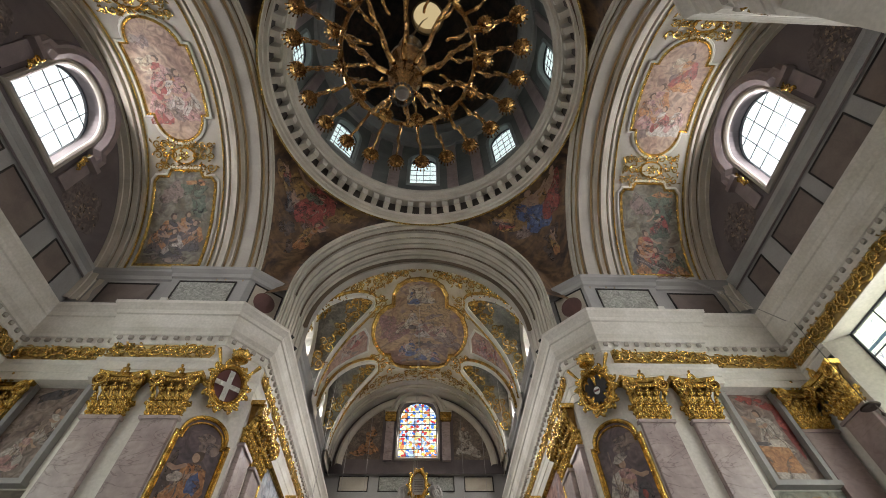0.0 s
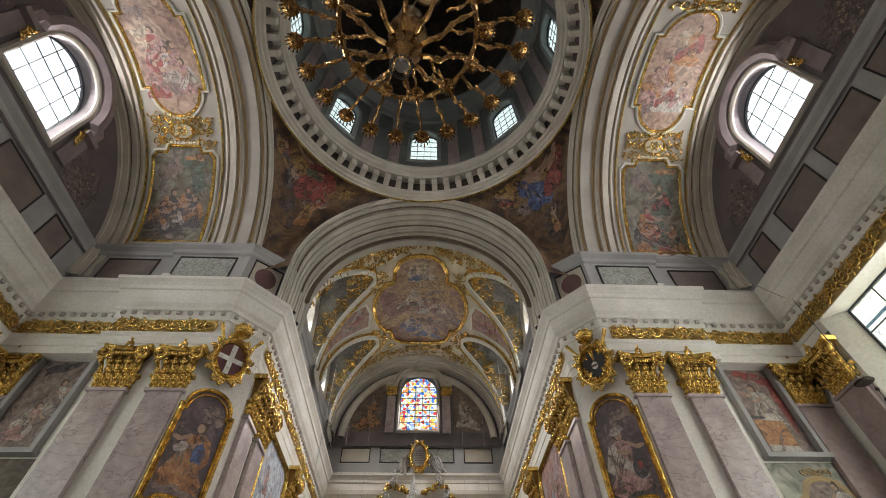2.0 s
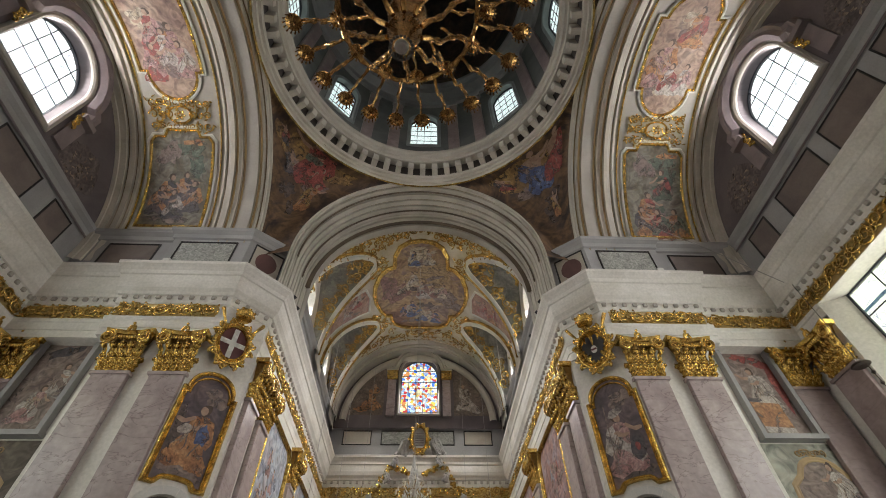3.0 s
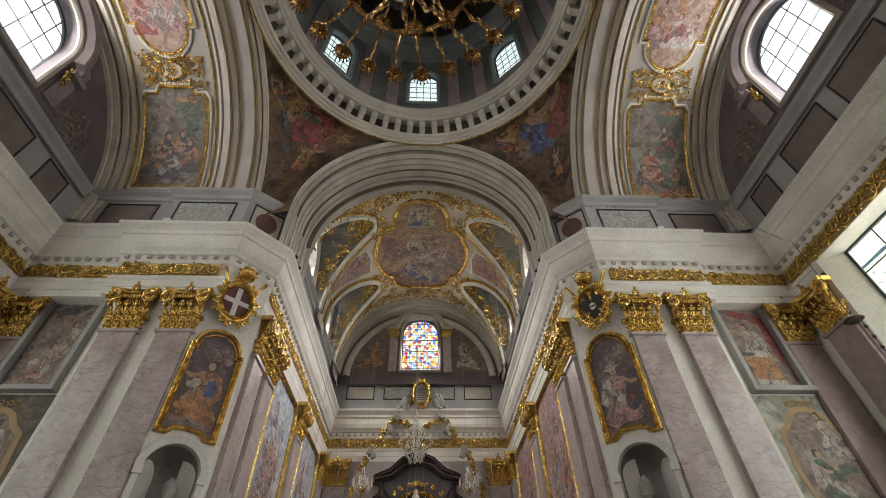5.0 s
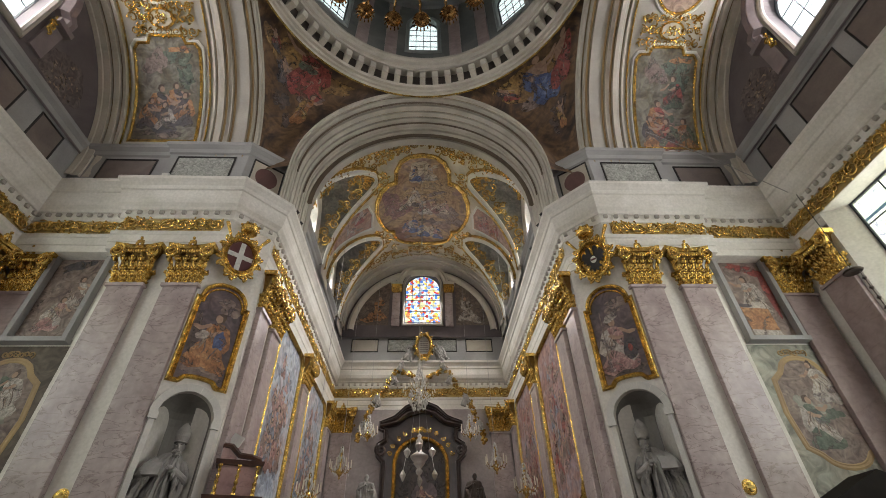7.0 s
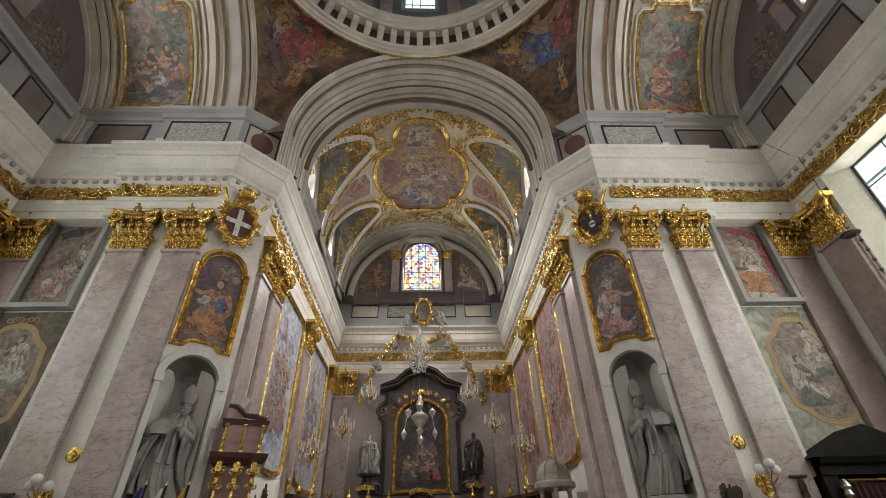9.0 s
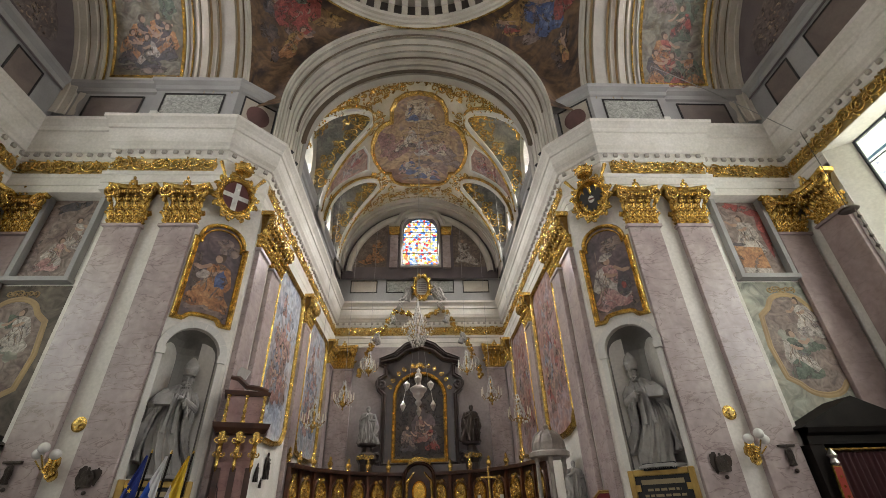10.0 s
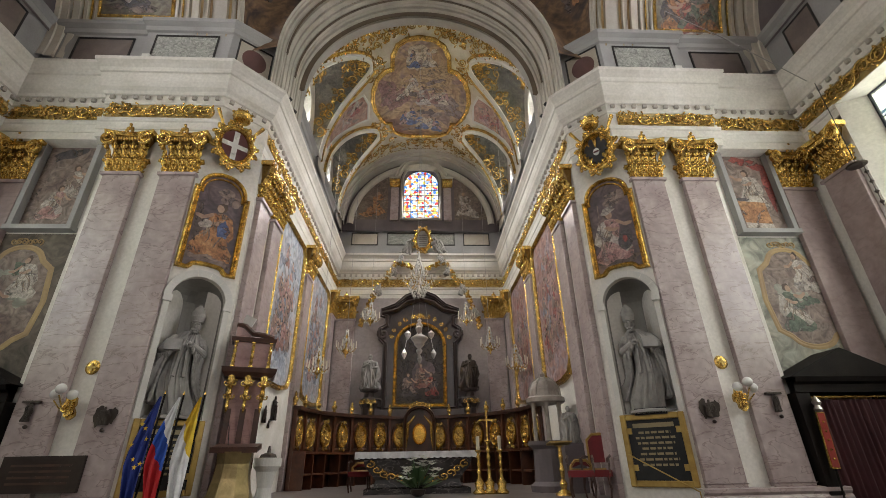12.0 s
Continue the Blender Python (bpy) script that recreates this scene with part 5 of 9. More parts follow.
for s in (-1, 1):
    part("column", box(s * 1.55 - 0.22, s * 1.55 + 0.22, EY - 0.16, EY, EYE + 12.5, EYE + 14.7), MARBLE, t)
    bm = bmesh.new()
    for k in range(7):
        lf = leaf_bm(0.16, 0.42, 0.2)
        lf.transform(Matrix.Translation((s * 1.55 - 0.24 + 0.08 * k, EY - 0.15, EYE + 14.7)) @ Matrix.Rotation(math.pi, 4, "Z"))
        me = bpy.data.meshes.new("tmp")
        lf.to_mesh(me)
        lf.free()
        bm.from_mesh(me)
        bpy.data.meshes.remove(me)
    box(s * 1.55 - 0.32, s * 1.55 + 0.32, EY - 0.3, EY, EYE + 15.12, EYE + 15.24, bm)
    part("small_capital", bm, GOLD, t)
bm = bmesh.new()
for k in range(8):
    spiral(mp, -0.35 + 0.1 * k, EYE + 16.72 + 0.08 * (k % 2), 0.12, 1.3, k, 1 if k % 2 else -1, 0.035, 10, 0.2, bm)
tagged(part("keystone_ornament", bm, GOLD, t), kind="stuff")
GRISAILLE = fresco("brown_grisaille", [(0.09, 0.07, 0.06), (0.15, 0.12, 0.1), (0.24, 0.2, 0.165)], 1.4, seed=4)
for s in (-1, 1):
    t = thing("lunette_fresco", "brown fresco of a seated robed figure in the lunette", "fresco", "east lunette frescoes")
    out = [(s * 1.95, EYE + 12.6), (s * 3.9, EYE + 12.6), (s * 3.75, EYE + 13.5), (s * 3.2, EYE + 14.5), (s * 2.6, EYE + 15.1), (s * 1.95, EYE + 15.5)]
    part("scene", panel(dense(out), mp, 0.008, 5), GRISAILLE, t)
    part("arch_moulding", rim([(s * 4.02, EYE + 12.5), (s * 3.87, EYE + 13.5), (s * 3.3, EYE + 14.6), (s * 2.7, EYE + 15.25), (s * 2.0, EYE + 15.7)], mp, 0.14, 0.12, closed=False), STONE, t)
    for k, (x, y, rx, ry) in enumerate(((2.65, 13.2, 0.45, 0.42), (2.55, 13.9, 0.28, 0.4), (3.1, 12.95, 0.35, 0.2))):
        painted_folds(t, mp, s * x, EYE + y, rx * 2, ry * 2, 33 + k, 12, 0.03)
        part("painted_drapery", blob(mp, s * x, EYE + y, rx, ry, k + 3 * s, 0.012 + 0.003 * k, 0.4), ORANGE_ROBE if s < 0 else WHITE_ROBE, t)
    part("painted_highlight", blob(mp, s * 2.5, EYE + 14.35, 0.1, 0.12, 2, 0.025, 0.1), SKIN, t)

# ---- chancel vault with lunettes ----
VAULTP = mat("vault_paint", (0.64, 0.6, 0.52), (0.48, 0.43, 0.33), 0.7, scale=1.5, fine=20)
cmap = lambda u, v, w=0.0: Vector(((VR - w) * math.sin(u / VR), v, VZ + (VR - w) * math.cos(u / VR)))
LUN = [(14.4, 1.62, 3.95), (19.05, 1.6, 3.9)]
bm = bmesh.new()
na, ny, ya, yb = 104, 96, 12.4, EY + 0.3
grid = [[bm.verts.new(cmap((i / na - 0.5) * math.pi * VR * 1.06, ya + (yb - ya) * j / ny)) for j in range(ny + 1)] for i in range(na + 1)]
for i in range(na):
    for j in range(ny):
        q = (grid[i][j], grid[i + 1][j], grid[i + 1][j + 1], grid[i][j + 1])
        c = sum((v.co for v in q), Vector()) / 4
        if any(((c.y - y0) / w) ** 2 + ((c.z - VZ) / h) ** 2 < 1 for y0, w, h in LUN):
            continue
        bm.faces.new(q)
bmesh.ops.delete(bm, geom=[v for v in bm.verts if not v.link_faces], context="VERTS")
obj("ceiling_chancel", bm, VAULTP, label="gilded and painted barrel vault over the chancel", category="ceiling", kind="structure", smooth=True)
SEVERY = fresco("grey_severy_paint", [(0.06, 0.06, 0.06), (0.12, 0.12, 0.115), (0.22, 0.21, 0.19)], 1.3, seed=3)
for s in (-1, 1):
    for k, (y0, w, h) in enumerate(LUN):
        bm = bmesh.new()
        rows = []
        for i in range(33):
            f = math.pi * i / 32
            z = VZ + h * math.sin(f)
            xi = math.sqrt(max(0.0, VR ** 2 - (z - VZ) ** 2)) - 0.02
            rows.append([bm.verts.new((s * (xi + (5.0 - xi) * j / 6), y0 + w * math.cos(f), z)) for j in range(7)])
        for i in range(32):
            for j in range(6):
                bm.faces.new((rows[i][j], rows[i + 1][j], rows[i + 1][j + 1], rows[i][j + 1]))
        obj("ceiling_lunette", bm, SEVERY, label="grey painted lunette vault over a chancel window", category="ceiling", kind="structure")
        mp = plane_map((s * 4.85, y0, 0), (0, -s, 0), (0, 0, 1))
        bm = wall_with_openings(mp, -1.7, 1.7, Z_ATTIC - 1.0, VZ + 4.2, [(-0.72, 0.72, Z_ATTIC + 0.1, VZ + 2.0, True)], 0.6)
        obj("wall_clerestory", bm, PLASTER, label="white plaster clerestory wall round a window", category="wall", kind="structure")
        window(mp, -0.72, 0.72, Z_ATTIC + 0.1, VZ + 2.0, 3, 4, 0.5, True)
        # rib along the groin
        pts = []
        for i in range(41):
            f = math.pi * i / 40
            zz = h * math.sin(f)
            pts.append((s * VR * math.acos(max(-1, min(1, zz / VR))), y0 + w * math.cos(f) * 1.06))
        t = thing("vault_rib", "cream moulded rib edging a lunette", "rib", "chancel vault ribs")
        part("band", rim(pts, cmap, 0.3, 0.09, closed=False), WHITE, t)
        part("gilded_edge", rim([(u - s * 0.02, v + (0.24 if v > y0 else -0.24)) for u, v in pts], cmap, 0.14, 0.1, closed=False), GOLD, t)
    backdrop(s * 7.5, s * 7.5, 11.5, 22, 12, 20)
    # pink painted spandrel between the lunettes
    t = thing("vault_painting", "rose-toned painted spandrel with cream border", "ceiling painting", "vault paintings")
    o = [(s * u, v) for u, v in ((2.95, 15.9), (2.75, 16.6), (2.9, 17.6), (4.0, 17.35), (5.2, 16.95), (6.1, 16.75), (6.2, 16.4), (5.2, 16.2), (4.0, 15.9))]
    cup = lambda u, v, w=0.0: cmap(u, -v, w)
    ROSE = fresco("rose_fresco", [(0.22, 0.1, 0.08), (0.3, 0.17, 0.13), (0.4, 0.28, 0.24), (0.25, 0.14, 0.15)], 1.0, seed=8)
    part("scene", panel(dense(o, 0.2), cmap, 0.02, 6), ROSE, t)
    part("border", rim(dense(o, 0.3), cmap, 0.12, 0.06), WHITE, t)
    painted_group(t, cup, s * 3.9, -16.7, 1.9, 1.3, 70 + s, 2, [PINK_ROBE, RED_ROBE, WHITE_ROBE, ORANGE_ROBE], 0.025, 0.8)

CEILF = fresco("ceiling_cloud_fresco", [(0.18, 0.1, 0.08), (0.26, 0.16, 0.1), (0.37, 0.26, 0.15), (0.24, 0.17, 0.15), (0.19, 0.11, 0.09)], 0.6, seed=6)
hf = [(0.0, 13.35), (0.6, 13.42), (1.05, 13.7), (1.3, 14.2), (1.34, 14.7), (1.36, 14.92), (1.75, 14.98), (2.15, 15.3), (2.43, 15.9), (2.52, 16.5), (2.45, 17.2), (2.22, 17.9), (1.98, 18.35), (1.68, 18.5), (1.66, 18.8), (1.5, 19.25), (1.12, 19.6), (0.6, 19.8), (0.0, 19.84)]
o = hf + [(-u, v) for u, v in reversed(hf[1:-1])]
t = thing("vault_painting", "large lobed ceiling fresco of golden clouds and figures, gilded frame", "ceiling painting")
part("scene", panel(dense(o, 0.25), cmap, 0.025, 10, (0, 16.7)), CEILF, t)
part("frame", rim(dense(o, 0.35), cmap, 0.2, 0.16), GOLD, t, "heavy gilded frame")
LIGHTF = cloth("pale_cloud_paint", [(0.4, 0.32, 0.22), (0.55, 0.47, 0.36), (0.62, 0.56, 0.46)], 9, 1.6)
YELLOW_GLOW = cloth("golden_cloud_paint", [(0.32, 0.2, 0.1), (0.42, 0.29, 0.15), (0.5, 0.38, 0.22)], 23, 1.2)
RED_ROBE_PALE = cloth("dusky_rose_paint", [(0.16, 0.07, 0.06), (0.26, 0.13, 0.11), (0.36, 0.22, 0.19)], 24, 1.6)
part("painted_glow", blob(cmap, 0, 14.6, 0.7, 0.8, 2, 0.03, 0.3), LIGHTF, t)
part("painted_glow", blob(cmap, 0.35, 15.9, 1.1, 1.2, 12, 0.031, 0.35), YELLOW_GLOW, t)
part("painted_cloud", blob(cmap, -1.5, 16.6, 0.7, 0.9, 22, 0.033, 0.5), RED_ROBE_PALE, t)
part("painted_cloud", blob(cmap, 1.5, 17.3, 0.8, 0.6, 23, 0.033, 0.5), CLOUD_MID, t)
painted_group(t, cup, 0.0, -14.5, 2.0, 1.3, 80, 2, [WHITE_ROBE, BLUE_ROBE, LIGHTF], 0.036, 0.7, [LIGHTF, CLOUD_MID])
painted_group(t, cup, 0.1, -16.4, 3.6, 2.2, 81, 5, [PINK_ROBE, RED_ROBE_PALE, LIGHTF, WHITE_ROBE], 0.036, 0.55, [CLOUD_MID, LIGHTF, CLOUD_DARK])
painted_group(t, cup, 0.0, -18.3, 3.0, 2.2, 82, 5, [WHITE_ROBE, LIGHTF, PINK_ROBE, BLUE_ROBE], 0.04, 0.55, [CLOUD_MID, CLOUD_DARK])


def stucco(name, mp, spots, seed, label, r=(0.12, 0.24), thick=0.04):
    """Loose gilded scrollwork spread over a surface."""
    rnd = random.Random(seed)
    bm = bmesh.new()
    for u, v in spots:
        rr = rnd.uniform(*r)
        spiral(mp, u, v, rr, rnd.uniform(1.1, 1.8), rnd.uniform(0, 6.28), rnd.choice((-1, 1)), thick, 13, 0.03, bm, 4)
        for k in range(3):
            a = rnd.uniform(0, 6.28)
            p0, p1 = mp(u + rr * math.cos(a), v + rr * math.sin(a), 0.03), mp(u + rr * 1.7 * math.cos(a + 0.5), v + rr * 1.7 * math.sin(a + 0.5), 0.06)
            tube([p0, p0.lerp(p1, 0.5) + (mp(u, v, 0.06) - mp(u, v, 0)) * 0.5, p1], [thick * 0.5, thick * 1.2, thick * 0.3], 4, bm)
    return obj(name, bm, GOLD, label=label, category="stucco", kind="stuff")


rnd = random.Random(5)
spots = [(u * 0.36, v + 0.05 * math.sin(u * 3)) for u in range(-15, 16) for v in (12.75, 13.08) if abs(u) > 1 or v < 13]
spots += [(s * (1.5 + 0.45 * k), 13.3 + 0.12 * k) for s in (-1, 1) for k in range(6)]
spots += [(s * u, v) for s in (-1, 1) for u, v in ((1.95, 14.3), (1.9, 14.7), (2.2, 14.9), (2.5, 15.2), (2.1, 18.75), (2.4, 18.4), (2.0, 19.2), (2.6, 18.1), (1.7, 19.8), (2.2, 19.5))]
spots += [(u * 0.35, 20.3 + rnd.uniform(-0.15, 0.2)) for u in range(-13, 14)] + [(u * 0.4, 20.9) for u in range(-8, 9)]
spots += [(s * (6.0 + rnd.uniform(-0.4, 0.3)), v) for s in (-1, 1) for v in (12.8, 15.9, 16.9, 17.4, 20.6)]
stucco("gilded_stucco", cmap, spots, 3, "gilded scrollwork stucco covering the chancel vault")
for k, (y0, w, h) in enumerate(LUN):
    for s in (-1, 1):
        lm = lambda u, v, o=0.0, y0=y0, w=w, h=h, s=s: Vector((s * u, y0 + (w - o) * math.cos(v), VZ + (h - o) * math.sin(v)))
        sp = [(math.sqrt(max(0.3, VR ** 2 - (h * math.sin(v)) ** 2)) + 0.35 + 0.25 * (i % 2), v) for i, v in enumerate([0.35 + 0.12 * q for q in range(21)])]
        bm = bmesh.new()
        for i, (u, v) in enumerate(sp):
            for du, r, th in ((-0.12, 0.24, 0.045), (0.2, 0.16, 0.035)):
                loc = lambda a, b, o=0.0, u=u + du, v=v, lm=lm: lm(u + a, v + b / 3.0, o)
                spiral(loc, 0, 0, r, 1.5, i + du * 9, 1 if i % 2 else -1, th, 14, 0.04, bm, 5)
        obj("gilded_stucco", bm, GOLD, label="gilded scrollwork edging a lunette", category="stucco", kind="stuff")

# end rib of the chancel vault
ENDPROF = [(4.55, 20.7), (4.44, 20.72), (4.43, 20.86), (4.5, 20.87), (4.5, 20.92), (4.4, 20.94), (4.39, 21.3), (4.46, 21.31), (4.46, 21.36), (4.36, 21.38), (4.35, 21.52), (4.42, 21.53), (4.42, 21.58), (4.33, 21.6), (4.32, 21.95), (4.38, 21.97), (4.38, EY + 0.02)]
bm = arch(chancel_vault, ENDPROF, 0.0, math.pi, 56)
paint_bands(obj("end_arch", bm, STONE, label="moulded grey wall arch at the chancel end", category="arch", kind="structure"), ENDPROF)
bm = arch(chancel_vault, [(4.22, EY + 0.02), (4.22, EY - 0.14), (4.1, EY - 0.2), (3.98, EY - 0.16), (3.9, EY - 0.1), (3.86, EY + 0.02)], 0.02, math.pi - 0.02, 56)
obj("lunette_moulding", bm, CREAMBAND, label="cream moulded band round the chancel end lunette", category="moulding", kind="structure")

# ---- transept vault bands ----
TR = 5.21
SKYF = [fresco("transept_fresco", tn, 0.8, seed=k) for k, tn in enumerate(([(0.2, 0.13, 0.11), (0.29, 0.2, 0.16), (0.37, 0.28, 0.22), (0.24, 0.19, 0.19)], [(0.08, 0.06, 0.04), (0.13, 0.12, 0.085), (0.22, 0.21, 0.18), (0.13, 0.1, 0.07)]))]
for s in (1, -1):
    tm = lambda u, v, w=0.0, s=s: Vector((s * u, T_Y + (TR - w) * math.cos(v / TR), T_Z + (TR - w) * math.sin(v / TR)))
    lo = [(7.85, 1.35), (10.1, 1.35), (10.1, 4.75), (9.95, 4.95), (9.6, 4.95), (9.5, 5.2), (8.4, 5.2), (8.3, 4.95), (8.0, 4.95), (7.85, 4.75)]
    hi = [(7.95, 7.25)] + arc(9.0, 7.25, 0.85, 0.95, 180, 360, 12) + [(10.1, 7.25), (10.1, 9.75)] + arc(9.0, 9.75, 0.85, 0.95, 0, 180, 12) + [(7.95, 9.75)]
    groups = ((lo, (9.0, 3.2), SKYF[1], "lower transept vault fresco of figures in a landscape", (1.9, 3.0), [WHITE_ROBE, GREEN_ROBE, ORANGE_ROBE, RED_ROBE, DARKROBE]), (hi, (9.0, 8.5), SKYF[0], "oblong transept vault fresco of rosy clouds and figures", (1.8, 3.2), [PINK_ROBE, WHITE_ROBE, RED_ROBE, ORANGE_ROBE]))
    for k, (o, c, mt, lab, (w, h), mats) in enumerate(groups):
        t = thing("vault_painting", lab, "ceiling painting", "transept vault paintings")
        part("scene", panel(dense(o, 0.25), tm, 0.03, 8, c), mt, t)
        part("frame", rim(dense(o, 0.4), tm, 0.1, 0.08), GOLD, t, "thin gilded frame")
        part("white_border", rim(dense([(c[0] + (u - c[0]) * 1.1, c[1] + (v - c[1]) * 1.05) for u, v in o], 0.4), tm, 0.09, 0.06), WHITE, t)
        if k == 0:
            for q, (x, y, rx, ry, mc) in enumerate(((0.35, 1.3, 0.45, 0.3, GREEN_ROBE), (-0.4, 1.1, 0.4, 0.4, CLOUD_MID), (0.6, 0.7, 0.3, 0.35, GREEN_ROBE), (0.5, 1.55, 0.35, 0.12, ORANGE_ROBE), (-0.1, -1.5, 0.7, 0.16, CLOUD_DARK))):
                part("painted_foliage" if mc is GREEN_ROBE else "painted_cloud", blob(tm, c[0] + s * x, c[1] + y, rx, ry, 400 + q, 0.032 + 0.0006 * q, 0.45), mc, t)
        painted_group(t, tm, c[0], c[1] - (0.5 if k == 0 else 0), w * 1.05, h * 1.05, 90 + k * 3 + s, 5, mats, 0.035, 0.44, [SKYF[1], CLOUD_MID, GREEN_ROBE] if k == 0 else [CLOUD_MID, LIGHTF])
    rnd = random.Random(9)
    for v0 in (5.75, 11.3):
        sp = [(8.0 + 0.28 * i, v0 + dv) for i in range(8) for dv in (-0.42, 0.0, 0.42) if not (2 < i < 5 and dv == 0)]
        stucco("gilded_stucco", tm, sp, int(v0 * 10) + s, "gilded scrollwork round a small medallion on the vault", (0.12, 0.19), 0.03)
        t = thing("vault_medallion", "small cream medallion with gilded rim on the vault", "medallion", "vault medallions")
        o = arc(9.0, v0, 0.42, 0.3, 0, 345, 23)
        part("field", panel(o, tm, 0.03, 3), CREAMP, t)
        part("rim", rim(o, tm, 0.07, 0.08), GOLD, t)
        bm = bmesh.new()
        for q in range(6):
            spiral(tm, 9.0 + 0.12 * math.cos(q * 1.05), v0 + 0.1 * math.sin(q * 1.05), 0.08, 1.2, q, 1, 0.025, 8, 0.05, bm, 4)
        tagged(part("rosette", bm, GOLD, t), kind="stuff")
    for v0, v1, u in ((0.6, 15.8, 7.55), (0.6, 15.8, 10.35)):
        t = thing("vault_moulding", "thin gilded moulding along the transept vault band", "moulding", "vault mouldings")
        part("strip", rim([(u, v0 + (v1 - v0) * i / 50) for i in range(51)], tm, 0.05, 0.05, closed=False), GOLD, t)
    # thin gilded and dark lines on the crossing arch
    ta = lambda u, v, w=0.0, s=s: Vector((s * u, T_Y + (5.0 - w) * math.cos(v / 5.0), T_Z + (5.0 - w) * math.sin(v / 5.0)))
    for u, wd in ((5.97, 0.06), (6.55, 0.06), (6.84, 0.04)):
        t = thing("vault_moulding", "thin ochre line moulding along the crossing arch", "moulding", "vault mouldings")
        part("strip", rim([(u, 0.4 + 14.9 * i / 50) for i in range(51)], ta, wd, 0.09, closed=False), OCHRE, t)
# dark strips paint in the shade of the arch grooves along with ochre lines
DARKLINE = mat("ochre_line_and_groove_shade", (0.15, 0.11, 0.07), (0.1, 0.075, 0.05), 0.7)
ca = lambda u, v, w=0.0: Vector(((4.36 - w) * math.cos(u / 4.36), v, CH_Z + (4.36 - w) * math.sin(u / 4.36)))
for v in (10.42, 11.42, 12.0):
    t = thing("vault_moulding", "thin dark ochre moulding along the chancel arch, groove shade in its colour", "moulding", "vault mouldings")
    part("strip", rim([(13.7 * i / 50, v) for i in range(51)], ca, 0.06, 0.05 if v < 11.8 else 0.2, closed=False), DARKLINE, t)

# painted figures on the pendentives
YEL = cloth("yellow_paint", [(0.2, 0.12, 0.04), (0.38, 0.24, 0.08), (0.45, 0.32, 0.14)], 11)
GOLDEN_SKY = cloth("dim_golden_sky_paint", [(0.13, 0.075, 0.03), (0.3, 0.18, 0.06), (0.52, 0.34, 0.12)], 12, 1.2)
for sx in (1, -1):
    inward = Vector((-sx * 0.6, -0.6, -0.5)).normalized()
    mp = lambda u, v, w=0.0, sx=sx: pend_point(sx, 1, 0.34 - v / 5.5, 0.5 + u / 5.5) + inward * (w + 0.05)
    t = thing("pendentive_figures", "painted robed figures on clouds over the pendentive", "fresco", "pendentive figures")
    part("painted_glow", blob(mp, -0.2 * sx, 0.75, 1.5, 0.7, 61 + sx, 0.0, 0.4), GOLDEN_SKY, t)
    for k, (x, y, rx, ry) in enumerate(((-0.7, -0.3, 0.5, 0.3), (0.6, -0.9, 0.5, 0.3), (0.7, 0.2, 0.4, 0.3), (-0.1, -1.5, 0.3, 0.3))):
        part("painted_cloud", blob(mp, x, y, rx, ry, 65 + k + sx, 0.004 + 0.002 * k, 0.5), CLOUD_DARK if k % 2 else CLOUD_MID, t)
    if sx > 0:
        painted_figure(t, mp, 0.13, -0.44, 2.21, BLUE_ROBE, BLUE_ROBE, 301, 1, 0.02, True)
        painted_figure(t, mp, 1.10, -0.25, 1.95, RED_ROBE, RED_ROBE, 303, -1, 0.04, True)
        painted_figure(t, mp, 0.59, -1.69, 1.04, ORANGE_ROBE, YEL, 305, 1, 0.06, True)
        painted_figure(t, mp, -1.17, 0.12, 0.98, RED_ROBE, DARKROBE, 307, 1, 0.06, True)
    else:
        painted_figure(t, mp, -0.13, -0.38, 2.47, RED_ROBE, RED_ROBE, 311, 1, 0.02)
        part("painted_drapery", blob(mp, 0.05, 0.95, 0.28, 0.25, 71, 0.045, 0.3), GREEN_ROBE, t)
        painted_figure(t, mp, -0.72, -1.50, 1.49, ORANGE_ROBE, YEL, 313, -1, 0.06)
        painted_figure(t, mp, 0.85, -0.38, 0.98, DARKROBE, DARKROBE, 315, -1, 0.06, True)
        painted_figure(t, mp, 1.30, 0.44, 0.78, DARKROBE, RED_ROBE, 317, 1, 0.06, True)

# ---- dome: brackets, drum windows, upper ring, lantern ----
ring = bpy.data.objects["dome_cornice"]
bm = bmesh.new()
pr = [(0.0, 0.0), (0.34, 0.05), (0.36, 0.28), (0.3, 0.55), (0.0, 0.6)]
a = [bm.verts.new((-0.115, -y, z)) for y, z in pr]
b = [bm.verts.new((0.115, -y, z)) for y, z in pr]
bm.faces.new(a)
bm.faces.new(b)
for i in range(len(pr)):
    j = (i + 1) % len(pr)
    bm.faces.new((a[i], a[j], b[j], b[i]))
br = mesh_of(bm, RINGSTONE)
for k in range(64):
    an = 2 * math.pi * k / 64
    share("bracket", br, ring, Matrix.Translation((DC.x + 5.49 * math.sin(an), DC.y + 5.49 * math.cos(an), RING_Z + 0.17)) @ Matrix.Rotation(-an, 4, "Z"))
DRUMGREY = mat("drum_grey_green_plaster", (0.2, 0.205, 0.19), (0.13, 0.135, 0.13), 0.8, scale=0.8, fine=25, bump=0.06)
DRUMPANE = glass("greenish_leaded_glass", (0.42, 0.5, 0.47))
# brown paint and the shade of the bracket gaps share this dark colour
RECESS = mat("brown_recess_paint_and_shade", (0.07, 0.055, 0.045), (0.045, 0.036, 0.03), 0.8)
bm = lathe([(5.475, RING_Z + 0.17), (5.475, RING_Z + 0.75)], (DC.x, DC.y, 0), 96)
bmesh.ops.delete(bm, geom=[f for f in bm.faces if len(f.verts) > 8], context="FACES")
part("recess_band", bm, RECESS, ring, "dark brown band between the brackets, gap shade put into its colour")
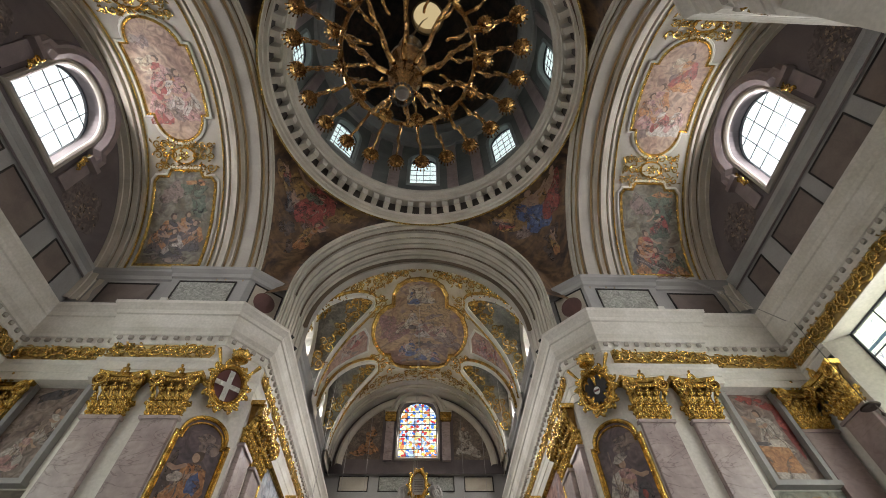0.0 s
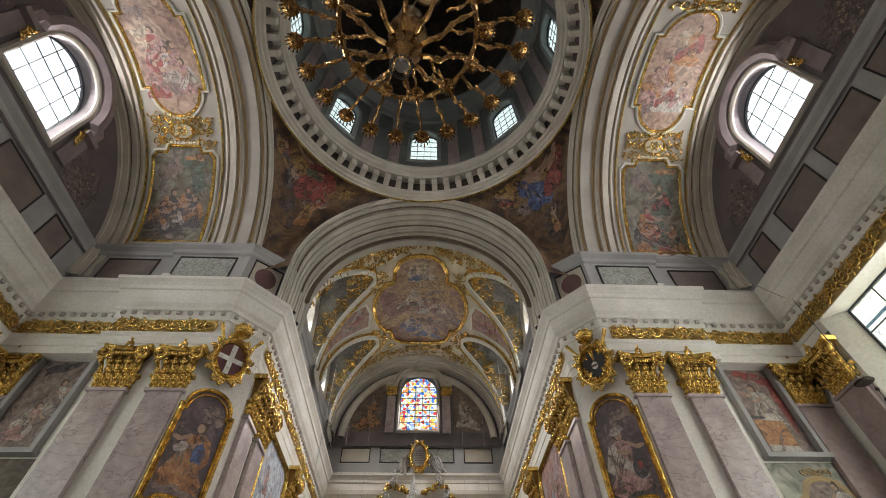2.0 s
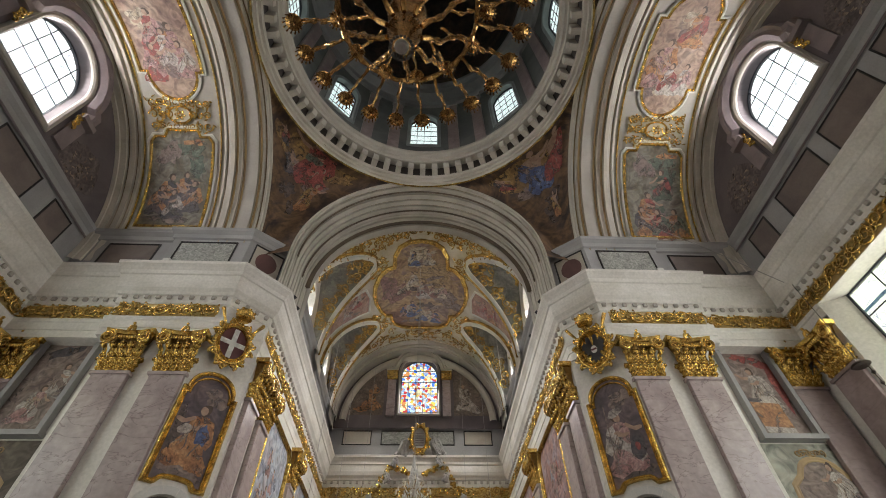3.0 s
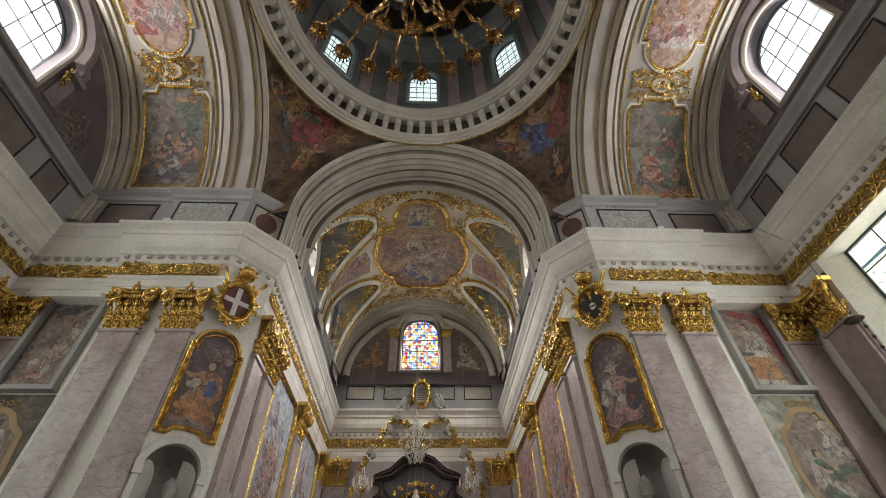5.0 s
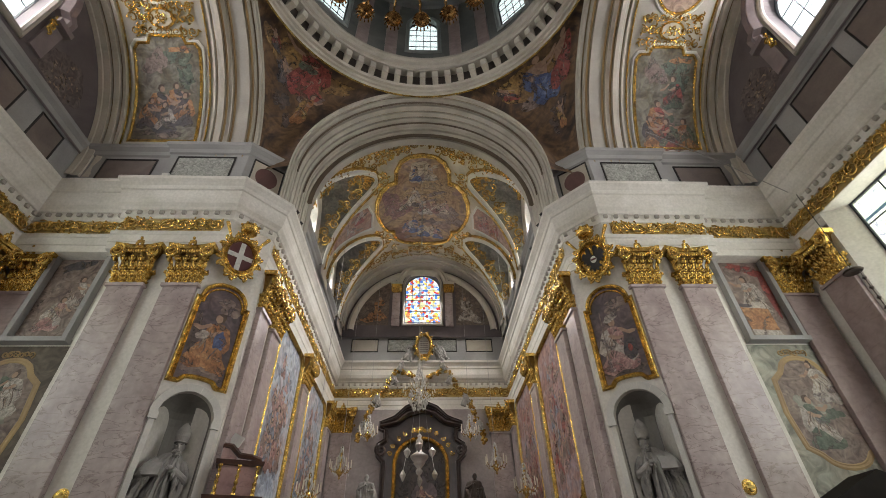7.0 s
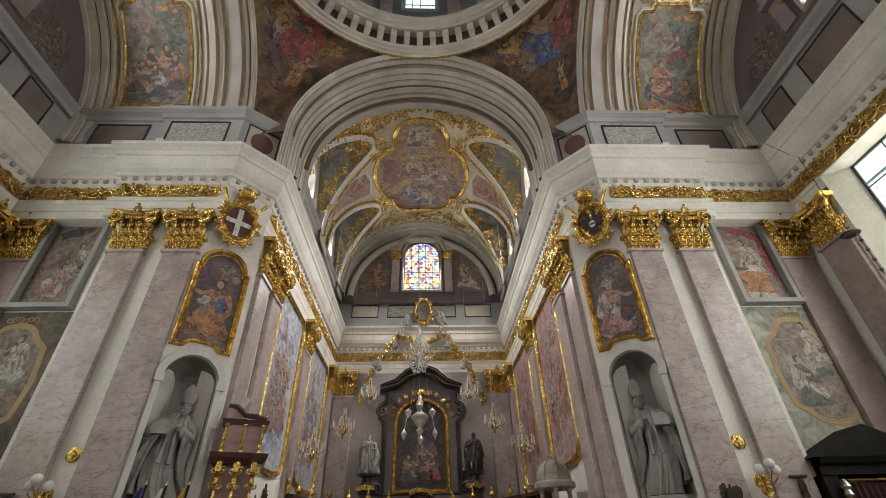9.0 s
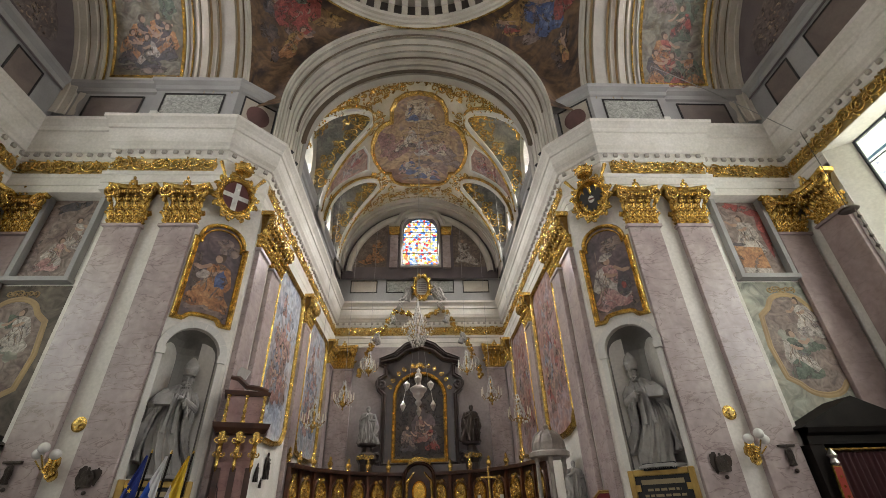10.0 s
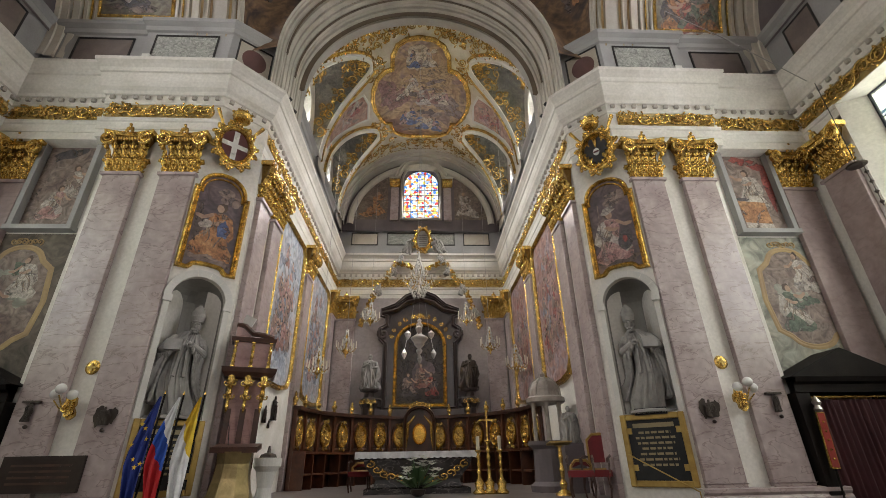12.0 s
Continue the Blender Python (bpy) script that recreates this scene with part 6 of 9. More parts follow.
D0, D1 = RING_Z + 1.7, EYE + 24.6
WZ0, WZS, WHW = EYE + 19.4, EYE + 22.0, 0.72
dm = lambda u, v, w=0.0: Vector((DC.x + (5.4 - w) * math.sin(u / 5.4), DC.y + (5.4 - w) * math.cos(u / 5.4), v))
bm = bmesh.new()
na, nz = 320, 66
grid = [[bm.verts.new(dm(2 * math.pi * 5.4 * i / na, D0 + (D1 - D0) * j / nz)) for j in range(nz + 1)] for i in range(na)]
for i in range(na):
    u = (2 * math.pi * 5.4 * (i + 0.5) / na)
    step = 2 * math.pi * 5.4 / 8
    du = (u + step / 2) % step - step / 2
    for j in range(nz):
        v = D0 + (D1 - D0) * (j + 0.5) / nz
        if abs(du) < WHW and WZ0 < v < WZS + math.sqrt(max(0, WHW ** 2 - du ** 2)):
            continue
        k = (i + 1) % na
        bm.faces.new((grid[i][j], grid[k][j], grid[k][j + 1], grid[i][j + 1]))
bmesh.ops.delete(bm, geom=[v for v in bm.verts if not v.link_faces], context="VERTS")
obj("wall_drum", bm, DRUMGREY, label="grey plastered drum wall with eight arched windows", category="wall", kind="structure", smooth=True)
GREENGREY = mat("green_grey_plaster", (0.34, 0.37, 0.35), (0.28, 0.3, 0.29), 0.8, fine=25)
for k in range(8):
    an = 2 * math.pi * k / 8
    c = Vector((DC.x + 5.4 * math.sin(an), DC.y + 5.4 * math.cos(an), 0))
    ex = Vector((math.cos(an), -math.sin(an), 0))
    mp = plane_map(c, ex, (0, 0, 1))
    t = thing("drum_window_surround", "pale green-grey arched reveal of a drum window", "window surround", "drum window surrounds")
    o = arch_outline(-WHW - 0.02, WHW + 0.02, WZ0, WZS)
    bm = bmesh.new()
    for i in range(len(o)):
        (xa, ya), (xb, yb) = o[i], o[(i + 1) % len(o)]
        bm.faces.new([bm.verts.new(mp(x, y, w)) for x, y, w in ((xa, ya, 0.06), (xb, yb, 0.06), (xb * 0.96, yb, -0.32), (xa * 0.96, ya, -0.32))])
    part("reveal", bm, GREENGREY, t)
    part("architrave", rim(o, mp, 0.2, 0.1), GREENGREY, t)
    window(mp, -WHW * 0.96, WHW * 0.96, WZ0, WZS + 0.02, 4, 5, 0.28, True, DRUMPANE, None, "small arched drum window with leaded glass")
    for d in (-0.27, 0.27):
        t = thing("drum_pilaster", "dark brown marble pilaster on the drum", "pilaster", "drum pilasters")
        a2 = an + math.pi / 8 + d * 0.45
        m = Matrix.Translation((DC.x + 5.4 * math.sin(a2), DC.y + 5.4 * math.cos(a2), 0)) @ Matrix.Rotation(-a2, 4, "Z")
        part("shaft", box(-0.26, 0.26, -0.14, 0.05, D0, EYE + 23.4, m=m), MARBLE_DARK, t)
        part("cap", box(-0.32, 0.32, -0.2, 0.05, EYE + 23.4, EYE + 23.8, m=m), GREY, t)
prof = [(5.4, EYE + 23.75), (5.25, EYE + 23.8), (5.22, EYE + 24.2), (5.05, EYE + 24.35), (4.85, EYE + 24.5), (4.8, EYE + 24.75), (4.95, EYE + 24.8), (4.95, EYE + 25.3), (4.8, EYE + 25.4), (4.75, EYE + 25.6), (5.0, EYE + 25.65)]
bm = lathe(prof, (DC.x, DC.y, 0), 80)
bmesh.ops.delete(bm, geom=[f for f in bm.faces if len(f.verts) > 8], context="FACES")
obj("drum_cornice", bm, GREY, label="grey moulded ring under the dome shell", category="cornice", kind="structure")
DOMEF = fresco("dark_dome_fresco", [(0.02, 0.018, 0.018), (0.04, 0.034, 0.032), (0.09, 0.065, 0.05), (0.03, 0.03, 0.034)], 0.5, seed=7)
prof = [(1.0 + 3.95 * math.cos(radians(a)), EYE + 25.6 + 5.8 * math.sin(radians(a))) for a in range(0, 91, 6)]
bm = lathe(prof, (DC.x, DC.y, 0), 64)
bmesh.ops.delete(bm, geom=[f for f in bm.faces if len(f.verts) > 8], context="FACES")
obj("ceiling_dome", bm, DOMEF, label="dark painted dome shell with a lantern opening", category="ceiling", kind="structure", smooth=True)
bm = lathe([(8.0, EYE + 17.5), (8.0, EYE + 33.0)], (DC.x, DC.y, 0), 48)
bmesh.ops.delete(bm, geom=[f for f in bm.faces if len(f.verts) > 8], context="FACES")
obj("backdrop", bm, SKYGLOW, label="pale sky outside the drum windows", category="sky", kind="structure")
t = thing("lantern_ring", "gilded ring round the bright lantern opening of the dome", "lantern")
bm = lathe([(1.02, EYE + 31.3), (0.9, EYE + 31.35), (0.9, EYE + 31.6), (1.0, EYE + 31.7), (1.0, EYE + 33.5)], (DC.x, DC.y, 0), 32)
bmesh.ops.delete(bm, geom=[f for f in bm.faces if len(f.verts) > 8], context="FACES")
part("ring", bm, OCHRE, t)
# added disc that glows yellow in place of the lantern's lit inside
bm = lathe([(0.0, EYE + 33.6), (0.99, EYE + 33.45)], (DC.x, DC.y, 0), 32)
LANTERNGLOW = SKYGLOW.copy()
LANTERNGLOW.name = "warm_lantern_glow_disc"
LANTERNGLOW.node_tree.nodes["Emission"].inputs[0].default_value = (1.0, 0.78, 0.42, 1)
LANTERNGLOW.node_tree.nodes["Emission"].inputs[1].default_value = 0.6
obj("backdrop", bm, LANTERNGLOW, label="glowing disc added over the lantern for its warm lit inside", category="sky", kind="structure")
# ---- great chandelier under the dome ----
BRASS = mat("aged_gilt_bronze", (0.6, 0.36, 0.13), (0.2, 0.1, 0.035), 0.22, 0.95, scale=5, fine=40, bump=0.2)
CRYSTAL = mat("crystal_glass", (0.8, 0.8, 0.78), (0.65, 0.65, 0.62), 0.08, 0.0, bump=0.0)
CRYSTAL.node_tree.nodes["Principled BSDF"].inputs["Transmission Weight"].default_value = 0.2
SILVER = mat("silver_metal", (0.72, 0.7, 0.66), (0.55, 0.53, 0.5), 0.28, 1.0, bump=0.1)
WAX = mat("ivory_wax", (0.75, 0.7, 0.58), None, 0.5)
WIRE = mat("steel_wire", (0.35, 0.34, 0.33), None, 0.4, 0.6)
HX, HY, HZ = -0.286, 2.113, EYE + 8.45
ch = thing("chandelier", "huge gilt bronze chandelier with scrolled arms under the dome", "chandelier", at=Matrix.Translation((HX, HY, HZ)))
prof = [(0.02, 0.0), (0.12, 0.02), (0.17, 0.12), (0.12, 0.25), (0.19, 0.36), (0.16, 0.46), (0.27, 0.6), (0.24, 0.68), (0.33, 0.85), (0.3, 0.92), (0.34, 1.05), (0.26, 1.25), (0.2, 1.4), (0.24, 1.7), (0.4, 2.0), (0.42, 2.2), (0.26, 2.5), (0.16, 2.9), (0.22, 3.3), (0.3, 3.6), (0.2, 4.0), (0.1, 4.4), (0.06, 5.0), (0.05, 5.2)]
part("stem", lathe(prof, seg=24), BRASS, ch, smooth=True)
bm = lathe([(0.09, -0.05), (0.12, -0.02), (0.13, 0.03), (0.1, 0.05)], seg=16)
part("finial_disc", bm, SILVER, ch)
for k in range(20):
    a = 2 * math.pi * k / 20
    part("drop", tube([(0.18 * math.cos(a), 0.18 * math.sin(a), 0.05), (0.2 * math.cos(a), 0.2 * math.sin(a), -0.08)], [0.015, 0.03], 5), DARK, ch)
part("hoop", tube([(1.52 * math.cos(2 * math.pi * k / 64), 1.52 * math.sin(2 * math.pi * k / 64), 2.5 + 0.05 * (k % 2)) for k in range(64)], [0.05 + 0.025 * (k % 4 == 0) for k in range(64)], 6, closed=True), BRASS, ch)


def scroll_arm(r0, z0, r1, z1, thick):
    bm = bmesh.new()
    pts, rad = [], []
    for i in range(25):
        t = i / 24
        r = r0 + (r1 - r0) * t
        z = z0 + (z1 - z0) * t + 0.12 * math.sin(2 * math.pi * t) * -1 + 0.05 * math.sin(5 * math.pi * t)
        pts.append((0.02 * math.sin(4 * math.pi * t), r, z))
        rad.append(thick * (1.15 - 0.5 * t + 0.35 * abs(math.sin(5 * math.pi * t))))
    tube(pts, rad, 7, bm)
    for q in (0.3, 0.55, 0.78):
        i = int(q * 24)
        c = Vector(pts[i])
        mp = lambda u, v, w=0.0, c=c: c + Vector((w, u, v))
        spiral(mp, 0.02, 0.14, 0.13, 1.4, 4.7, 1, thick * 0.6, 12, 0.0, bm)
        spiral(mp, -0.02, -0.12, 0.1, 1.3, 1.6, -1, thick * 0.5, 10, 0.0, bm)
    return bm


def lamp_cup():
    bm = lathe([(0.02, -0.16), (0.06, -0.12), (0.05, -0.05), (0.17, 0.0), (0.19, 0.04), (0.12, 0.06), (0.05, 0.08), (0.045, 0.24), (0.0, 0.25)], seg=14)
    for k in range(14):
        a = 2 * math.pi * k / 14
        tube([(0.18 * math.cos(a), 0.18 * math.sin(a), 0.02), (0.21 * math.cos(a), 0.21 * math.sin(a), -0.09)], [0.012, 0.022], 4, bm)
    return bm


arm_me = mesh_of(scroll_arm(1.5, 2.5, 2.56, 2.5, 0.027), BRASS)
arm2_me = mesh_of(scroll_arm(0.35, 0.95, 1.5, 2.3, 0.042), BRASS)
arm3_me = mesh_of(scroll_arm(0.9, 3.25, 1.9, 3.8, 0.026), BRASS)
cup_me = mesh_of(lamp_cup(), BRASS)
for n, me, r, z, off in ((24, arm_me, 2.56, 2.55, 0.13), (10, arm2_me, 1.5, 2.4, 0.0), (14, arm3_me, 1.9, 3.85, 0.08)):
    for k in range(n):
        a = 2 * math.pi * k / n + off
        m = Matrix.Rotation(-a, 4, "Z")
        o = share("arm", me, ch, m)
        if n != 10:
            tagged(share("lamp_cup", cup_me, ch, m @ Matrix.Translation((0, r, z))), kind="stuff")
part("chain", tube([(0, 0, 5.2), (0.12, 1.05, 14.0), (0.286, 2.287, 23.0)], 0.03, 6), BRASS, ch)

# ---- statues ----


def robed(h, seed, mitre=True, book=1, crozier=False):
    """A standing robed statue as one mesh: folded drapery, bent arms, head and tall cap; base at z = 0, front towards -y."""
    rnd = random.Random(seed)
    bm = bmesh.new()
    ph = [rnd.uniform(0, 6.28) for _ in range(5)]
    rows = []
    N = 72
    prof = [(0.0, 0.2, 0.17), (0.03, 0.22, 0.18), (0.1, 0.2, 0.165), (0.18, 0.19, 0.16), (0.26, 0.18, 0.155), (0.34, 0.17, 0.15), (0.42, 0.165, 0.145), (0.5, 0.155, 0.135), (0.56, 0.145, 0.125), (0.62, 0.15, 0.12), (0.68, 0.165, 0.12), (0.72, 0.165, 0.115), (0.755, 0.14, 0.1), (0.78, 0.08, 0.07), (0.8, 0.05, 0.05), (0.83, 0.048, 0.05)]
    fine = []
    for (z0, a0, b0), (z1, a1, b1) in zip(prof, prof[1:]):
        fine += [(z0 + (z1 - z0) * q / 3, a0 + (a1 - a0) * q / 3, b0 + (b1 - b0) * q / 3) for q in range(3)]
    for z, rx, ry in fine + prof[-1:]:
        row = []
        depth = max(0, 1 - z / 0.8) ** 0.6 * 0.36 + 0.08
        for i in range(N):
            a = 2 * math.pi * i / N
            f = 1 + depth * (0.6 * abs(math.sin(4.5 * a + ph[0] + 3.2 * z)) - 0.3 + 0.2 * math.sin(9 * a + ph[0] + 2.2 * z) + 0.35 * math.sin(14 * a + ph[1] - 3 * z) + 0.35 * math.sin(5 * a + ph[2] + 4 * z) + 0.35 * math.sin(7 * a + 14 * z + ph[4]))
            if z > 0.77:
                f = 1
            sway = 0.035 * math.sin(z * 5 + ph[3])
            row.append(bm.verts.new(((rx * f * math.cos(a) + sway) * h, ry * f * math.sin(a) * h, z * h)))
        rows.append(row)
    for j in range(len(rows) - 1):
        for i in range(N):
            k = (i + 1) % N
            bm.faces.new((rows[j][i], rows[j][k], rows[j + 1][k], rows[j + 1][i]))
    bm.faces.new(rows[0])
    sx = 0.035 * math.sin(4.2 + ph[3])
    head = Matrix.Translation((sx * h, -0.02 * h, 0.875 * h)) @ Matrix.Diagonal((0.06 * h, 0.07 * h, 0.078 * h, 1))
    bmesh.ops.create_icosphere(bm, subdivisions=3, radius=1, matrix=head)
    bmesh.ops.create_icosphere(bm, subdivisions=2, radius=1, matrix=Matrix.Translation((sx * h, -0.065 * h, 0.825 * h)) @ Matrix.Diagonal((0.042 * h, 0.036 * h, 0.06 * h, 1)))
    if mitre:
        rows = []
        for z, r in ((0.91, 0.064), (0.95, 0.085), (1.0, 0.092), (1.05, 0.07), (1.1, 0.03), (1.125, 0.006)):
            rows.append([bm.verts.new((sx * h + r * h * math.cos(2 * math.pi * i / 16), -0.015 * h + r * h * 0.75 * math.sin(2 * math.pi * i / 16), z * h)) for i in range(16)])
        for j in range(5):
            for i in range(16):
                k = (i + 1) % 16
                bm.faces.new((rows[j][i], rows[j][k], rows[j + 1][k], rows[j + 1][i]))
        bm.faces.new(rows[-1])
    for q in (-1, 1):
        sh = Vector((q * 0.14 * h, 0, 0.73 * h))
        el = Vector((q * 0.2 * h, -0.05 * h, 0.58 * h))
        wr = Vector((q * (0.1 if q == book or q > 0 else 0.03) * h, -0.16 * h, (0.55 if q == book or (not book and q > 0) else 0.68) * h))
        tube([sh, sh.lerp(el, 0.5), el, el.lerp(wr, 0.5), wr], [0.045 * h, 0.044 * h, 0.046 * h, 0.034 * h, 0.02 * h], 10, bm)
        bmesh.ops.create_icosphere(bm, subdivisions=2, radius=0.026 * h, matrix=Matrix.Translation(wr + Vector((-q * 0.03 * h, -0.02 * h, 0))))
        # hanging cloak folds
        for k in range(4):
            b = Vector((q * (0.16 + 0.025 * k) * h, -0.05 * h + 0.035 * k * h, 0))
            tube([el + Vector((0, 0.02 * k * h, 0)), b + Vector((0.02 * h, 0, 0.4 * h)), b + Vector((-q * 0.03 * h, 0.01 * h, 0.18 * h + 0.03 * k * h)), b + Vector((q * 0.02 * h, 0, (0.08 + 0.05 * k) * h))], [0.045 * h, 0.04 * h, 0.032 * h, 0.02 * h], 8, bm)
    for k in range(7):
        u = (k - 3) * 0.045
        tube([Vector((u * 0.6 * h, -0.11 * h, 0.56 * h)), Vector((u * h + 0.025 * h * math.sin(k * 1.7), -0.15 * h, 0.3 * h)), Vector((u * 1.2 * h + 0.02 * h * math.cos(k), -0.165 * h, 0.02 * h))], [0.006 * h, 0.008 * h + 0.01 * h * (k % 3 == 0), 0.012 * h + 0.012 * h * (k % 2)], 6, bm)
    if book:
        box(-0.09 * h, 0.09 * h, -0.035 * h, 0.035 * h, -0.06 * h, 0.06 * h, bm, Matrix.Translation((book * 0.13 * h, -0.2 * h, 0.6 * h)) @ Matrix.Rotation(radians(15 * book), 4, "Z"))
    return bm


def fold(x):
    """A sharp-crested wave from -1 to 1."""
    return 1 - 2 * abs(math.sin(x)) ** 0.75


def bishop(side):
    """A standing bishop in alb, stole and open cope, one hand raised, the other with a book; 2.3 m, base at z = 0, front towards -y."""
    rnd = random.Random(12 + side)
    bm = bmesh.new()

    def shell(rings, ring_at, closed=True):
        rows = [[bm.verts.new(p) for p in ring_at(*r)] for r in rings]
        for a, b in zip(rows, rows[1:]):
            m = len(a)
            for i in range(m if closed else m - 1):
                bm.faces.new((a[i], a[(i + 1) % m], b[(i + 1) % m], b[i]))
        return rows

    sway = lambda z: side * (0.11 * math.sin(z * 2.3 - 0.7) - 0.02)

    # pleated alb with one knee forward
    def alb(z):
        f = z / 1.75
        rx, ry = 0.34 - 0.15 * f + 0.03 * math.sin(5 * f), 0.26 - 0.09 * f
        deep = 0.26 * (1 - f) ** 0.45 + 0.03
        out = []
        for i in range(120):
            a = 2 * math.pi * i / 120
            k = 1 + deep * (0.6 * fold(4.5 * a + 0.7 * side + 0.9 * z) + 0.4 * fold(8.5 * a - 1.3 * z + side))
            knee = 0.1 * math.exp(-((a - 1.5 * math.pi - side * 0.45) / 0.42) ** 2 - ((z - 0.75) / 0.45) ** 2)
            out.append((sway(z) + rx * k * math.cos(a), (ry * k + knee) * math.sin(a) - 0.02, z))
        return out
    shell([(0.02 + 1.73 * i / 60,) for i in range(61)], alb)

    # open cope falling from the shoulders, swept aside by the arms
    def cope(u, z):
        f = (1.86 - z) / 1.6
        gap = 0.3 + 0.95 * f
        rx, ry = 0.15 + 0.33 * min(1, f * 2.6) ** 0.7 + 0.05 * f, 0.13 + 0.2 * min(1, f * 2.4) ** 0.7
        a = -math.pi / 2 + gap + (2 * math.pi - 2 * gap) * u
        deep = 0.06 + 0.24 * f
        k = 1 + deep * (0.55 * fold(9 * u * math.pi + 2.2 * z * side) + 0.3 * fold(17 * u * math.pi - 1.4 * z) + 0.2 * math.sin(4 * z + 6 * u))
        hem = 0.1 * math.sin(3 * math.pi * u + side) * max(0, f - 0.7)
        return (sway(z) + rx * k * math.cos(a), ry * k * math.sin(a) + 0.03, z + hem)
    for inset in (1.0, 0.93):
        shell([(z,) for z in [1.86 - 1.6 * i / 54 for i in range(55)]], lambda z, q=inset: [tuple(c * (q if n < 2 else 1) for n, c in enumerate(cope(i / 110, z))) for i in range(111)], False)
    # rolled hems along both open edges
    for u in (0.0, 1.0):
        pts = [cope(u, 1.84 - 1.56 * i / 30) for i in range(31)]
        tube(pts, [0.028 + 0.014 * math.sin(i * 1.1) ** 2 for i in range(31)], 8, bm)
    # stole ends
    for q in (-1, 1):
        tube([(sway(1.7) + q * 0.07, -0.16, 1.72), (sway(1.3) + q * 0.07, -0.24, 1.3), (sway(0.8) + q * 0.1, -0.3, 0.8)], [0.03, 0.035, 0.045], 4, bm)
    # head, beard, nose, mitre with two horns and lappets
    hx, hz, turn = sway(2.0) - side * 0.02, 1.98, Matrix.Rotation(side * 0.35, 4, "Z")
    H = Matrix.Translation((hx, -0.05, hz)) @ turn
    lathe([(0.075, -0.2), (0.07, -0.1), (0.06, 0.0)], (0, 0.02, 0), 14, bm, H)
    bmesh.ops.create_icosphere(bm, subdivisions=3, radius=1, matrix=H @ Matrix.Diagonal((0.105, 0.125, 0.15, 1)))
    bmesh.ops.create_cone(bm, segments=8, radius1=0.028, radius2=0.006, depth=0.08, cap_ends=True, matrix=H @ Matrix.Translation((0, -0.125, 0.0)) @ Matrix.Rotation(0.35, 4, "X"))
    for q in (-1, 1):
        bmesh.ops.create_icosphere(bm, subdivisions=2, radius=1, matrix=H @ Matrix.Translation((q * 0.045, -0.1, 0.045)) @ Matrix.Diagonal((0.04, 0.03, 0.013, 1)))
        bmesh.ops.create_icosphere(bm, subdivisions=2, radius=1, matrix=H @ Matrix.Translation((q * 0.105, 0.0, -0.01)) @ Matrix.Diagonal((0.018, 0.03, 0.045, 1)))
    for k in range(26):
        u, v = rnd.uniform(-1, 1), rnd.random()
        p = Vector((u * 0.085 * (1 - 0.4 * v), -0.095 - 0.05 * (1 - abs(u)), -0.06 - 0.1 * v))
        tube([H @ p, H @ (p + Vector((u * 0.015, -0.015, -0.04))), H @ (p + Vector((u * 0.01, 0.01, -0.085)))], [0.018, 0.022, 0.006], 5, bm)
    rows = []
    for z, r, flat in ((0.08, 0.118, 1.0), (0.12, 0.13, 1.0), (0.22, 0.155, 0.9), (0.33, 0.15, 0.65), (0.43, 0.1, 0.4), (0.52, 0.025, 0.2)):
        rows.append([bm.verts.new(H @ Vector((r * math.cos(2 * math.pi * i / 24), r * flat * math.sin(2 * math.pi * i / 24) + 0.01, z))) for i in range(24)])
    for a, b in zip(rows, rows[1:]):
        for i in range(24):
            bm.faces.new((a[i], a[(i + 1) % 24], b[(i + 1) % 24], b[i]))
    bm.faces.new(rows[-1])
    tube([H @ Vector((0.122 * math.cos(q), 0.125 * math.sin(q), 0.1)) for q in [2 * math.pi * i / 20 for i in range(20)]], 0.016, 6, bm, closed=True)
    # arms with wide sleeves, hands
    for q in (-1, 1):
        raised = q != side
        sh = Vector((sway(1.7) + q * 0.24, 0.0, 1.68))
        el = Vector((sway(1.4) + q * 0.4, -0.08, 1.36))
        wr = Vector((sway(1.4) + q * (0.08 if raised else 0.26), -0.34, 1.5 if raised else 1.36))
        tube([sh, sh.lerp(el, 0.5) + Vector((q * 0.03, 0, 0)), el, el.lerp(wr, 0.5), wr], [0.11, 0.12, 0.115, 0.09, 0.06], 14, bm)
        for k in range(4):
            c = el.lerp(wr, 0.2 + 0.22 * k)
            tube([c + Vector((0, -0.05, 0.05)), c + Vector((q * 0.02, 0.0, -0.1)), c + Vector((q * 0.03, 0.05, -0.32 + 0.05 * k))], [0.03, 0.045, 0.012], 7, bm)
        bmesh.ops.create_icosphere(bm, subdivisions=2, radius=1, matrix=Matrix.Translation(wr + Vector((-q * 0.05, -0.03, 0.02))) @ Matrix.Diagonal((0.06, 0.04, 0.045, 1)))
        for k in range(4):
            b = wr + Vector((-q * (0.07 + 0.005 * k), -0.045, 0.05 - 0.022 * k))
            tube([b, b + Vector((-q * 0.06, -0.012, 0.015))], [0.014, 0.009], 5, bm)
    M = Matrix.Translation((sway(1.4) + side * 0.27, -0.38, 1.42)) @ Matrix.Rotation(side * 0.5, 4, "Z") @ Matrix.Rotation(-0.25, 4, "X")
    box(-0.15, 0.15, -0.05, 0.05, -0.1, 0.13, bm, M)
    box(-0.16, 0.16, -0.062, -0.05, -0.11, 0.14, bm, M)
    lathe([(0.5, 0.0), (0.5, 0.05), (0.46, 0.07), (0.0, 0.07)], (0, -0.02, -0.04), 8, bm)
    return bm


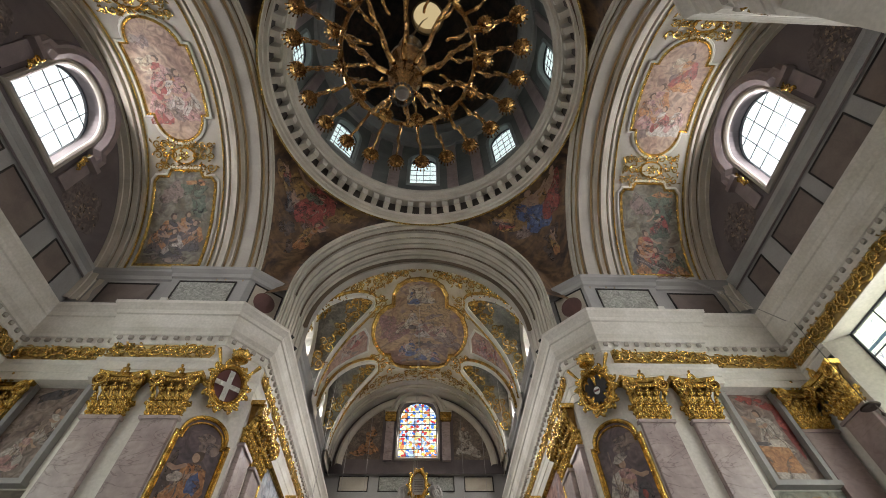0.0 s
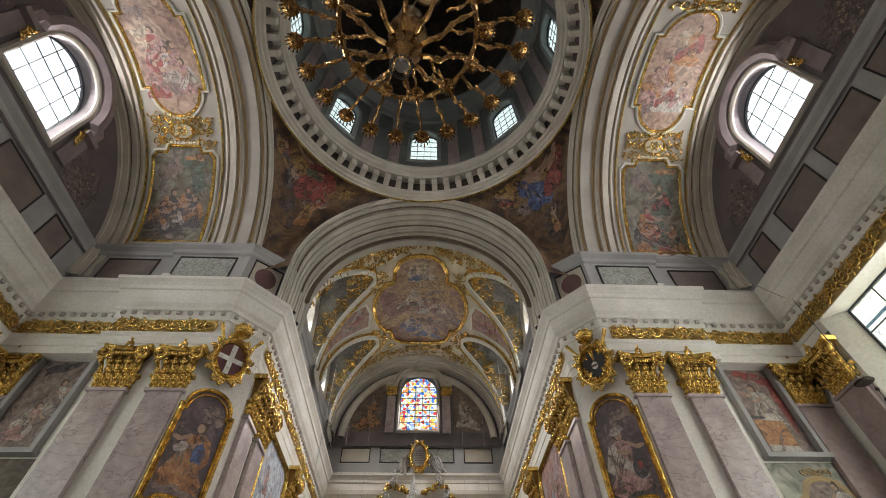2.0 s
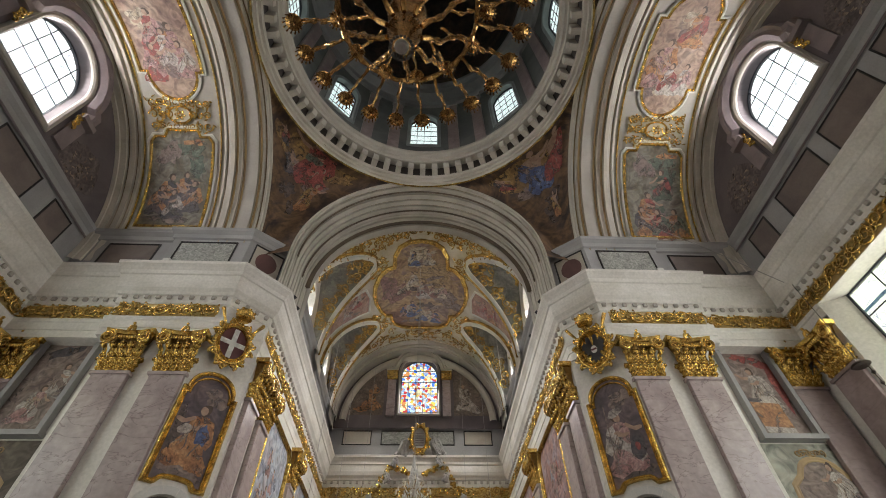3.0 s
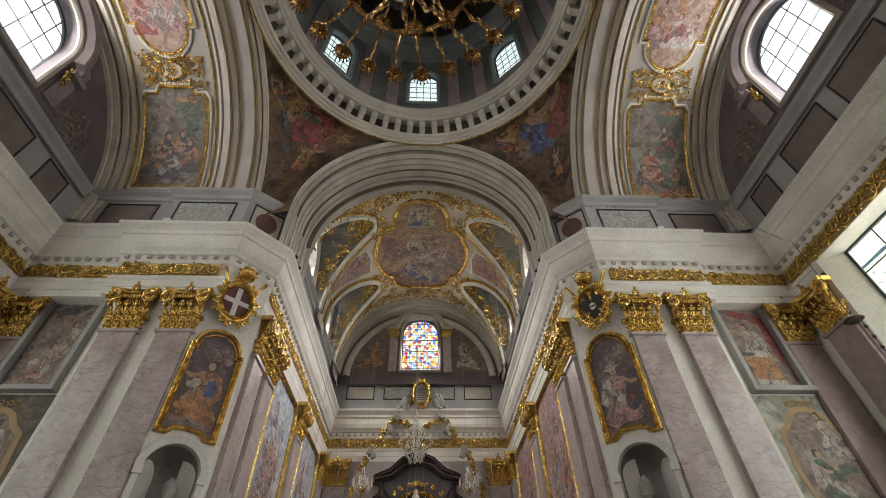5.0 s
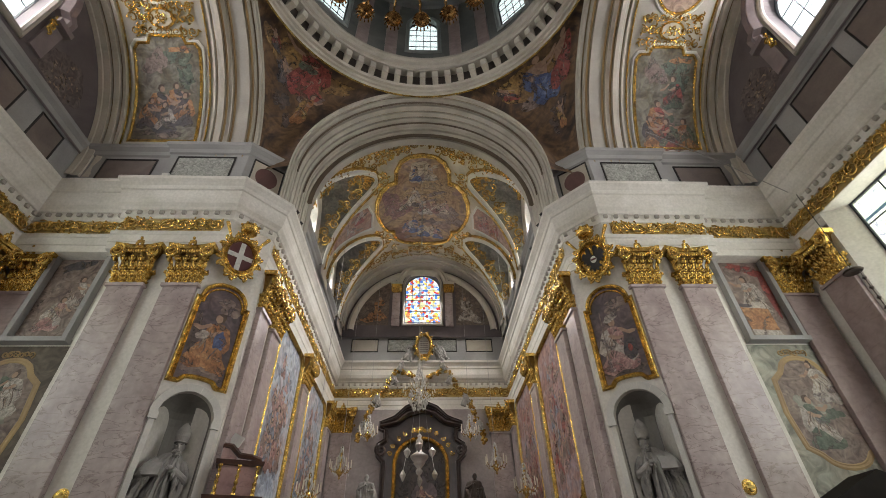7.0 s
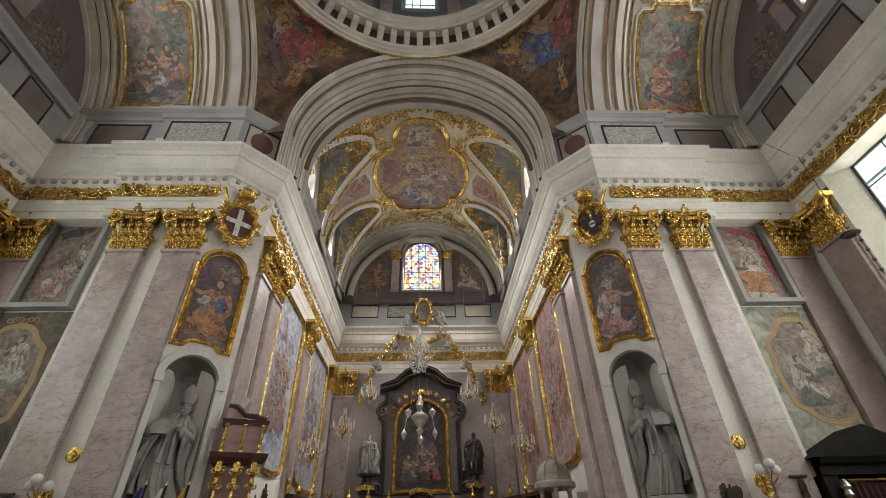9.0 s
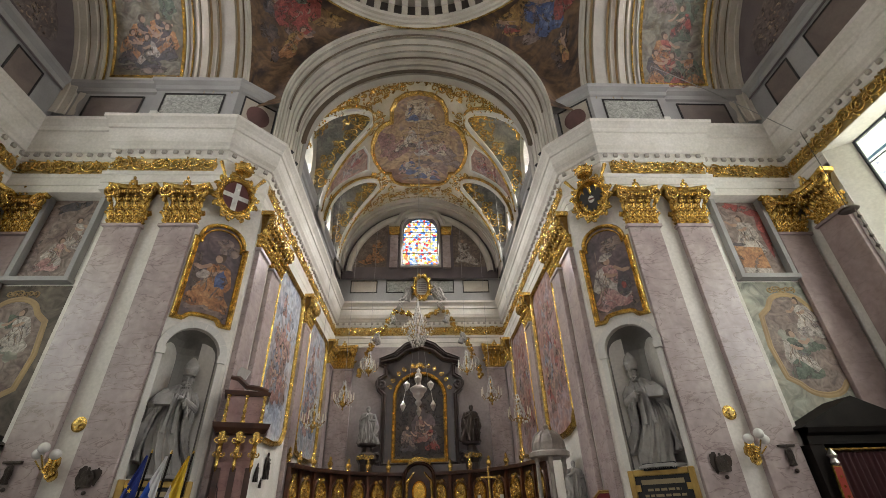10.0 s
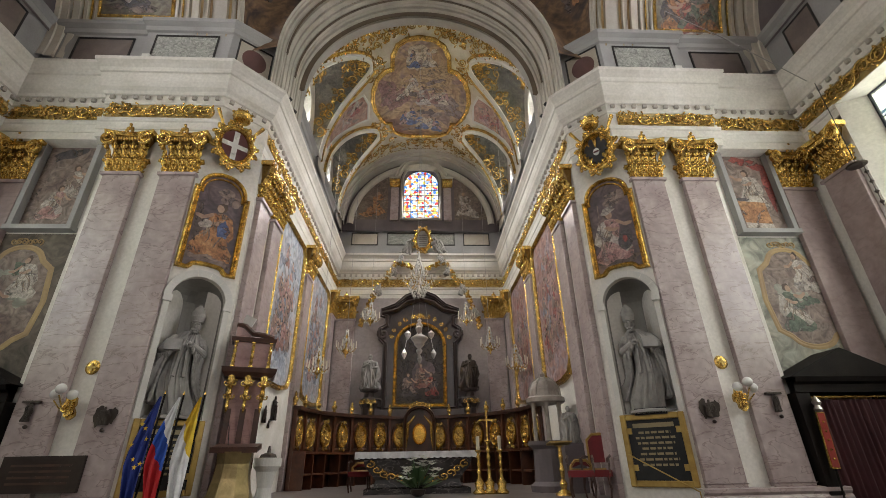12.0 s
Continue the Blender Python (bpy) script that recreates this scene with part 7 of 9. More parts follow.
for s in (1, -1):
    a, b = Vector((s * CHX, FY + 0.02, 0)), Vector((s * CX, 10.48, 0))
    ex = ((b - a) if s < 0 else (a - b)).normalized()
    nn = ex.cross(Z)
    c = (a + b) / 2 - nn * 0.22
    o = obj("statue", bishop(s), STATUE, label="grey stone statue of a robed bishop standing in a niche", category="statue", group="niche statues", smooth=False)
    o.matrix_world = Matrix.Translation((c.x, c.y, 2.56)) @ Matrix.Rotation(math.atan2(ex.y, ex.x), 4, "Z")

# ---- plaques under the niches ----
BLACK = mat("black_panel", (0.018, 0.018, 0.02), (0.03, 0.03, 0.03), 0.5)
BLACK.node_tree.nodes["Principled BSDF"].inputs["Specular IOR Level"].default_value = 0.2
LETTER = mat("pale_gold_lettering", (0.3, 0.24, 0.13), None, 0.5)
OLDGOLD = mat("dull_gilded_frame", (0.5, 0.34, 0.1), (0.36, 0.23, 0.07), 0.4, 0.6, scale=4)


def text_mesh(name, body, size, m, material, parent):
    cu = bpy.data.curves.new(name, "FONT")
    cu.body, cu.size, cu.extrude, cu.align_x = body, size, 0.003, "CENTER"
    tmp = new("tmp_text", cu)
    bpy.context.view_layer.update()
    me = bpy.data.meshes.new_from_object(tmp.evaluated_get(bpy.context.evaluated_depsgraph_get()))
    bpy.data.objects.remove(tmp)
    me.materials.clear()
    me.materials.append(material)
    o = new(name, me)
    o.matrix_world = m
    o.parent = parent
    return o


for s in (1, -1):
    a, b = Vector((s * CHX, FY + 0.02, 0)), Vector((s * CX, 10.48, 0))
    ex = ((b - a) if s < 0 else (a - b)).normalized()
    nn = ex.cross(Z)
    mid = (a + b) / 2
    fr = Matrix((ex, nn, Z)).transposed().to_4x4()
    t = thing("plaque", "black inscription board in a dull gilded stepped frame", "plaque", "inscription boards")
    M = Matrix.Translation((mid.x, mid.y, 1.08)) @ fr
    part("board", box(-0.56, 0.56, 0.0, 0.05, 0.1, 1.32, m=M), BLACK, t)
    for x0, x1, z0, z1 in ((-0.66, -0.54, 0.0, 1.42), (0.54, 0.66, 0.0, 1.42), (-0.54, 0.54, 0.0, 0.12), (-0.54, 0.54, 1.3, 1.42)):
        bm = box(x0, x1, 0.0, 0.09, z0, z1, m=M)
        bmesh.ops.bevel(bm, geom=list(bm.edges), offset=0.015, segments=1, affect="EDGES")
        part("frame_bar", bm, OLDGOLD, t)
    for q in (-1, 1):
        for zz in (0.3, 1.02):
            part("frame_step", box(q * 0.5 - 0.05, q * 0.5 + 0.05, 0.0, 0.085, zz, zz + 0.12, m=M), OLDGOLD, t)
    rnd = random.Random(3)
    part("inscription_bar", box(-0.42, 0.42, 0.05, 0.056, 1.14, 1.23, m=M), LETTER, t)
    for k in range(7):
        hw = 0.42 * rnd.uniform(0.7, 1.0)
        z0 = 1.02 - k * 0.105
        x = -hw
        while x < hw:
            wd = rnd.uniform(0.05, 0.16)
            part("inscription_bar", box(x, min(hw, x + wd), 0.05, 0.055, z0, z0 + 0.045, m=M), LETTER, t)
            x += wd + 0.03
    if s > 0:
        t2 = thing("sign", "small black sign with white lettering on the board", "sign")
        part("board", box(-0.3, 0.36, 0.0, 0.03, 1.42, 1.56, m=Matrix.Translation((0, 0, 0)) @ Matrix.Translation((mid.x, mid.y, 1.08)) @ fr @ Matrix.Translation((0, 0.1, -0.03))), BLACK, t2)
        m3 = Matrix.Translation((mid.x, mid.y, 1.08)) @ Matrix((ex, Z, nn)).transposed().to_4x4() @ Matrix.Translation((0.03, 1.42, 0.135))
        text_mesh("lettering", "KADAR UŽIVAMO...", 0.088, m3, WHITE, t2)

# ---- wall fittings on the piers ----
BRONZE = mat("dark_bronze", (0.07, 0.055, 0.045), (0.04, 0.03, 0.026), 0.45, 0.7)
OPAL = mat("opal_glass", (0.85, 0.84, 0.8), None, 0.25, bump=0)
WF = FY - 0.02
for s in (1, -1):
    mp = plane_map((0, WF, 0), (1, 0, 0), (0, 0, 1))
    x, z = s * 6.72, EYE + 1.86
    t = thing("consecration_cross", "small round gilded cross medallion on the pier", "medallion", "consecration crosses")
    bm = lathe([(0.0, 0), (0.14, 0), (0.15, 0.02), (0.11, 0.04), (0.0, 0.045)], seg=20, m=Matrix.Translation((x, WF + 0.14, z)) @ Matrix.Rotation(radians(90), 4, "X"))
    part("disc", bm, GOLD, t)
    bm = box(-0.02, 0.02, -0.07, -0.04, -0.08, 0.08, m=Matrix.Translation((x, WF + 0.14, z)))
    box(-0.08, 0.08, -0.068, -0.041, -0.02, 0.02, bm, Matrix.Translation((x, WF + 0.14, z)))
    part("cross", bm, OLDGOLD, t)
    # globe sconce
    x, z = s * 6.8, EYE + 1.06
    t = thing("wall_sconce", "gilded wall sconce with three white glass globes", "wall lamp", "globe sconces")
    bm = blob(mp, x, z, 0.13, 0.2, 5, 0.0, 0.4)
    g = bmesh.ops.extrude_face_region(bm, geom=list(bm.faces))
    bmesh.ops.translate(bm, verts=[v for v in g["geom"] if isinstance(v, bmesh.types.BMVert)], vec=(0, -0.06, 0))
    for k in range(7):
        spiral(mp, x + 0.08 * math.sin(k * 2), z - 0.14 + 0.05 * k, 0.07, 1.3, k, 1, 0.025, 10, 0.07, bm)
    tagged(part("backplate", bm, GOLD, t), kind="stuff")
    for dx, dy, dz in ((-0.16, -0.3, 0.22), (0.16, -0.3, 0.2), (0.0, -0.42, 0.3)):
        part("arm", tube([(x, WF - 0.05, z), (x + dx * 0.6, WF + dy * 0.6, z - 0.04), (x + dx, WF + dy, z + dz - 0.12)], 0.014, 6), GOLD, t)
        bm = bmesh.new()
        bmesh.ops.create_icosphere(bm, subdivisions=3, radius=0.095, matrix=Matrix.Translation((x + dx, WF + dy, z + dz)))
        part("globe", bm, OPAL, t, "white glass globe", smooth=True)
    # bronze station reliefs
    for x, z, tall in ((s * 6.1, EYE + 0.9, False), (s * 7.56, EYE + 0.98, True)):
        t = thing("wall_relief", "dark bronze crucifix relief on the pier" if tall else "dark bronze wall relief on the pier", "relief", "bronze reliefs")
        bm = robed(0.42 if tall else 0.36, int(x * 10), False, 0)
        bm.transform(Matrix.Translation((x, WF - 0.05, z - 0.18)) @ Matrix.Diagonal((1.3 if not tall else 0.7, 0.4, 1, 1)))
        part("figure", bm, BRONZE, t)
        if tall:
            part("crossbar", box(x - 0.17, x + 0.17, WF - 0.06, WF, z + 0.17, z + 0.21), BRONZE, t)
        else:
            for q in (-1, 1):
                part("wing", blob(mp, x + q * 0.13, z, 0.09, 0.17, 7 + q, 0.02, 0.3), BRONZE, t)
        bm = bmesh.new()
        bmesh.ops.create_icosphere(bm, subdivisions=2, radius=0.04, matrix=Matrix.Translation((x + 0.03, WF - 0.03, z - 0.27)))
        part("knob", bm, BRONZE, t)
    # plinth
    bm = sweep([(s * 8.45, FY - 0.06), (s * 5.5, FY - 0.06)] if s > 0 else [(-5.5, FY - 0.06), (-8.45, FY - 0.06)], [(-0.1, 0), (0.1, 0), (0.1, 0.9), (0.06, 0.95), (0.1, 1.0), (0.1, 1.06), (-0.1, 1.08)])
    obj("plinth_" + ("south" if s > 0 else "north"), bm, MARBLE, label="pink marble plinth along the pier foot", category="plinth", kind="structure")
t = thing("plaque", "dark flat bronze plaque low on the pier", "plaque")
part("board", box(-7.68, -6.2, WF - 0.06, WF, 1.22, 1.84), BRONZE, t)
for k in range(4):
    part("inscription_bar", box(-7.5, -6.4, WF - 0.066, WF - 0.06, 1.36 + 0.1 * k, 1.4 + 0.1 * k), WOOD, t)

# ---- confessional and banner in the bays ----
VELVET = mat("dark_wine_curtain", (0.06, 0.012, 0.014), (0.035, 0.008, 0.01), 0.85)
BLACKWOOD = mat("near_black_wood", (0.014, 0.011, 0.009), (0.008, 0.006, 0.005), 0.65, scale=3, fine=30)
BLACKWOOD.node_tree.nodes["Principled BSDF"].inputs["Specular IOR Level"].default_value = 0.12
for s in (1, -1):
    t = thing("confessional", "near-black wooden doorcase with a low gable and wine curtain", "confessional", "bay doorcases")
    x0, x1 = s * 7.98, s * 10.45
    lo, hi = min(x0, x1), max(x0, x1)
    yb, yf = 9.95, 9.3
    for q in (lo, hi - 0.3):
        part("post", box(q, q + 0.3, yf, yb, 0, 2.82), BLACKWOOD, t)
    part("lintel", sweep([(hi, yf + 0.02), (lo, yf + 0.02)], [(-0.6, 2.82), (0.04, 2.82), (0.04, 2.98), (0.12, 3.03), (0.16, 3.12), (-0.6, 3.14)]), BLACKWOOD, t)
    bm = bmesh.new()
    mid = (lo + hi) / 2
    f = [bm.verts.new(p) for p in ((lo - 0.1, yf - 0.12, 3.13), (hi + 0.1, yf - 0.12, 3.13), (mid, yf - 0.12, 3.74))]
    g = [bm.verts.new(p) for p in ((lo - 0.1, yb, 3.13), (hi + 0.1, yb, 3.13), (mid, yb, 3.74))]
    bm.faces.new(f)
    bm.faces.new(g)
    for i in range(3):
        j = (i + 1) % 3
        bm.faces.new((f[i], f[j], g[j], g[i]))
    part("gable", bm, BLACKWOOD, t)
    part("curtain_rod", tube([(lo + 0.3, yf + 0.1, 2.74), (hi - 0.3, yf + 0.1, 2.74)], 0.022, 8), GOLD, t, "brass curtain rod")
    bm = bmesh.new()
    top, bot = [], []
    for i in range(81):
        x = lo + 0.3 + (hi - lo - 0.6) * i / 80
        y = yf + 0.12 + 0.05 * math.sin(i * 1.1) + 0.02 * math.sin(i * 2.7)
        top.append(bm.verts.new((x, y * 0.5 + (yf + 0.12) * 0.5, 2.68)))
        bot.append(bm.verts.new((x, y, 0.02)))
    for i in range(80):
        bm.faces.new((top[i], top[i + 1], bot[i + 1], bot[i]))
    part("curtain", bm, VELVET, t, "pleated dark wine curtain", smooth=True)
    for k in range(8):
        x = lo + 0.4 + (hi - lo - 0.8) * k / 7
        part("curtain_ring", tube([(x, yf + 0.1 + 0.035 * math.cos(q), 2.72 + 0.035 * math.sin(q)) for q in [2 * math.pi * i / 10 for i in range(10)]], 0.006, 4, closed=True), GOLD, t)
REDB = mat("red_enamel", (0.3, 0.03, 0.02), (0.2, 0.02, 0.015), 0.35)
t = thing("processional_lantern", "narrow red and gold banner staff with a silver head", "banner")
M = Matrix.Translation((8.16, 9.2, 1.05)) @ Matrix.Rotation(radians(4), 4, "Y")
part("panel", box(-0.07, 0.07, -0.03, 0.03, 0.35, 1.35, m=M), REDB, t)
part("edge", box(-0.085, 0.085, -0.02, 0.02, 0.33, 1.37, m=M), GOLD, t)
part("head", lathe([(0.03, 1.37), (0.08, 1.42), (0.05, 1.5), (0.09, 1.56), (0.03, 1.66), (0.0, 1.7)], seg=10, m=M), SILVER, t)
for k in range(5):
    part("ornament", lathe([(0.0, -0.03), (0.03, 0.0), (0.0, 0.03)], (0, -0.03, 0.5 + 0.17 * k), 6, m=M), GOLD, t)
part("pole", tube([M @ Vector((0, 0, -1.1)), M @ Vector((0, 0, 0.33))], 0.02, 6), BLACKWOOD, t)

# ---- flags ----
def flag(x, y, top, bands, label, stars=False, slant=0.25):
    """A hanging flag on a staff, its cloth falling in folds; bands: materials from top to bottom, with the slant of their seams."""
    t = thing("flag", label, "flag", "flags on staffs")
    part("staff", tube([(x, y, 0.0), (x + 0.1, y + 0.05, top)], 0.018, 8), BLACKWOOD, t)
    part("finial", lathe([(0.0, -0.02), (0.022, 0.0), (0.014, 0.03), (0.0, 0.07)], (x + 0.1, y + 0.05, top), 8), GOLD, t)
    n, mh = 28, 26
    ln = 1.72
    H = []
    for j in range(mh + 1):
        row = []
        for i in range(n + 1):
            u = i / n
            v = j / mh + slant * (u - 0.5) * 4 * (j / mh) * (1 - j / mh)
            wdt = 0.03 + 0.27 * math.sin(math.pi * min(1.0, v / 0.68) / 2) - 0.1 * max(0.0, v - 0.68) / 0.32
            fold = math.sin(u * 13 + v * 3 + x * 5) + 0.4 * math.sin(u * 29 - v * 5)
            px = x + 0.1 - (1 - u) * wdt
            py = y - 0.04 + 0.055 * fold * (0.25 + 0.75 * v) - 0.1 * v
            row.append((px, py, top - 0.05 - ln * v + 0.08 * (1 - u) * v * math.cos(u * 5)))
        H.append(row)
    for b, (mt, a0, a1) in enumerate(bands):
        bm = bmesh.new()
        vs = [[bm.verts.new(p) for p in row] for row in H]
        for j in range(mh):
            for i in range(n):
                q = (j + 0.5) / mh
                if (b == 0 or q >= a0) and (b == len(bands) - 1 or q < a1):
                    bm.faces.new((vs[j][i], vs[j][i + 1], vs[j + 1][i + 1], vs[j + 1][i]))
        bmesh.ops.delete(bm, geom=[v for v in bm.verts if not v.link_faces], context="VERTS")
        part("cloth", bm, mt, t, smooth=True)
    if stars:
        for j, i in ((9, 6), (8, 14), (9, 22), (15, 3), (16, 11), (16, 19), (14, 25)):
            p = Vector(H[j][i]) + Vector((0, -0.05, 0))
            bm = bmesh.new()
            c = bm.verts.new(p)
            ring_v = [bm.verts.new(p + Vector(((0.045 if q % 2 == 0 else 0.018) * math.sin(math.pi * q / 5), 0, (0.045 if q % 2 == 0 else 0.018) * math.cos(math.pi * q / 5)))) for q in range(10)]
            for q in range(10):
                bm.faces.new((c, ring_v[q], ring_v[(q + 1) % 10]))
            part("star", bm, YELLOW, t)


def dye(name, c):
    return mat(name, c, tuple(q * 0.75 for q in c), 0.75, scale=4, fine=60)


NAVY, YELLOW, SNOW, CRIMSON, COBALT = dye("blue_cloth", (0.01, 0.03, 0.22)), dye("yellow_cloth", (0.75, 0.5, 0.03)), dye("white_cloth", (0.75, 0.75, 0.76)), dye("red_cloth", (0.55, 0.015, 0.02)), dye("cobalt_cloth", (0.02, 0.09, 0.45))
flag(-4.68, 8.5, 2.82, [(NAVY, 0, 1)], "deep blue flag with yellow stars hanging on a staff", True)
flag(-4.34, 8.5, 2.8, [(SNOW, 0, 0.33), (COBALT, 0.33, 0.56), (CRIMSON, 0.56, 1)], "white, blue and red flag hanging on a staff")
flag(-3.96, 8.5, 2.8, [(YELLOW, 0, 0.42), (SNOW, 0.42, 1)], "yellow and white flag hanging on a staff", slant=0.32)
# ---- large paintings on the chancel walls ----
HEAVEN = fresco("pale_blue_fresco", [(0.22, 0.26, 0.34), (0.34, 0.38, 0.45), (0.36, 0.35, 0.38), (0.32, 0.27, 0.28)], 0.8, seed=12)
WARMF = fresco("warm_red_fresco", [(0.2, 0.1, 0.09), (0.3, 0.18, 0.16), (0.3, 0.25, 0.28), (0.22, 0.12, 0.1)], 0.8, seed=13)
SKYBLUE = cloth("dusty_blue_paint", [(0.14, 0.17, 0.24), (0.22, 0.26, 0.34), (0.3, 0.32, 0.36)], 31)
for s in (1, -1):
    mp0 = plane_map((s * CX, 0, 0), (0, -s, 0), (0, 0, 1))
    mp = lambda u, v, w=0.0, mp0=mp0, s=s: mp0(-s * u, v, w)
    for k, (y0, y1, z0, z1) in enumerate(((12.72, 15.75, 3.95, 9.15), (17.15, 20.6, 3.95, 9.1))):
        t = thing("wall_painting", "tall fresco of crowded figures under a pale sky, gilded frame" if s < 0 else "tall fresco of crowded figures in warm reds, gilded frame", "painting", "chancel wall paintings")
        c = (y0 + y1) / 2
        o = [(y0, z0 + 0.35), (y0 + 0.3, z0), (c - 0.5, z0 - 0.12), (c + 0.5, z0 - 0.12), (y1 - 0.3, z0), (y1, z0 + 0.35), (y1, z1 - 0.3), (y1 - 0.25, z1), (y0 + 0.25, z1), (y0, z1 - 0.3)]
        part("scene", panel(dense(o, 0.3), mp, 0.02, 8), HEAVEN if s < 0 else WARMF, t)
        part("frame", rim(o, mp, 0.16, 0.13), GOLD, t, "gilded moulded frame")
        mats = [PINK_ROBE, SKYBLUE, PINK_ROBE, CLOUD_MID, RED_ROBE_PALE] if s < 0 else [PINK_ROBE, RED_ROBE_PALE, RED_ROBE, CLOUD_MID, SKYBLUE]
        pale = [HEAVEN, SKYBLUE] if s < 0 else [WARMF, CLOUD_MID]
        painted_group(t, mp, c, (z0 + z1) / 2 + 0.5, (y1 - y0) * 0.8, 1.8, 140 + k + s * 3, 5, mats, 0.022, 0.5, pale, 0.3)
        painted_group(t, mp, c, (z0 + z1) / 2 - 0.9, (y1 - y0) * 0.82, 2.2, 120 + k + s * 3, 8, mats, 0.032, 0.5, pale, 0.3)
        painted_group(t, mp, c, z1 - 1.2, (y1 - y0) * 0.6, 1.3, 130 + k + s * 3, 2, mats, 0.022, 0.55, pale, 0.3)

# ---- high altarpiece ----
NIGHT = cloth("night_dark_oil_paint", [(0.012, 0.01, 0.01), (0.03, 0.022, 0.02), (0.06, 0.042, 0.035)], 33, 1.2)
EBONY = mat("dark_brown_marble", (0.07, 0.05, 0.045), (0.04, 0.03, 0.028), 0.3, scale=2, fine=14, bump=0.05)
mp = plane_map((0, EY - 0.12, 0), (1, 0, 0), (0, 0, 1))
t = thing("altarpiece", "dark marble altarpiece with a gilded arched frame and dusky canvas", "altarpiece")
o = [(-1.75, 3.9), (-1.75, 7.0), (-2.0, 7.25), (-2.02, 7.75), (-1.7, 7.95), (-1.7, 8.4), (-1.95, 8.5), (-1.95, 8.75)] + [(-1.3, 9.0), (-0.75, 9.5), (-0.3, 9.68), (0.3, 9.68), (0.75, 9.5), (1.3, 9.0)] + [(1.95, 8.75), (1.95, 8.5), (1.7, 8.4), (1.7, 7.95), (2.02, 7.75), (2.0, 7.25), (1.75, 7.0), (1.75, 3.9)]
bm = panel(dense(o, 0.2), mp, 0.0, 6, (0, 6.5))
part("back", bm, EBONY, t)
part("outer_moulding", rim(o, mp, 0.22, 0.25), EBONY, t)
part("cornice_moulding", rim([(-1.95, 8.62), (-1.2, 8.8), (-0.7, 9.2), (0, 9.4), (0.7, 9.2), (1.2, 8.8), (1.95, 8.62)], mp, 0.3, 0.35, closed=False), EBONY, t)
fr = [(-1.22, 4.05)] + arc(0, 6.9, 1.22, 1.12, 180, 0, 20) + [(1.22, 4.05)]
part("frame", rim(fr, mp, 0.2, 0.22), GOLD, t, "gilded arched frame")
part("canvas", panel(dense(fr, 0.2), mp, 0.05, 6, (0, 6.0)), NIGHT, t, "dusky oil canvas")
part("painted_cloud", blob(mp, 0.1, 5.6, 0.5, 0.7, 201, 0.055, 0.4), DUSK, t)
painted_figure(t, mp, 0.08, 4.85, 1.2, RED_ROBE_PALE, CLOUD_MID, 221, 1, 0.062)
painted_figure(t, mp, -0.55, 4.45, 1.15, DARKROBE, CLOUD_MID, 223, 1, 0.068)
painted_figure(t, mp, 0.55, 4.5, 1.1, RED_ROBE, DARKROBE, 225, -1, 0.074)

for k in range(11):
    a = radians(15 + 15 * k)
    bm = bmesh.new()
    spiral(mp, 1.5 * math.cos(a), 6.95 + 1.45 * math.sin(a), 0.12, 1.4, a, 1 if k % 2 else -1, 0.032, 12, 0.2, bm)
    part("gilded_scroll", bm, GOLD, t)
for x in (-1.2, -0.85, -0.5, 0.5, 0.85, 1.2):
    bm = bmesh.new()
    bmesh.ops.create_icosphere(bm, subdivisions=1, radius=0.06, matrix=Matrix.Translation(mp(x, 9.15 - abs(x) * 0.35 + 0.1, 0.1)))
    part("gilded_star", bm, GOLD, t)
bm = bmesh.new()
for k in range(9):
    a = radians(20 * k + 10)
    tube([mp(0.12 * math.cos(a), 8.25 + 0.12 * math.sin(a), 0.2), mp(0.32 * math.cos(a), 8.25 + 0.32 * math.sin(a), 0.22)], [0.05, 0.015], 5, bm)
part("crest", bm, GOLD, t)
part("pedestal", box(-2.1, 2.1, EY - 0.6, EY, 0.85, 3.85), EBONY, t)
for s in (-1, 1):
    bm = bmesh.new()
    m2 = lambda u, v, w=0.0: mp(u, v, w + 0.1)
    spiral(m2, s * 1.88, 7.5, 0.28, 1.6, math.pi / 2, -s, 0.09, 18, 0.05, bm, 8)
    part("volute", bm, EBONY, t)
    bm = bmesh.new()
    spiral(m2, s * 1.95, 4.15, 0.32, 1.5, -math.pi / 2, s, 0.09, 18, 0.05, bm, 8)
    part("volute", bm, EBONY, t)
    # side statues on scrolled pedestals
    x = s * 2.38
    tp = thing("statue_pedestal", "dark scrolled marble pedestal with gilding", "pedestal", "altar statue pedestals")
    part("block", lathe([(0.3, 0.85), (0.32, 3.9), (0.45, 4.1), (0.42, 4.3), (0.25, 4.4), (0.2, 4.6), (0.42, 4.66), (0.44, 4.75)], (x, EY - 0.55, 0), 8), EBONY, tp)
    bm = bmesh.new()
    for k in range(5):
        spiral(lambda u, v, w=0.0: Vector((x + u, EY - 1.0 - w, v)), 0.15 * (k - 2), 4.15, 0.1, 1.4, k, 1 if k % 2 else -1, 0.03, 10, 0.0, bm)
    tagged(part("gilded_ornament", bm, GOLD, tp), kind="stuff")
    bm = robed(1.75, 30 + s, False, 0)
    o = obj("statue", bm, STATUE if s < 0 else BRONZE, label="pale stone statue of a standing robed figure" if s < 0 else "dark stone statue of a standing robed figure", category="statue", group="altar statues", smooth=True)
    o.matrix_world = Matrix.Translation((x, EY - 0.55, 4.74))

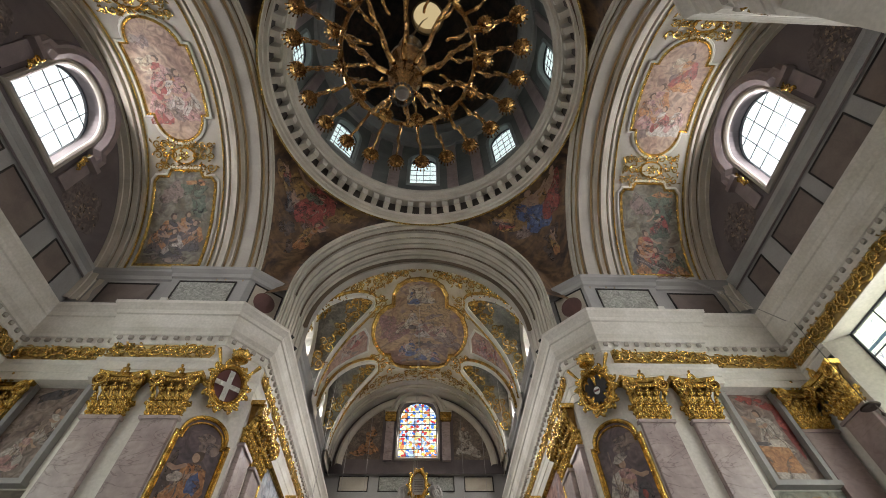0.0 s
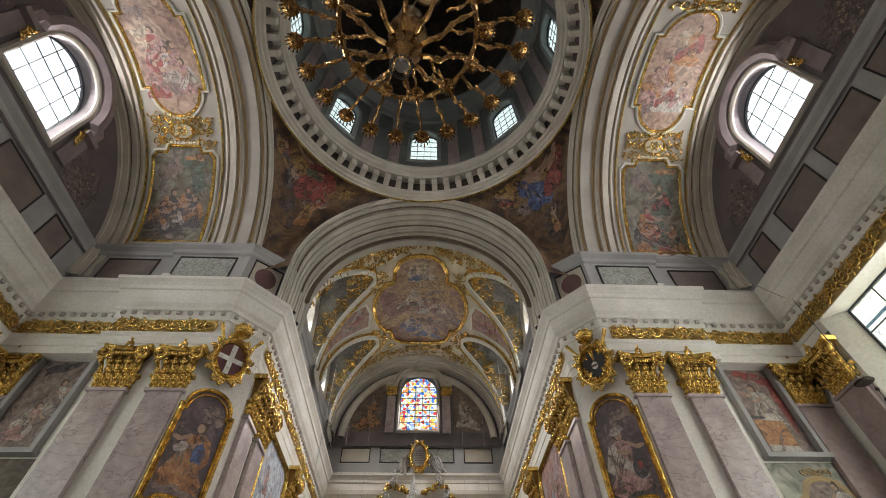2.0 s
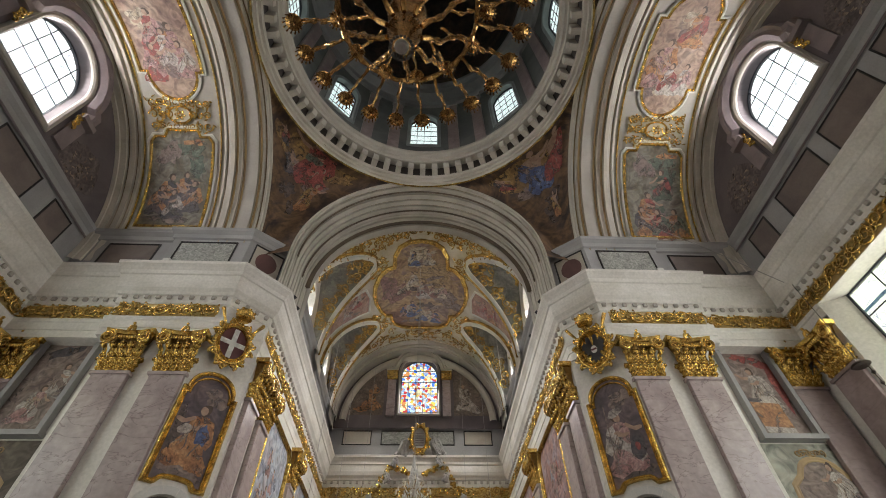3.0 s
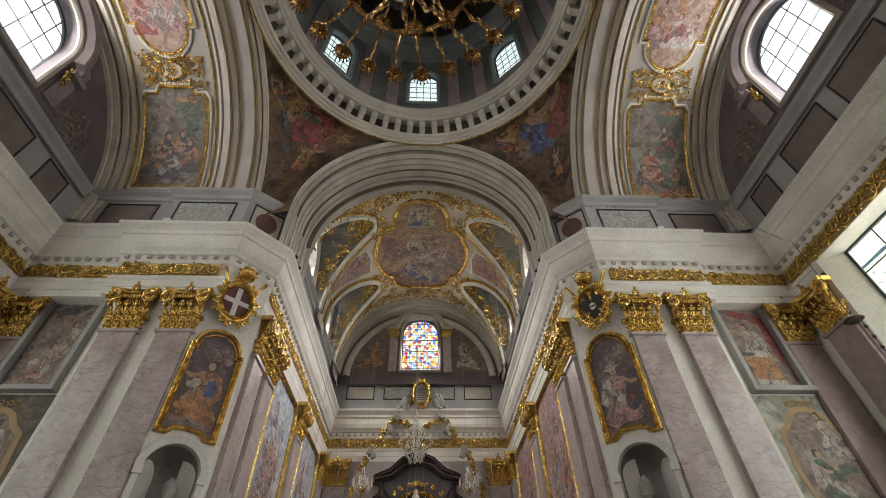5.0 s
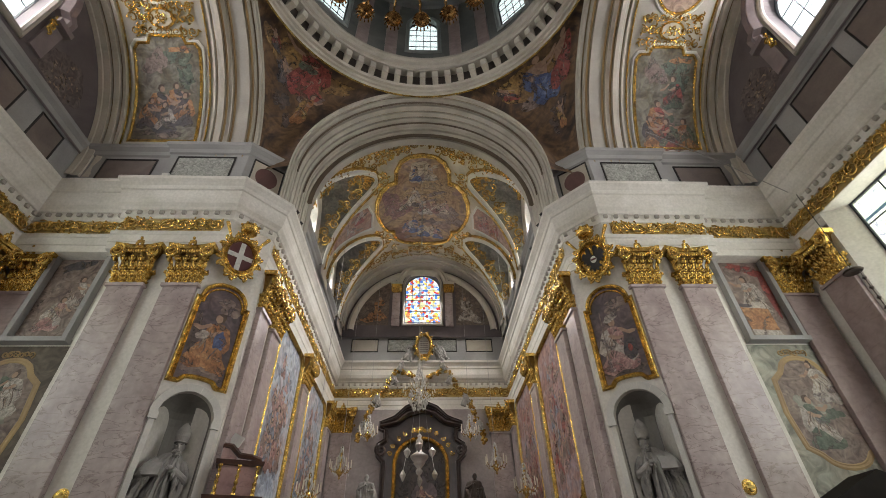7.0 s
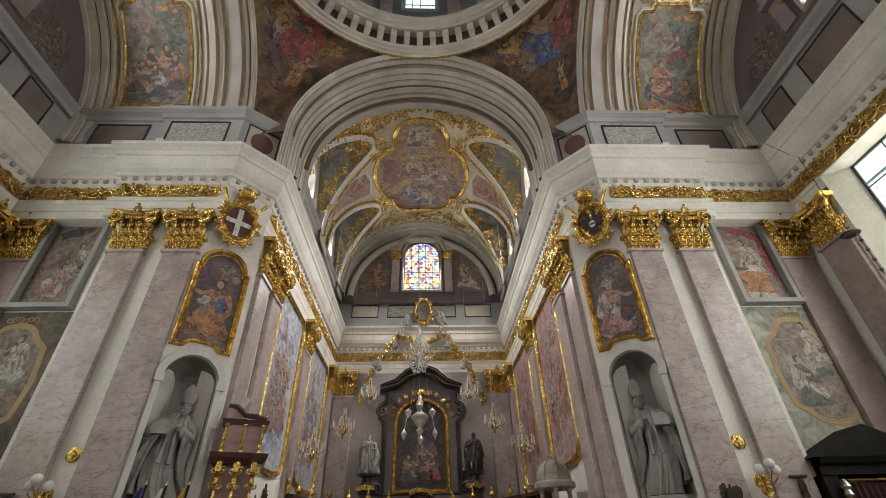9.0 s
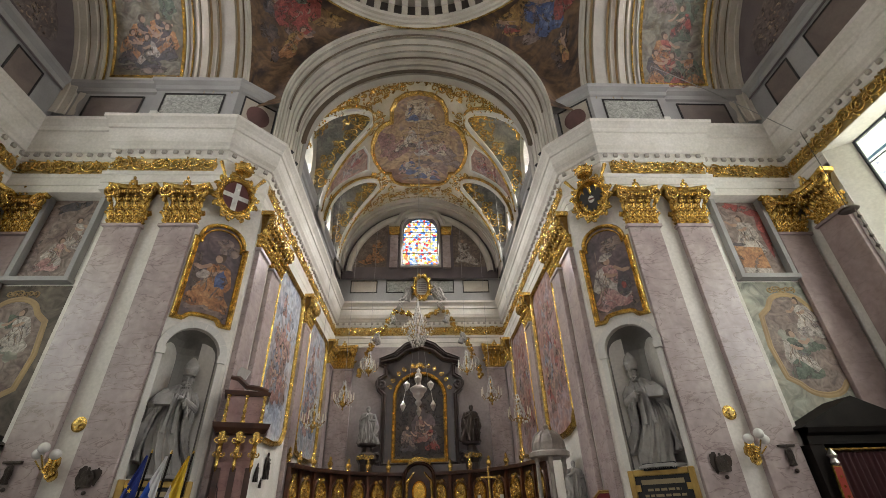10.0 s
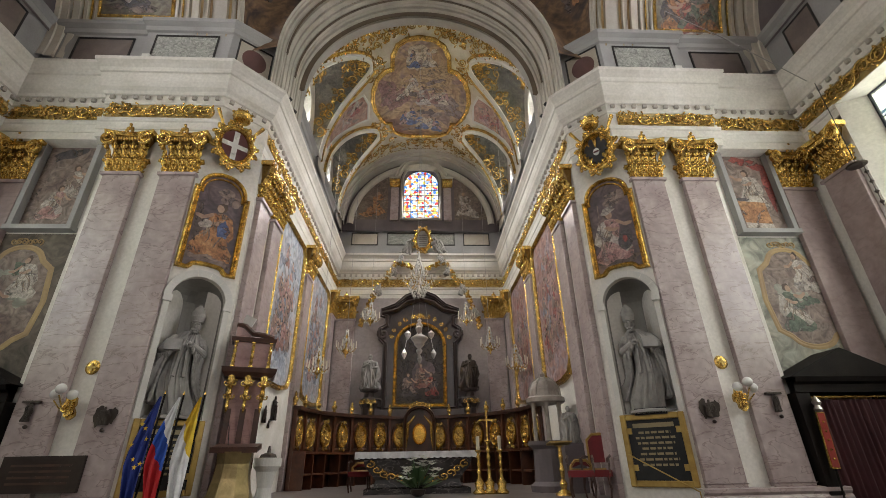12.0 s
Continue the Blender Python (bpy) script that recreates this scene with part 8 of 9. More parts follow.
# garlands with little figures above the altarpiece
for s in (-1, 1):
    t = thing("garland", "gilded hanging garland of leaves and fruit", "garland", "altar garlands")
    path = [(0.35, 11.1), (0.8, 11.25), (1.25, 11.45), (1.6, 11.0), (1.9, 10.4), (2.25, 10.0), (2.5, 9.5), (2.7, 8.9), (2.95, 8.3), (3.05, 7.8)]
    rnd = random.Random(40 + s)
    for k in range(len(path) - 1):
        a, b = Vector(path[k]), Vector(path[k + 1])
        bm = bmesh.new()
        for q in range(9):
            p = a.lerp(b, q / 9)
            c = Vector((s * p.x + rnd.uniform(-0.1, 0.1), EY - 0.3 + rnd.uniform(-0.12, 0.05), p.y + rnd.uniform(-0.1, 0.1)))
            bmesh.ops.create_icosphere(bm, subdivisions=1, radius=rnd.uniform(0.07, 0.13), matrix=Matrix.Translation(c) @ Matrix.Diagonal((1, 1, rnd.uniform(0.6, 1.3), 1)))
        tagged(part("swag", bm, GOLD, t), kind="stuff")
    for k, (x, z) in enumerate(((1.2, 11.6), (1.35, 10.9), (2.35, 9.9), (2.1, 9.75), (2.95, 8.6))):
        bm = robed(0.6, 50 + k, False, 0)
        bm.transform(Matrix.Rotation(radians(s * (20 if k % 2 else -25)), 4, "Y"))
        o = obj("statue", bm, STATUE, label="small pale stucco cherub statue on a garland", category="statue", group="stucco cherubs", smooth=True)
        o.matrix_world = Matrix.Translation((s * x, EY - 0.42, z - 0.25))

# cartouche on the attic over the altar
mp = plane_map((0.1, EY - 0.35, 0), (1, 0, 0), (0, 0, 1))
t = thing("cartouche", "gilded oval cartouche with a pale inscribed field", "cartouche")
part("field", panel(arc(0, 12.75, 0.36, 0.62, 0, 345, 23), mp, 0.05, 3), STATUE, t)
part("frame", rim(arc(0, 12.75, 0.4, 0.68, 0, 345, 23), mp, 0.2, 0.2), GOLD, t)
for k in range(6):
    part("inscription_bar", box(-0.12, 0.32, EY - 0.42, EY - 0.405, 12.4 + 0.12 * k, 12.44 + 0.12 * k), DARKGREY, t)
bm = bmesh.new()
for k in range(10):
    a = 2 * math.pi * k / 10
    spiral(mp, 0.46 * math.cos(a), 12.75 + 0.76 * math.sin(a), 0.12, 1.3, a, 1 if k % 2 else -1, 0.045, 10, 0.1, bm)
tagged(part("scrollwork", bm, GOLD, t), kind="stuff")
part("base", lathe([(0.35, Z_CORN), (0.3, Z_CORN + 0.1), (0.15, 12.1), (0.3, 12.2)], (0.1, EY - 0.32, 0), 10), GOLD, t)
for s in (-1, 1):
    bm = robed(1.2, 60 + s, False, 0)
    bm.transform(Matrix.Rotation(radians(-s * 22), 4, "Y"))
    o = obj("statue", bm, STATUE, label="pale stone angel statue leaning on the cornice", category="statue", group="attic angels", smooth=True)
    o.matrix_world = Matrix.Translation((0.17 + s * 1.0, EY - 0.25, Z_CORN))

# ---- choir stalls ----
REDWOOD = mat("polished_red_brown_wood", (0.13, 0.045, 0.022), (0.07, 0.024, 0.012), 0.3, scale=3, fine=40)
stp = lambda th, r=1.0: Vector((4.3 * r * math.sin(th), 16.2 + 4.7 * r * math.cos(th), 0))
NST = 15
for k in range(NST):
    th = radians(-88 + 176 * (k + 0.5) / NST)
    d = radians(88 / NST)
    a, b = stp(th - d), stp(th + d)
    ex = (b - a).normalized()
    L = (b - a).length
    mp = plane_map(a, ex, (0, 0, 1))
    t = thing("choir_stall", "carved dark wooden choir stall with a gilded oval medallion", "choir stall", "choir stalls")
    bm = bmesh.new()
    fm = Matrix((ex, -ex.cross(Z), Z)).transposed().to_4x4()
    M = Matrix.Translation(a) @ fm
    part("back_panel", box(0.03, L - 0.03, 0.0, 0.08, 0.85, 3.35, m=M), WOOD, t)
    part("cornice", box(0.0, L, -0.2, 0.1, 3.35, 3.47, m=M), WOOD, t)
    part("stile", box(-0.05, 0.05, -0.12, 0.0, 0.85, 3.35, m=M), REDWOOD, t)
    part("panel_moulding", rim([(0.14, 2.15), (L - 0.14, 2.15), (L - 0.14, 2.85)] + arc(L / 2, 2.85, L / 2 - 0.14, 0.3, 0, 180, 10)[1:-1] + [(0.14, 2.85)], mp, 0.06, 0.05), REDWOOD, t)
    bright = -4 <= k - NST // 2 <= -1 or k == NST // 2
    r = 0.24 if k != NST // 2 else 0.3
    med = part("medallion", panel(arc(L / 2, 2.62, r, 0.4, 0, 345, 23), mp, 0.05, 3), GOLD, t, "gilded oval relief medallion")
    part("medallion_rim", rim(arc(L / 2, 2.62, r, 0.4, 0, 345, 23), mp, 0.07, 0.1), GOLD, med)
    bm = bmesh.new()
    rnd = random.Random(k)
    for q in range(7):
        bmesh.ops.create_icosphere(bm, subdivisions=1, radius=rnd.uniform(0.05, 0.09), matrix=Matrix.Translation(mp(L / 2 + rnd.uniform(-0.1, 0.1), 2.62 + rnd.uniform(-0.24, 0.22), 0.04)) @ Matrix.Diagonal((1, 0.7, 1.4, 1)))
    tagged(part("relief", bm, GOLD, med), kind="stuff")
    bm = bmesh.new()
    for q in (-1, 1):
        spiral(mp, L / 2 + q * 0.09, 3.12, 0.08, 1.3, 0, q, 0.025, 10, 0.05, bm)
        spiral(mp, L / 2 + q * 0.08, 2.13, 0.07, 1.3, 0, -q, 0.02, 10, 0.05, bm)
    tagged(part("gilded_crest", bm, GOLD, t), kind="stuff")
    part("seat", box(0.06, L - 0.06, -0.5, 0.0, 1.28, 1.34, m=M), REDWOOD, t)
    part("desk_rail", box(0.0, L, -0.56, -0.02, 1.95, 2.02, m=M), REDWOOD, t)
    part("divider", box(-0.03, 0.03, -0.55, 0.0, 0.85, 1.95, m=M), REDWOOD, t)
    if k % 2 == 0 or True:
        f = lathe([(0.02, 0), (0.09, 0.02), (0.05, 0.08), (0.11, 0.18), (0.1, 0.26), (0.04, 0.32), (0.06, 0.38), (0.03, 0.46), (0.0, 0.5)], (a.x, a.y - 0.05, 3.47), 10)
        part("urn", f, GOLD, t, "small gilded urn finial")
mp = plane_map((0, 20.55, 0), (1, 0, 0), (0, 0, 1))
t = thing("throne_canopy", "arched dark wooden canopy with gilded drapery over the centre stall", "canopy")
part("arch", rim([(-0.62, 2.0), (-0.62, 3.2)] + arc(0, 3.3, 0.6, 0.5, 180, 0, 14) + [(0.62, 3.2), (0.62, 2.0)], mp, 0.16, 0.2, closed=False), WOOD, t)
part("back", panel(dense([(-0.58, 0.9), (0.58, 0.9), (0.58, 3.3), (0.3, 3.7), (-0.3, 3.7), (-0.58, 3.3)]), mp, 0.0, 3), WOOD, t)
for s in (-1, 1):
    part("gilded_drapery", tube([mp(s * 0.2, 3.45, 0.12), mp(s * 0.5, 3.1, 0.15), mp(s * 0.52, 2.6, 0.12), mp(s * 0.58, 2.1, 0.12)], [0.03, 0.07, 0.06, 0.03], 6), GOLD, t)
AMBER = mat("bright_gilding", (0.95, 0.6, 0.12), (0.8, 0.45, 0.08), 0.25, 0.8, scale=6)
part("medallion", panel(arc(0, 2.72, 0.26, 0.38, 0, 345, 23), mp, 0.06, 3), AMBER, t)
part("medallion_rim", rim(arc(0, 2.72, 0.27, 0.39, 0, 345, 23), mp, 0.09, 0.14), AMBER, t)
bm = bmesh.new()
for k in range(7):
    spiral(mp, -0.36 + 0.12 * k, 3.85 + 0.1 * math.sin(math.pi * k / 6), 0.1, 1.3, k, 1 if k % 2 else -1, 0.03, 10, 0.12, bm)
tagged(part("gilded_crest", bm, GOLD, t), kind="stuff")

# ---- people's altar ----
BLACKMARBLE = mat("black_veined_marble", (0.025, 0.022, 0.022), (0.05, 0.044, 0.042), 0.25, scale=2.5, bump=0.02, veins=((0.25, 0.22, 0.2), 2.0, 0.5))
t = thing("altar", "black marble altar table with a gilded garland", "altar")
bm = bmesh.new()
last = None
for z, w, d in ((0.85, 1.45, 0.5), (0.98, 1.45, 0.5), (1.02, 1.2, 0.42), (1.2, 1.15, 0.4), (1.55, 1.45, 0.48), (1.7, 1.5, 0.5), (1.74, 1.66, 0.56), (1.88, 1.68, 0.58)):
    row = [bm.verts.new((x, 14 + y, z)) for x, y in ((-w, -d), (w, -d), (w, d), (-w, d))]
    if last:
        for i in range(4):
            bm.faces.new((last[i], last[(i + 1) % 4], row[(i + 1) % 4], row[i]))
    last = row
bm.faces.new(last)
part("body", bm, BLACKMARBLE, t)
for s in (-1, 1):
    for k in range(7):
        u = k / 6
        x = s * (0.1 + 1.2 * u)
        z = 1.18 + 0.4 * u ** 2
        bm = bmesh.new()
        spiral(lambda a, b, c=0.0: Vector((x + a * 1.3, 13.5 - 0.04 * z - c, z + b * 0.8)), 0, 0, 0.12, 1.2, k * 1.3, s, 0.025, 11, 0.0, bm)
        part("garland_scroll", bm, GOLD, t)
t = thing("altar_cloth", "white lace-edged altar cloth lying over the altar", "altar cloth")
bm = box(-1.72, 1.72, 13.4, 14.6, 1.882, 1.9)
n = 60
rows = []
for j in range(4):
    rows.append([bm.verts.new((-1.72 + 3.44 * i / n, 13.39 - 0.012 * math.sin(i * 0.9) * j, 1.9 - 0.055 * j - (0.012 * math.sin(i * 2.1) if j == 3 else 0))) for i in range(n + 1)])
for j in range(3):
    for i in range(n):
        bm.faces.new((rows[j][i], rows[j][i + 1], rows[j + 1][i + 1], rows[j + 1][i]))
for s in (-1, 1):
    q = [bm.verts.new(p) for p in ((s * 1.722, 13.4, 1.9), (s * 1.722, 14.6, 1.9), (s * 1.73, 14.6, 1.72), (s * 1.73, 13.4, 1.72))]
    bm.faces.new(q)
part("cloth", bm, SNOW, t)


def candlestick(x, y, z, h, candle):
    t = thing("candlestick", "tall turned brass candlestick with a white candle" if candle else "tall turned brass altar cross stand", "candlestick", "altar candlesticks")
    prof = [(0.17, 0), (0.18, 0.05), (0.1, 0.12), (0.13, 0.25), (0.06, 0.35), (0.04, 0.42)]
    k = 0.42
    while k < h - 0.12:
        prof += [(0.03, k + 0.02), (0.06, k + 0.09), (0.03, k + 0.16)]
        k += 0.18
    prof += [(0.03, h - 0.08), (0.09, h - 0.03), (0.09, h), (0.0, h)]
    part("stand", lathe(prof, (x, y, z), 14), GOLD, t, smooth=True)
    if candle:
        part("candle", lathe([(0.045, h), (0.045, h + 0.34), (0.0, h + 0.345)], (x, y, z), 12), WAX, t, "white candle")
    else:
        part("upright", box(x - 0.02, x + 0.02, y - 0.015, y + 0.015, z + h, z + h + 0.75), GOLD, t)
        part("crossbar", box(x - 0.2, x + 0.2, y - 0.014, y + 0.014, z + h + 0.48, z + h + 0.52), GOLD, t)


candlestick(1.63, 13.0, 0.85, 1.05, True)
candlestick(2.22, 13.0, 0.85, 1.05, True)
candlestick(1.9, 13.0, 0.85, 1.3, False)

# flowers before the altar
LEAFG = mat("leaf_green", (0.05, 0.1, 0.03), (0.03, 0.06, 0.02), 0.6)
PETAL = mat("white_petal", (0.8, 0.8, 0.74), None, 0.6)


def bouquet(x, y, z, r, n, seed, label):
    rnd = random.Random(seed)
    t = thing("flower_arrangement", label, "flowers", "flower arrangements")
    part("bowl", lathe([(0.08, 0), (0.16, 0.04), (0.2, 0.14), (0.18, 0.16)], (x, y, z), 14), BRONZE, t)
    bm = bmesh.new()
    for k in range(n * 3):
        a, e = rnd.uniform(0, 6.28), rnd.uniform(0.3, 1.4)
        d = Vector((math.cos(a) * math.cos(e), math.sin(a) * math.cos(e), math.sin(e)))
        L = r * rnd.uniform(0.6, 1.2)
        p = Vector((x, y, z + 0.14))
        side = d.orthogonal().normalized() * 0.03
        q = [bm.verts.new(v) for v in (p + d * L * 0.3, p + d * L * 0.65 + side, p + d * L, p + d * L * 0.65 - side)]
        bm.faces.new(q)
    tagged(part("foliage", bm, LEAFG, t), kind="stuff")
    for k in range(n):
        a, e = rnd.uniform(0, 6.28), rnd.uniform(0.5, 1.45)
        c = Vector((x, y, z + 0.14)) + Vector((math.cos(a) * math.cos(e), math.sin(a) * math.cos(e), math.sin(e))) * r * rnd.uniform(0.7, 1.15)
        bm = bmesh.new()
        for q in range(6):
            an = q * math.pi / 3
            v = [bm.verts.new(c + Vector((0, 0, 0))), bm.verts.new(c + Vector((0.08 * math.cos(an - 0.5), 0.08 * math.sin(an - 0.5), 0.05))), bm.verts.new(c + Vector((0.13 * math.cos(an), 0.13 * math.sin(an), 0.06))), bm.verts.new(c + Vector((0.08 * math.cos(an + 0.5), 0.08 * math.sin(an + 0.5), 0.05)))]
            bm.faces.new(v)
        part("blossom", bm, PETAL, t)


bouquet(0.02, 12.6, 0.85, 0.66, 30, 1, "white lilies and green leaves in a low bowl")
bouquet(-3.3, 8.7, 0.55, 0.3, 14, 2, "small white flowers with green leaves in a bowl")
part("stand", lathe([(0.14, 0), (0.12, 0.03), (0.03, 0.06), (0.03, 0.5), (0.14, 0.55)], (-3.3, 8.7, 0.0), 12), BRONZE, bpy.data.objects["flower_arrangement.001"])

# ---- hanging lights of the chancel ----


def crystal_chandelier(x, y, z0, z1, r, top):
    t = thing("crystal_chandelier", "crystal chandelier with glass drops and candle lamps", "chandelier")
    h = z1 - z0
    part("stem", lathe([(0.02, z0), (0.08, z0 + 0.05), (0.03, z0 + 0.2), (0.1, z0 + h * 0.4), (0.05, z0 + h * 0.6), (0.03, z1)], (x, y, 0), 10), SILVER, t)
    rnd = random.Random(7)
    for ring_i, (rr, zz, n) in enumerate(((r, z0 + h * 0.32, 12), (r * 0.6, z0 + h * 0.5, 8))):
        for k in range(n):
            a = 2 * math.pi * k / n + ring_i
            c, s = math.cos(a), math.sin(a)
            part("arm", tube([(x, y, zz - 0.1), (x + c * rr * 0.5, y + s * rr * 0.5, zz - 0.22), (x + c * rr, y + s * rr, zz)], 0.014, 5), GOLD, t)
            part("candle_lamp", lathe([(0.03, 0.0), (0.05, 0.02), (0.018, 0.03), (0.018, 0.14), (0.0, 0.15)], (x + c * rr, y + s * rr, zz), 8), WAX, t)
    bm = bmesh.new()
    for k in range(420):
        u = rnd.random()
        a = rnd.uniform(0, 6.28)
        zz = z0 + h * u
        rr = r * (0.95 * (1 - u) ** 1.3 if u > 0.25 else 0.4 + 1.6 * u) * rnd.uniform(0.75, 1.0)
        bmesh.ops.create_icosphere(bm, subdivisions=1, radius=0.036, matrix=Matrix.Translation((x + rr * math.cos(a), y + rr * math.sin(a), zz)) @ Matrix.Diagonal((0.8, 0.8, 1.6, 1)))
    tagged(part("glass_drop", bm, CRYSTAL, t, "clear glass drops"), kind="stuff")
    part("wire", tube([(x, y, z1), (x, y, top)], 0.007, 4), WIRE, t)


crystal_chandelier(-0.03, 15.0, 7.0, 8.75, 0.55, VZ + VR - 0.05)


def lustre(x, y, z, top):
    t = thing("hanging_lustre", "small gilded hanging candle lustre on a wire", "chandelier", "small lustres")
    part("bowl", lathe([(0.01, -0.4), (0.04, -0.35), (0.02, -0.3), (0.12, -0.18), (0.15, -0.08), (0.06, -0.02), (0.025, 0.12), (0.06, 0.22), (0.02, 0.34), (0.05, 0.5), (0.02, 0.6), (0.03, 0.7), (0.0, 0.75)], (x, y, z), 12), GOLD, t, smooth=True)
    for k in range(7):
        a = 2 * math.pi * k / 7
        c, s = math.cos(a), math.sin(a)
        part("arm", tube([(x + 0.1 * c, y + 0.1 * s, z - 0.1), (x + 0.3 * c, y + 0.3 * s, z - 0.16), (x + 0.4 * c, y + 0.4 * s, z + 0.0)], 0.014, 5), GOLD, t)
        part("candle", lathe([(0.03, 0.0), (0.022, 0.02), (0.022, 0.28), (0.0, 0.29)], (x + 0.4 * c, y + 0.4 * s, z), 7), WAX, t)
    rnd = random.Random(int(x * 100 + y))
    bm = bmesh.new()
    for k in range(110):
        u, a = rnd.random(), rnd.uniform(0, 6.28)
        rr = (0.34 * (1 - u) ** 1.5 + 0.05) * rnd.uniform(0.6, 1.05)
        bmesh.ops.create_icosphere(bm, subdivisions=1, radius=0.028, matrix=Matrix.Translation((x + rr * math.cos(a), y + rr * math.sin(a), z - 0.22 + 0.95 * u)) @ Matrix.Diagonal((0.8, 0.8, 1.7, 1)))
    tagged(part("glass_drop", bm, CRYSTAL, t, "clear glass drops"), kind="stuff")
    part("wire", tube([(x, y, z + 0.7), (x, y, top)], 0.009, 4), WIRE, t)


for x, y, z in ((-2.98, 18, 5.85), (2.9, 18, 5.95), (-2.3, 20, 7.7), (2.16, 20, 7.7), (3.62, 16.45, 4.84), (-3.68, 16.45, 4.79)):
    lustre(x, y, z, VZ + math.sqrt(max(0.1, (VR - 0.05) ** 2 - x * x)))

t = thing("sanctuary_lamp", "ornate silver sanctuary lamp on three chains", "hanging lamp")
x, y = 0.0, 16.0
part("bowl", lathe([(0.0, 5.0), (0.06, 5.05), (0.03, 5.13), (0.1, 5.22), (0.12, 5.28), (0.06, 5.35), (0.17, 5.47), (0.2, 5.52), (0.18, 5.55), (0.28, 5.66), (0.31, 5.74), (0.27, 5.77), (0.22, 5.8), (0.1, 5.88), (0.06, 6.02), (0.12, 6.16), (0.12, 6.24), (0.05, 6.33), (0.08, 6.4), (0.0, 6.48)], (x, y, 0), 20), SILVER, t, smooth=True)
for k in range(3):
    a = 2 * math.pi * k / 3 + 0.5
    c, s = math.cos(a), math.sin(a)
    part("chain", tube([(x + 0.42 * c, y + 0.42 * s, 5.9), (x + 0.1 * c, y + 0.1 * s, 8.2), (x, y, VZ + VR + 0.04)], 0.006, 4), WIRE, t)
    part("ornament", lathe([(0.02, -0.1), (0.09, 0.0), (0.13, 0.12), (0.05, 0.2), (0.0, 0.25)], (x + 0.5 * c, y + 0.5 * s, 5.85), 8), SILVER, t)
for k in range(3):
    a = 2 * math.pi * k / 3 - 0.55
    c, s = math.cos(a), math.sin(a)
    pend = part("pendant", lathe([(0.0, -0.2), (0.05, -0.12), (0.1, 0.0), (0.06, 0.08), (0.02, 0.15)], (x + 0.6 * c, y + 0.6 * s, 5.1), 8), SILVER, t)
    part("pendant_chain", tube([(x + 0.6 * c, y + 0.6 * s, 5.2), (x + 0.45 * c, y + 0.45 * s, 5.9)], 0.008, 4), SILVER, pend)

# ---- marble tabernacle, lectern and chairs ----
PALEST = mat("pale_veined_stone", (0.36, 0.32, 0.28), (0.22, 0.19, 0.165), 0.5, scale=3)
t = thing("stone_tempietto", "small round marble tempietto with columns and a ribbed dome", "tabernacle")
x, y = 3.72, 13.4
part("base", lathe([(0.62, 0.85), (0.64, 1.0), (0.5, 1.1), (0.48, 1.9), (0.6, 2.0), (0.62, 2.1), (0.0, 2.11)], (x, y, 0), 24), DARKGREY, t)
for k in range(6):
    a = 2 * math.pi * k / 6 + 0.3
    part("column", lathe([(0.07, 2.1), (0.055, 2.18), (0.05, 3.0), (0.08, 3.1)], (x + 0.42 * math.cos(a), y + 0.42 * math.sin(a), 0), 10), PALEST, t)
part("drum", lathe([(0.5, 3.1), (0.56, 3.14), (0.56, 3.25), (0.48, 3.3), (0.0, 3.31)], (x, y, 0), 24), PALEST, t)
part("dome", lathe([(0.46, 3.3), (0.44, 3.5), (0.34, 3.7), (0.18, 3.82), (0.06, 3.86), (0.08, 3.95), (0.0, 4.05)], (x, y, 0), 24), PALEST, t)
for k in range(8):
    a = 2 * math.pi * k / 8
    part("rib", tube([(x + r * math.cos(a), y + r * math.sin(a), z) for r, z in ((0.47, 3.32), (0.45, 3.52), (0.35, 3.71), (0.18, 3.84))], 0.025, 5), PALEST, t)
bm = robed(1.0, 77, False, 0)
o = obj("statue", bm, STATUE, label="small grey statue beside the marble tempietto", category="statue", smooth=True)
o.matrix_world = Matrix.Translation((4.12, 12.7, 2.02))
t = thing("statue_pedestal", "plain dark stone pedestal under a small statue", "pedestal")
part("block", box(3.85, 4.38, 12.45, 12.95, 0.85, 2.02), DARKGREY, t)
t = thing("reading_stand", "tall gilded turned reading stand", "lectern")
x, y = 3.55, 11.9
part("shaft", lathe([(0.22, 0.85), (0.2, 0.9), (0.06, 0.98), (0.1, 1.1), (0.04, 1.2), (0.07, 1.4), (0.035, 1.55), (0.06, 1.7), (0.04, 1.9), (0.12, 1.95)], (x, y, 0), 12), GOLD, t)
part("desk", box(-0.28, 0.28, -0.2, 0.2, -0.02, 0.02, m=Matrix.Translation((x, y, 2.0)) @ Matrix.Rotation(radians(-8), 4, "X")), OLDGOLD, t)
REDV = mat("red_velvet", (0.17, 0.008, 0.012), (0.1, 0.005, 0.008), 0.8)


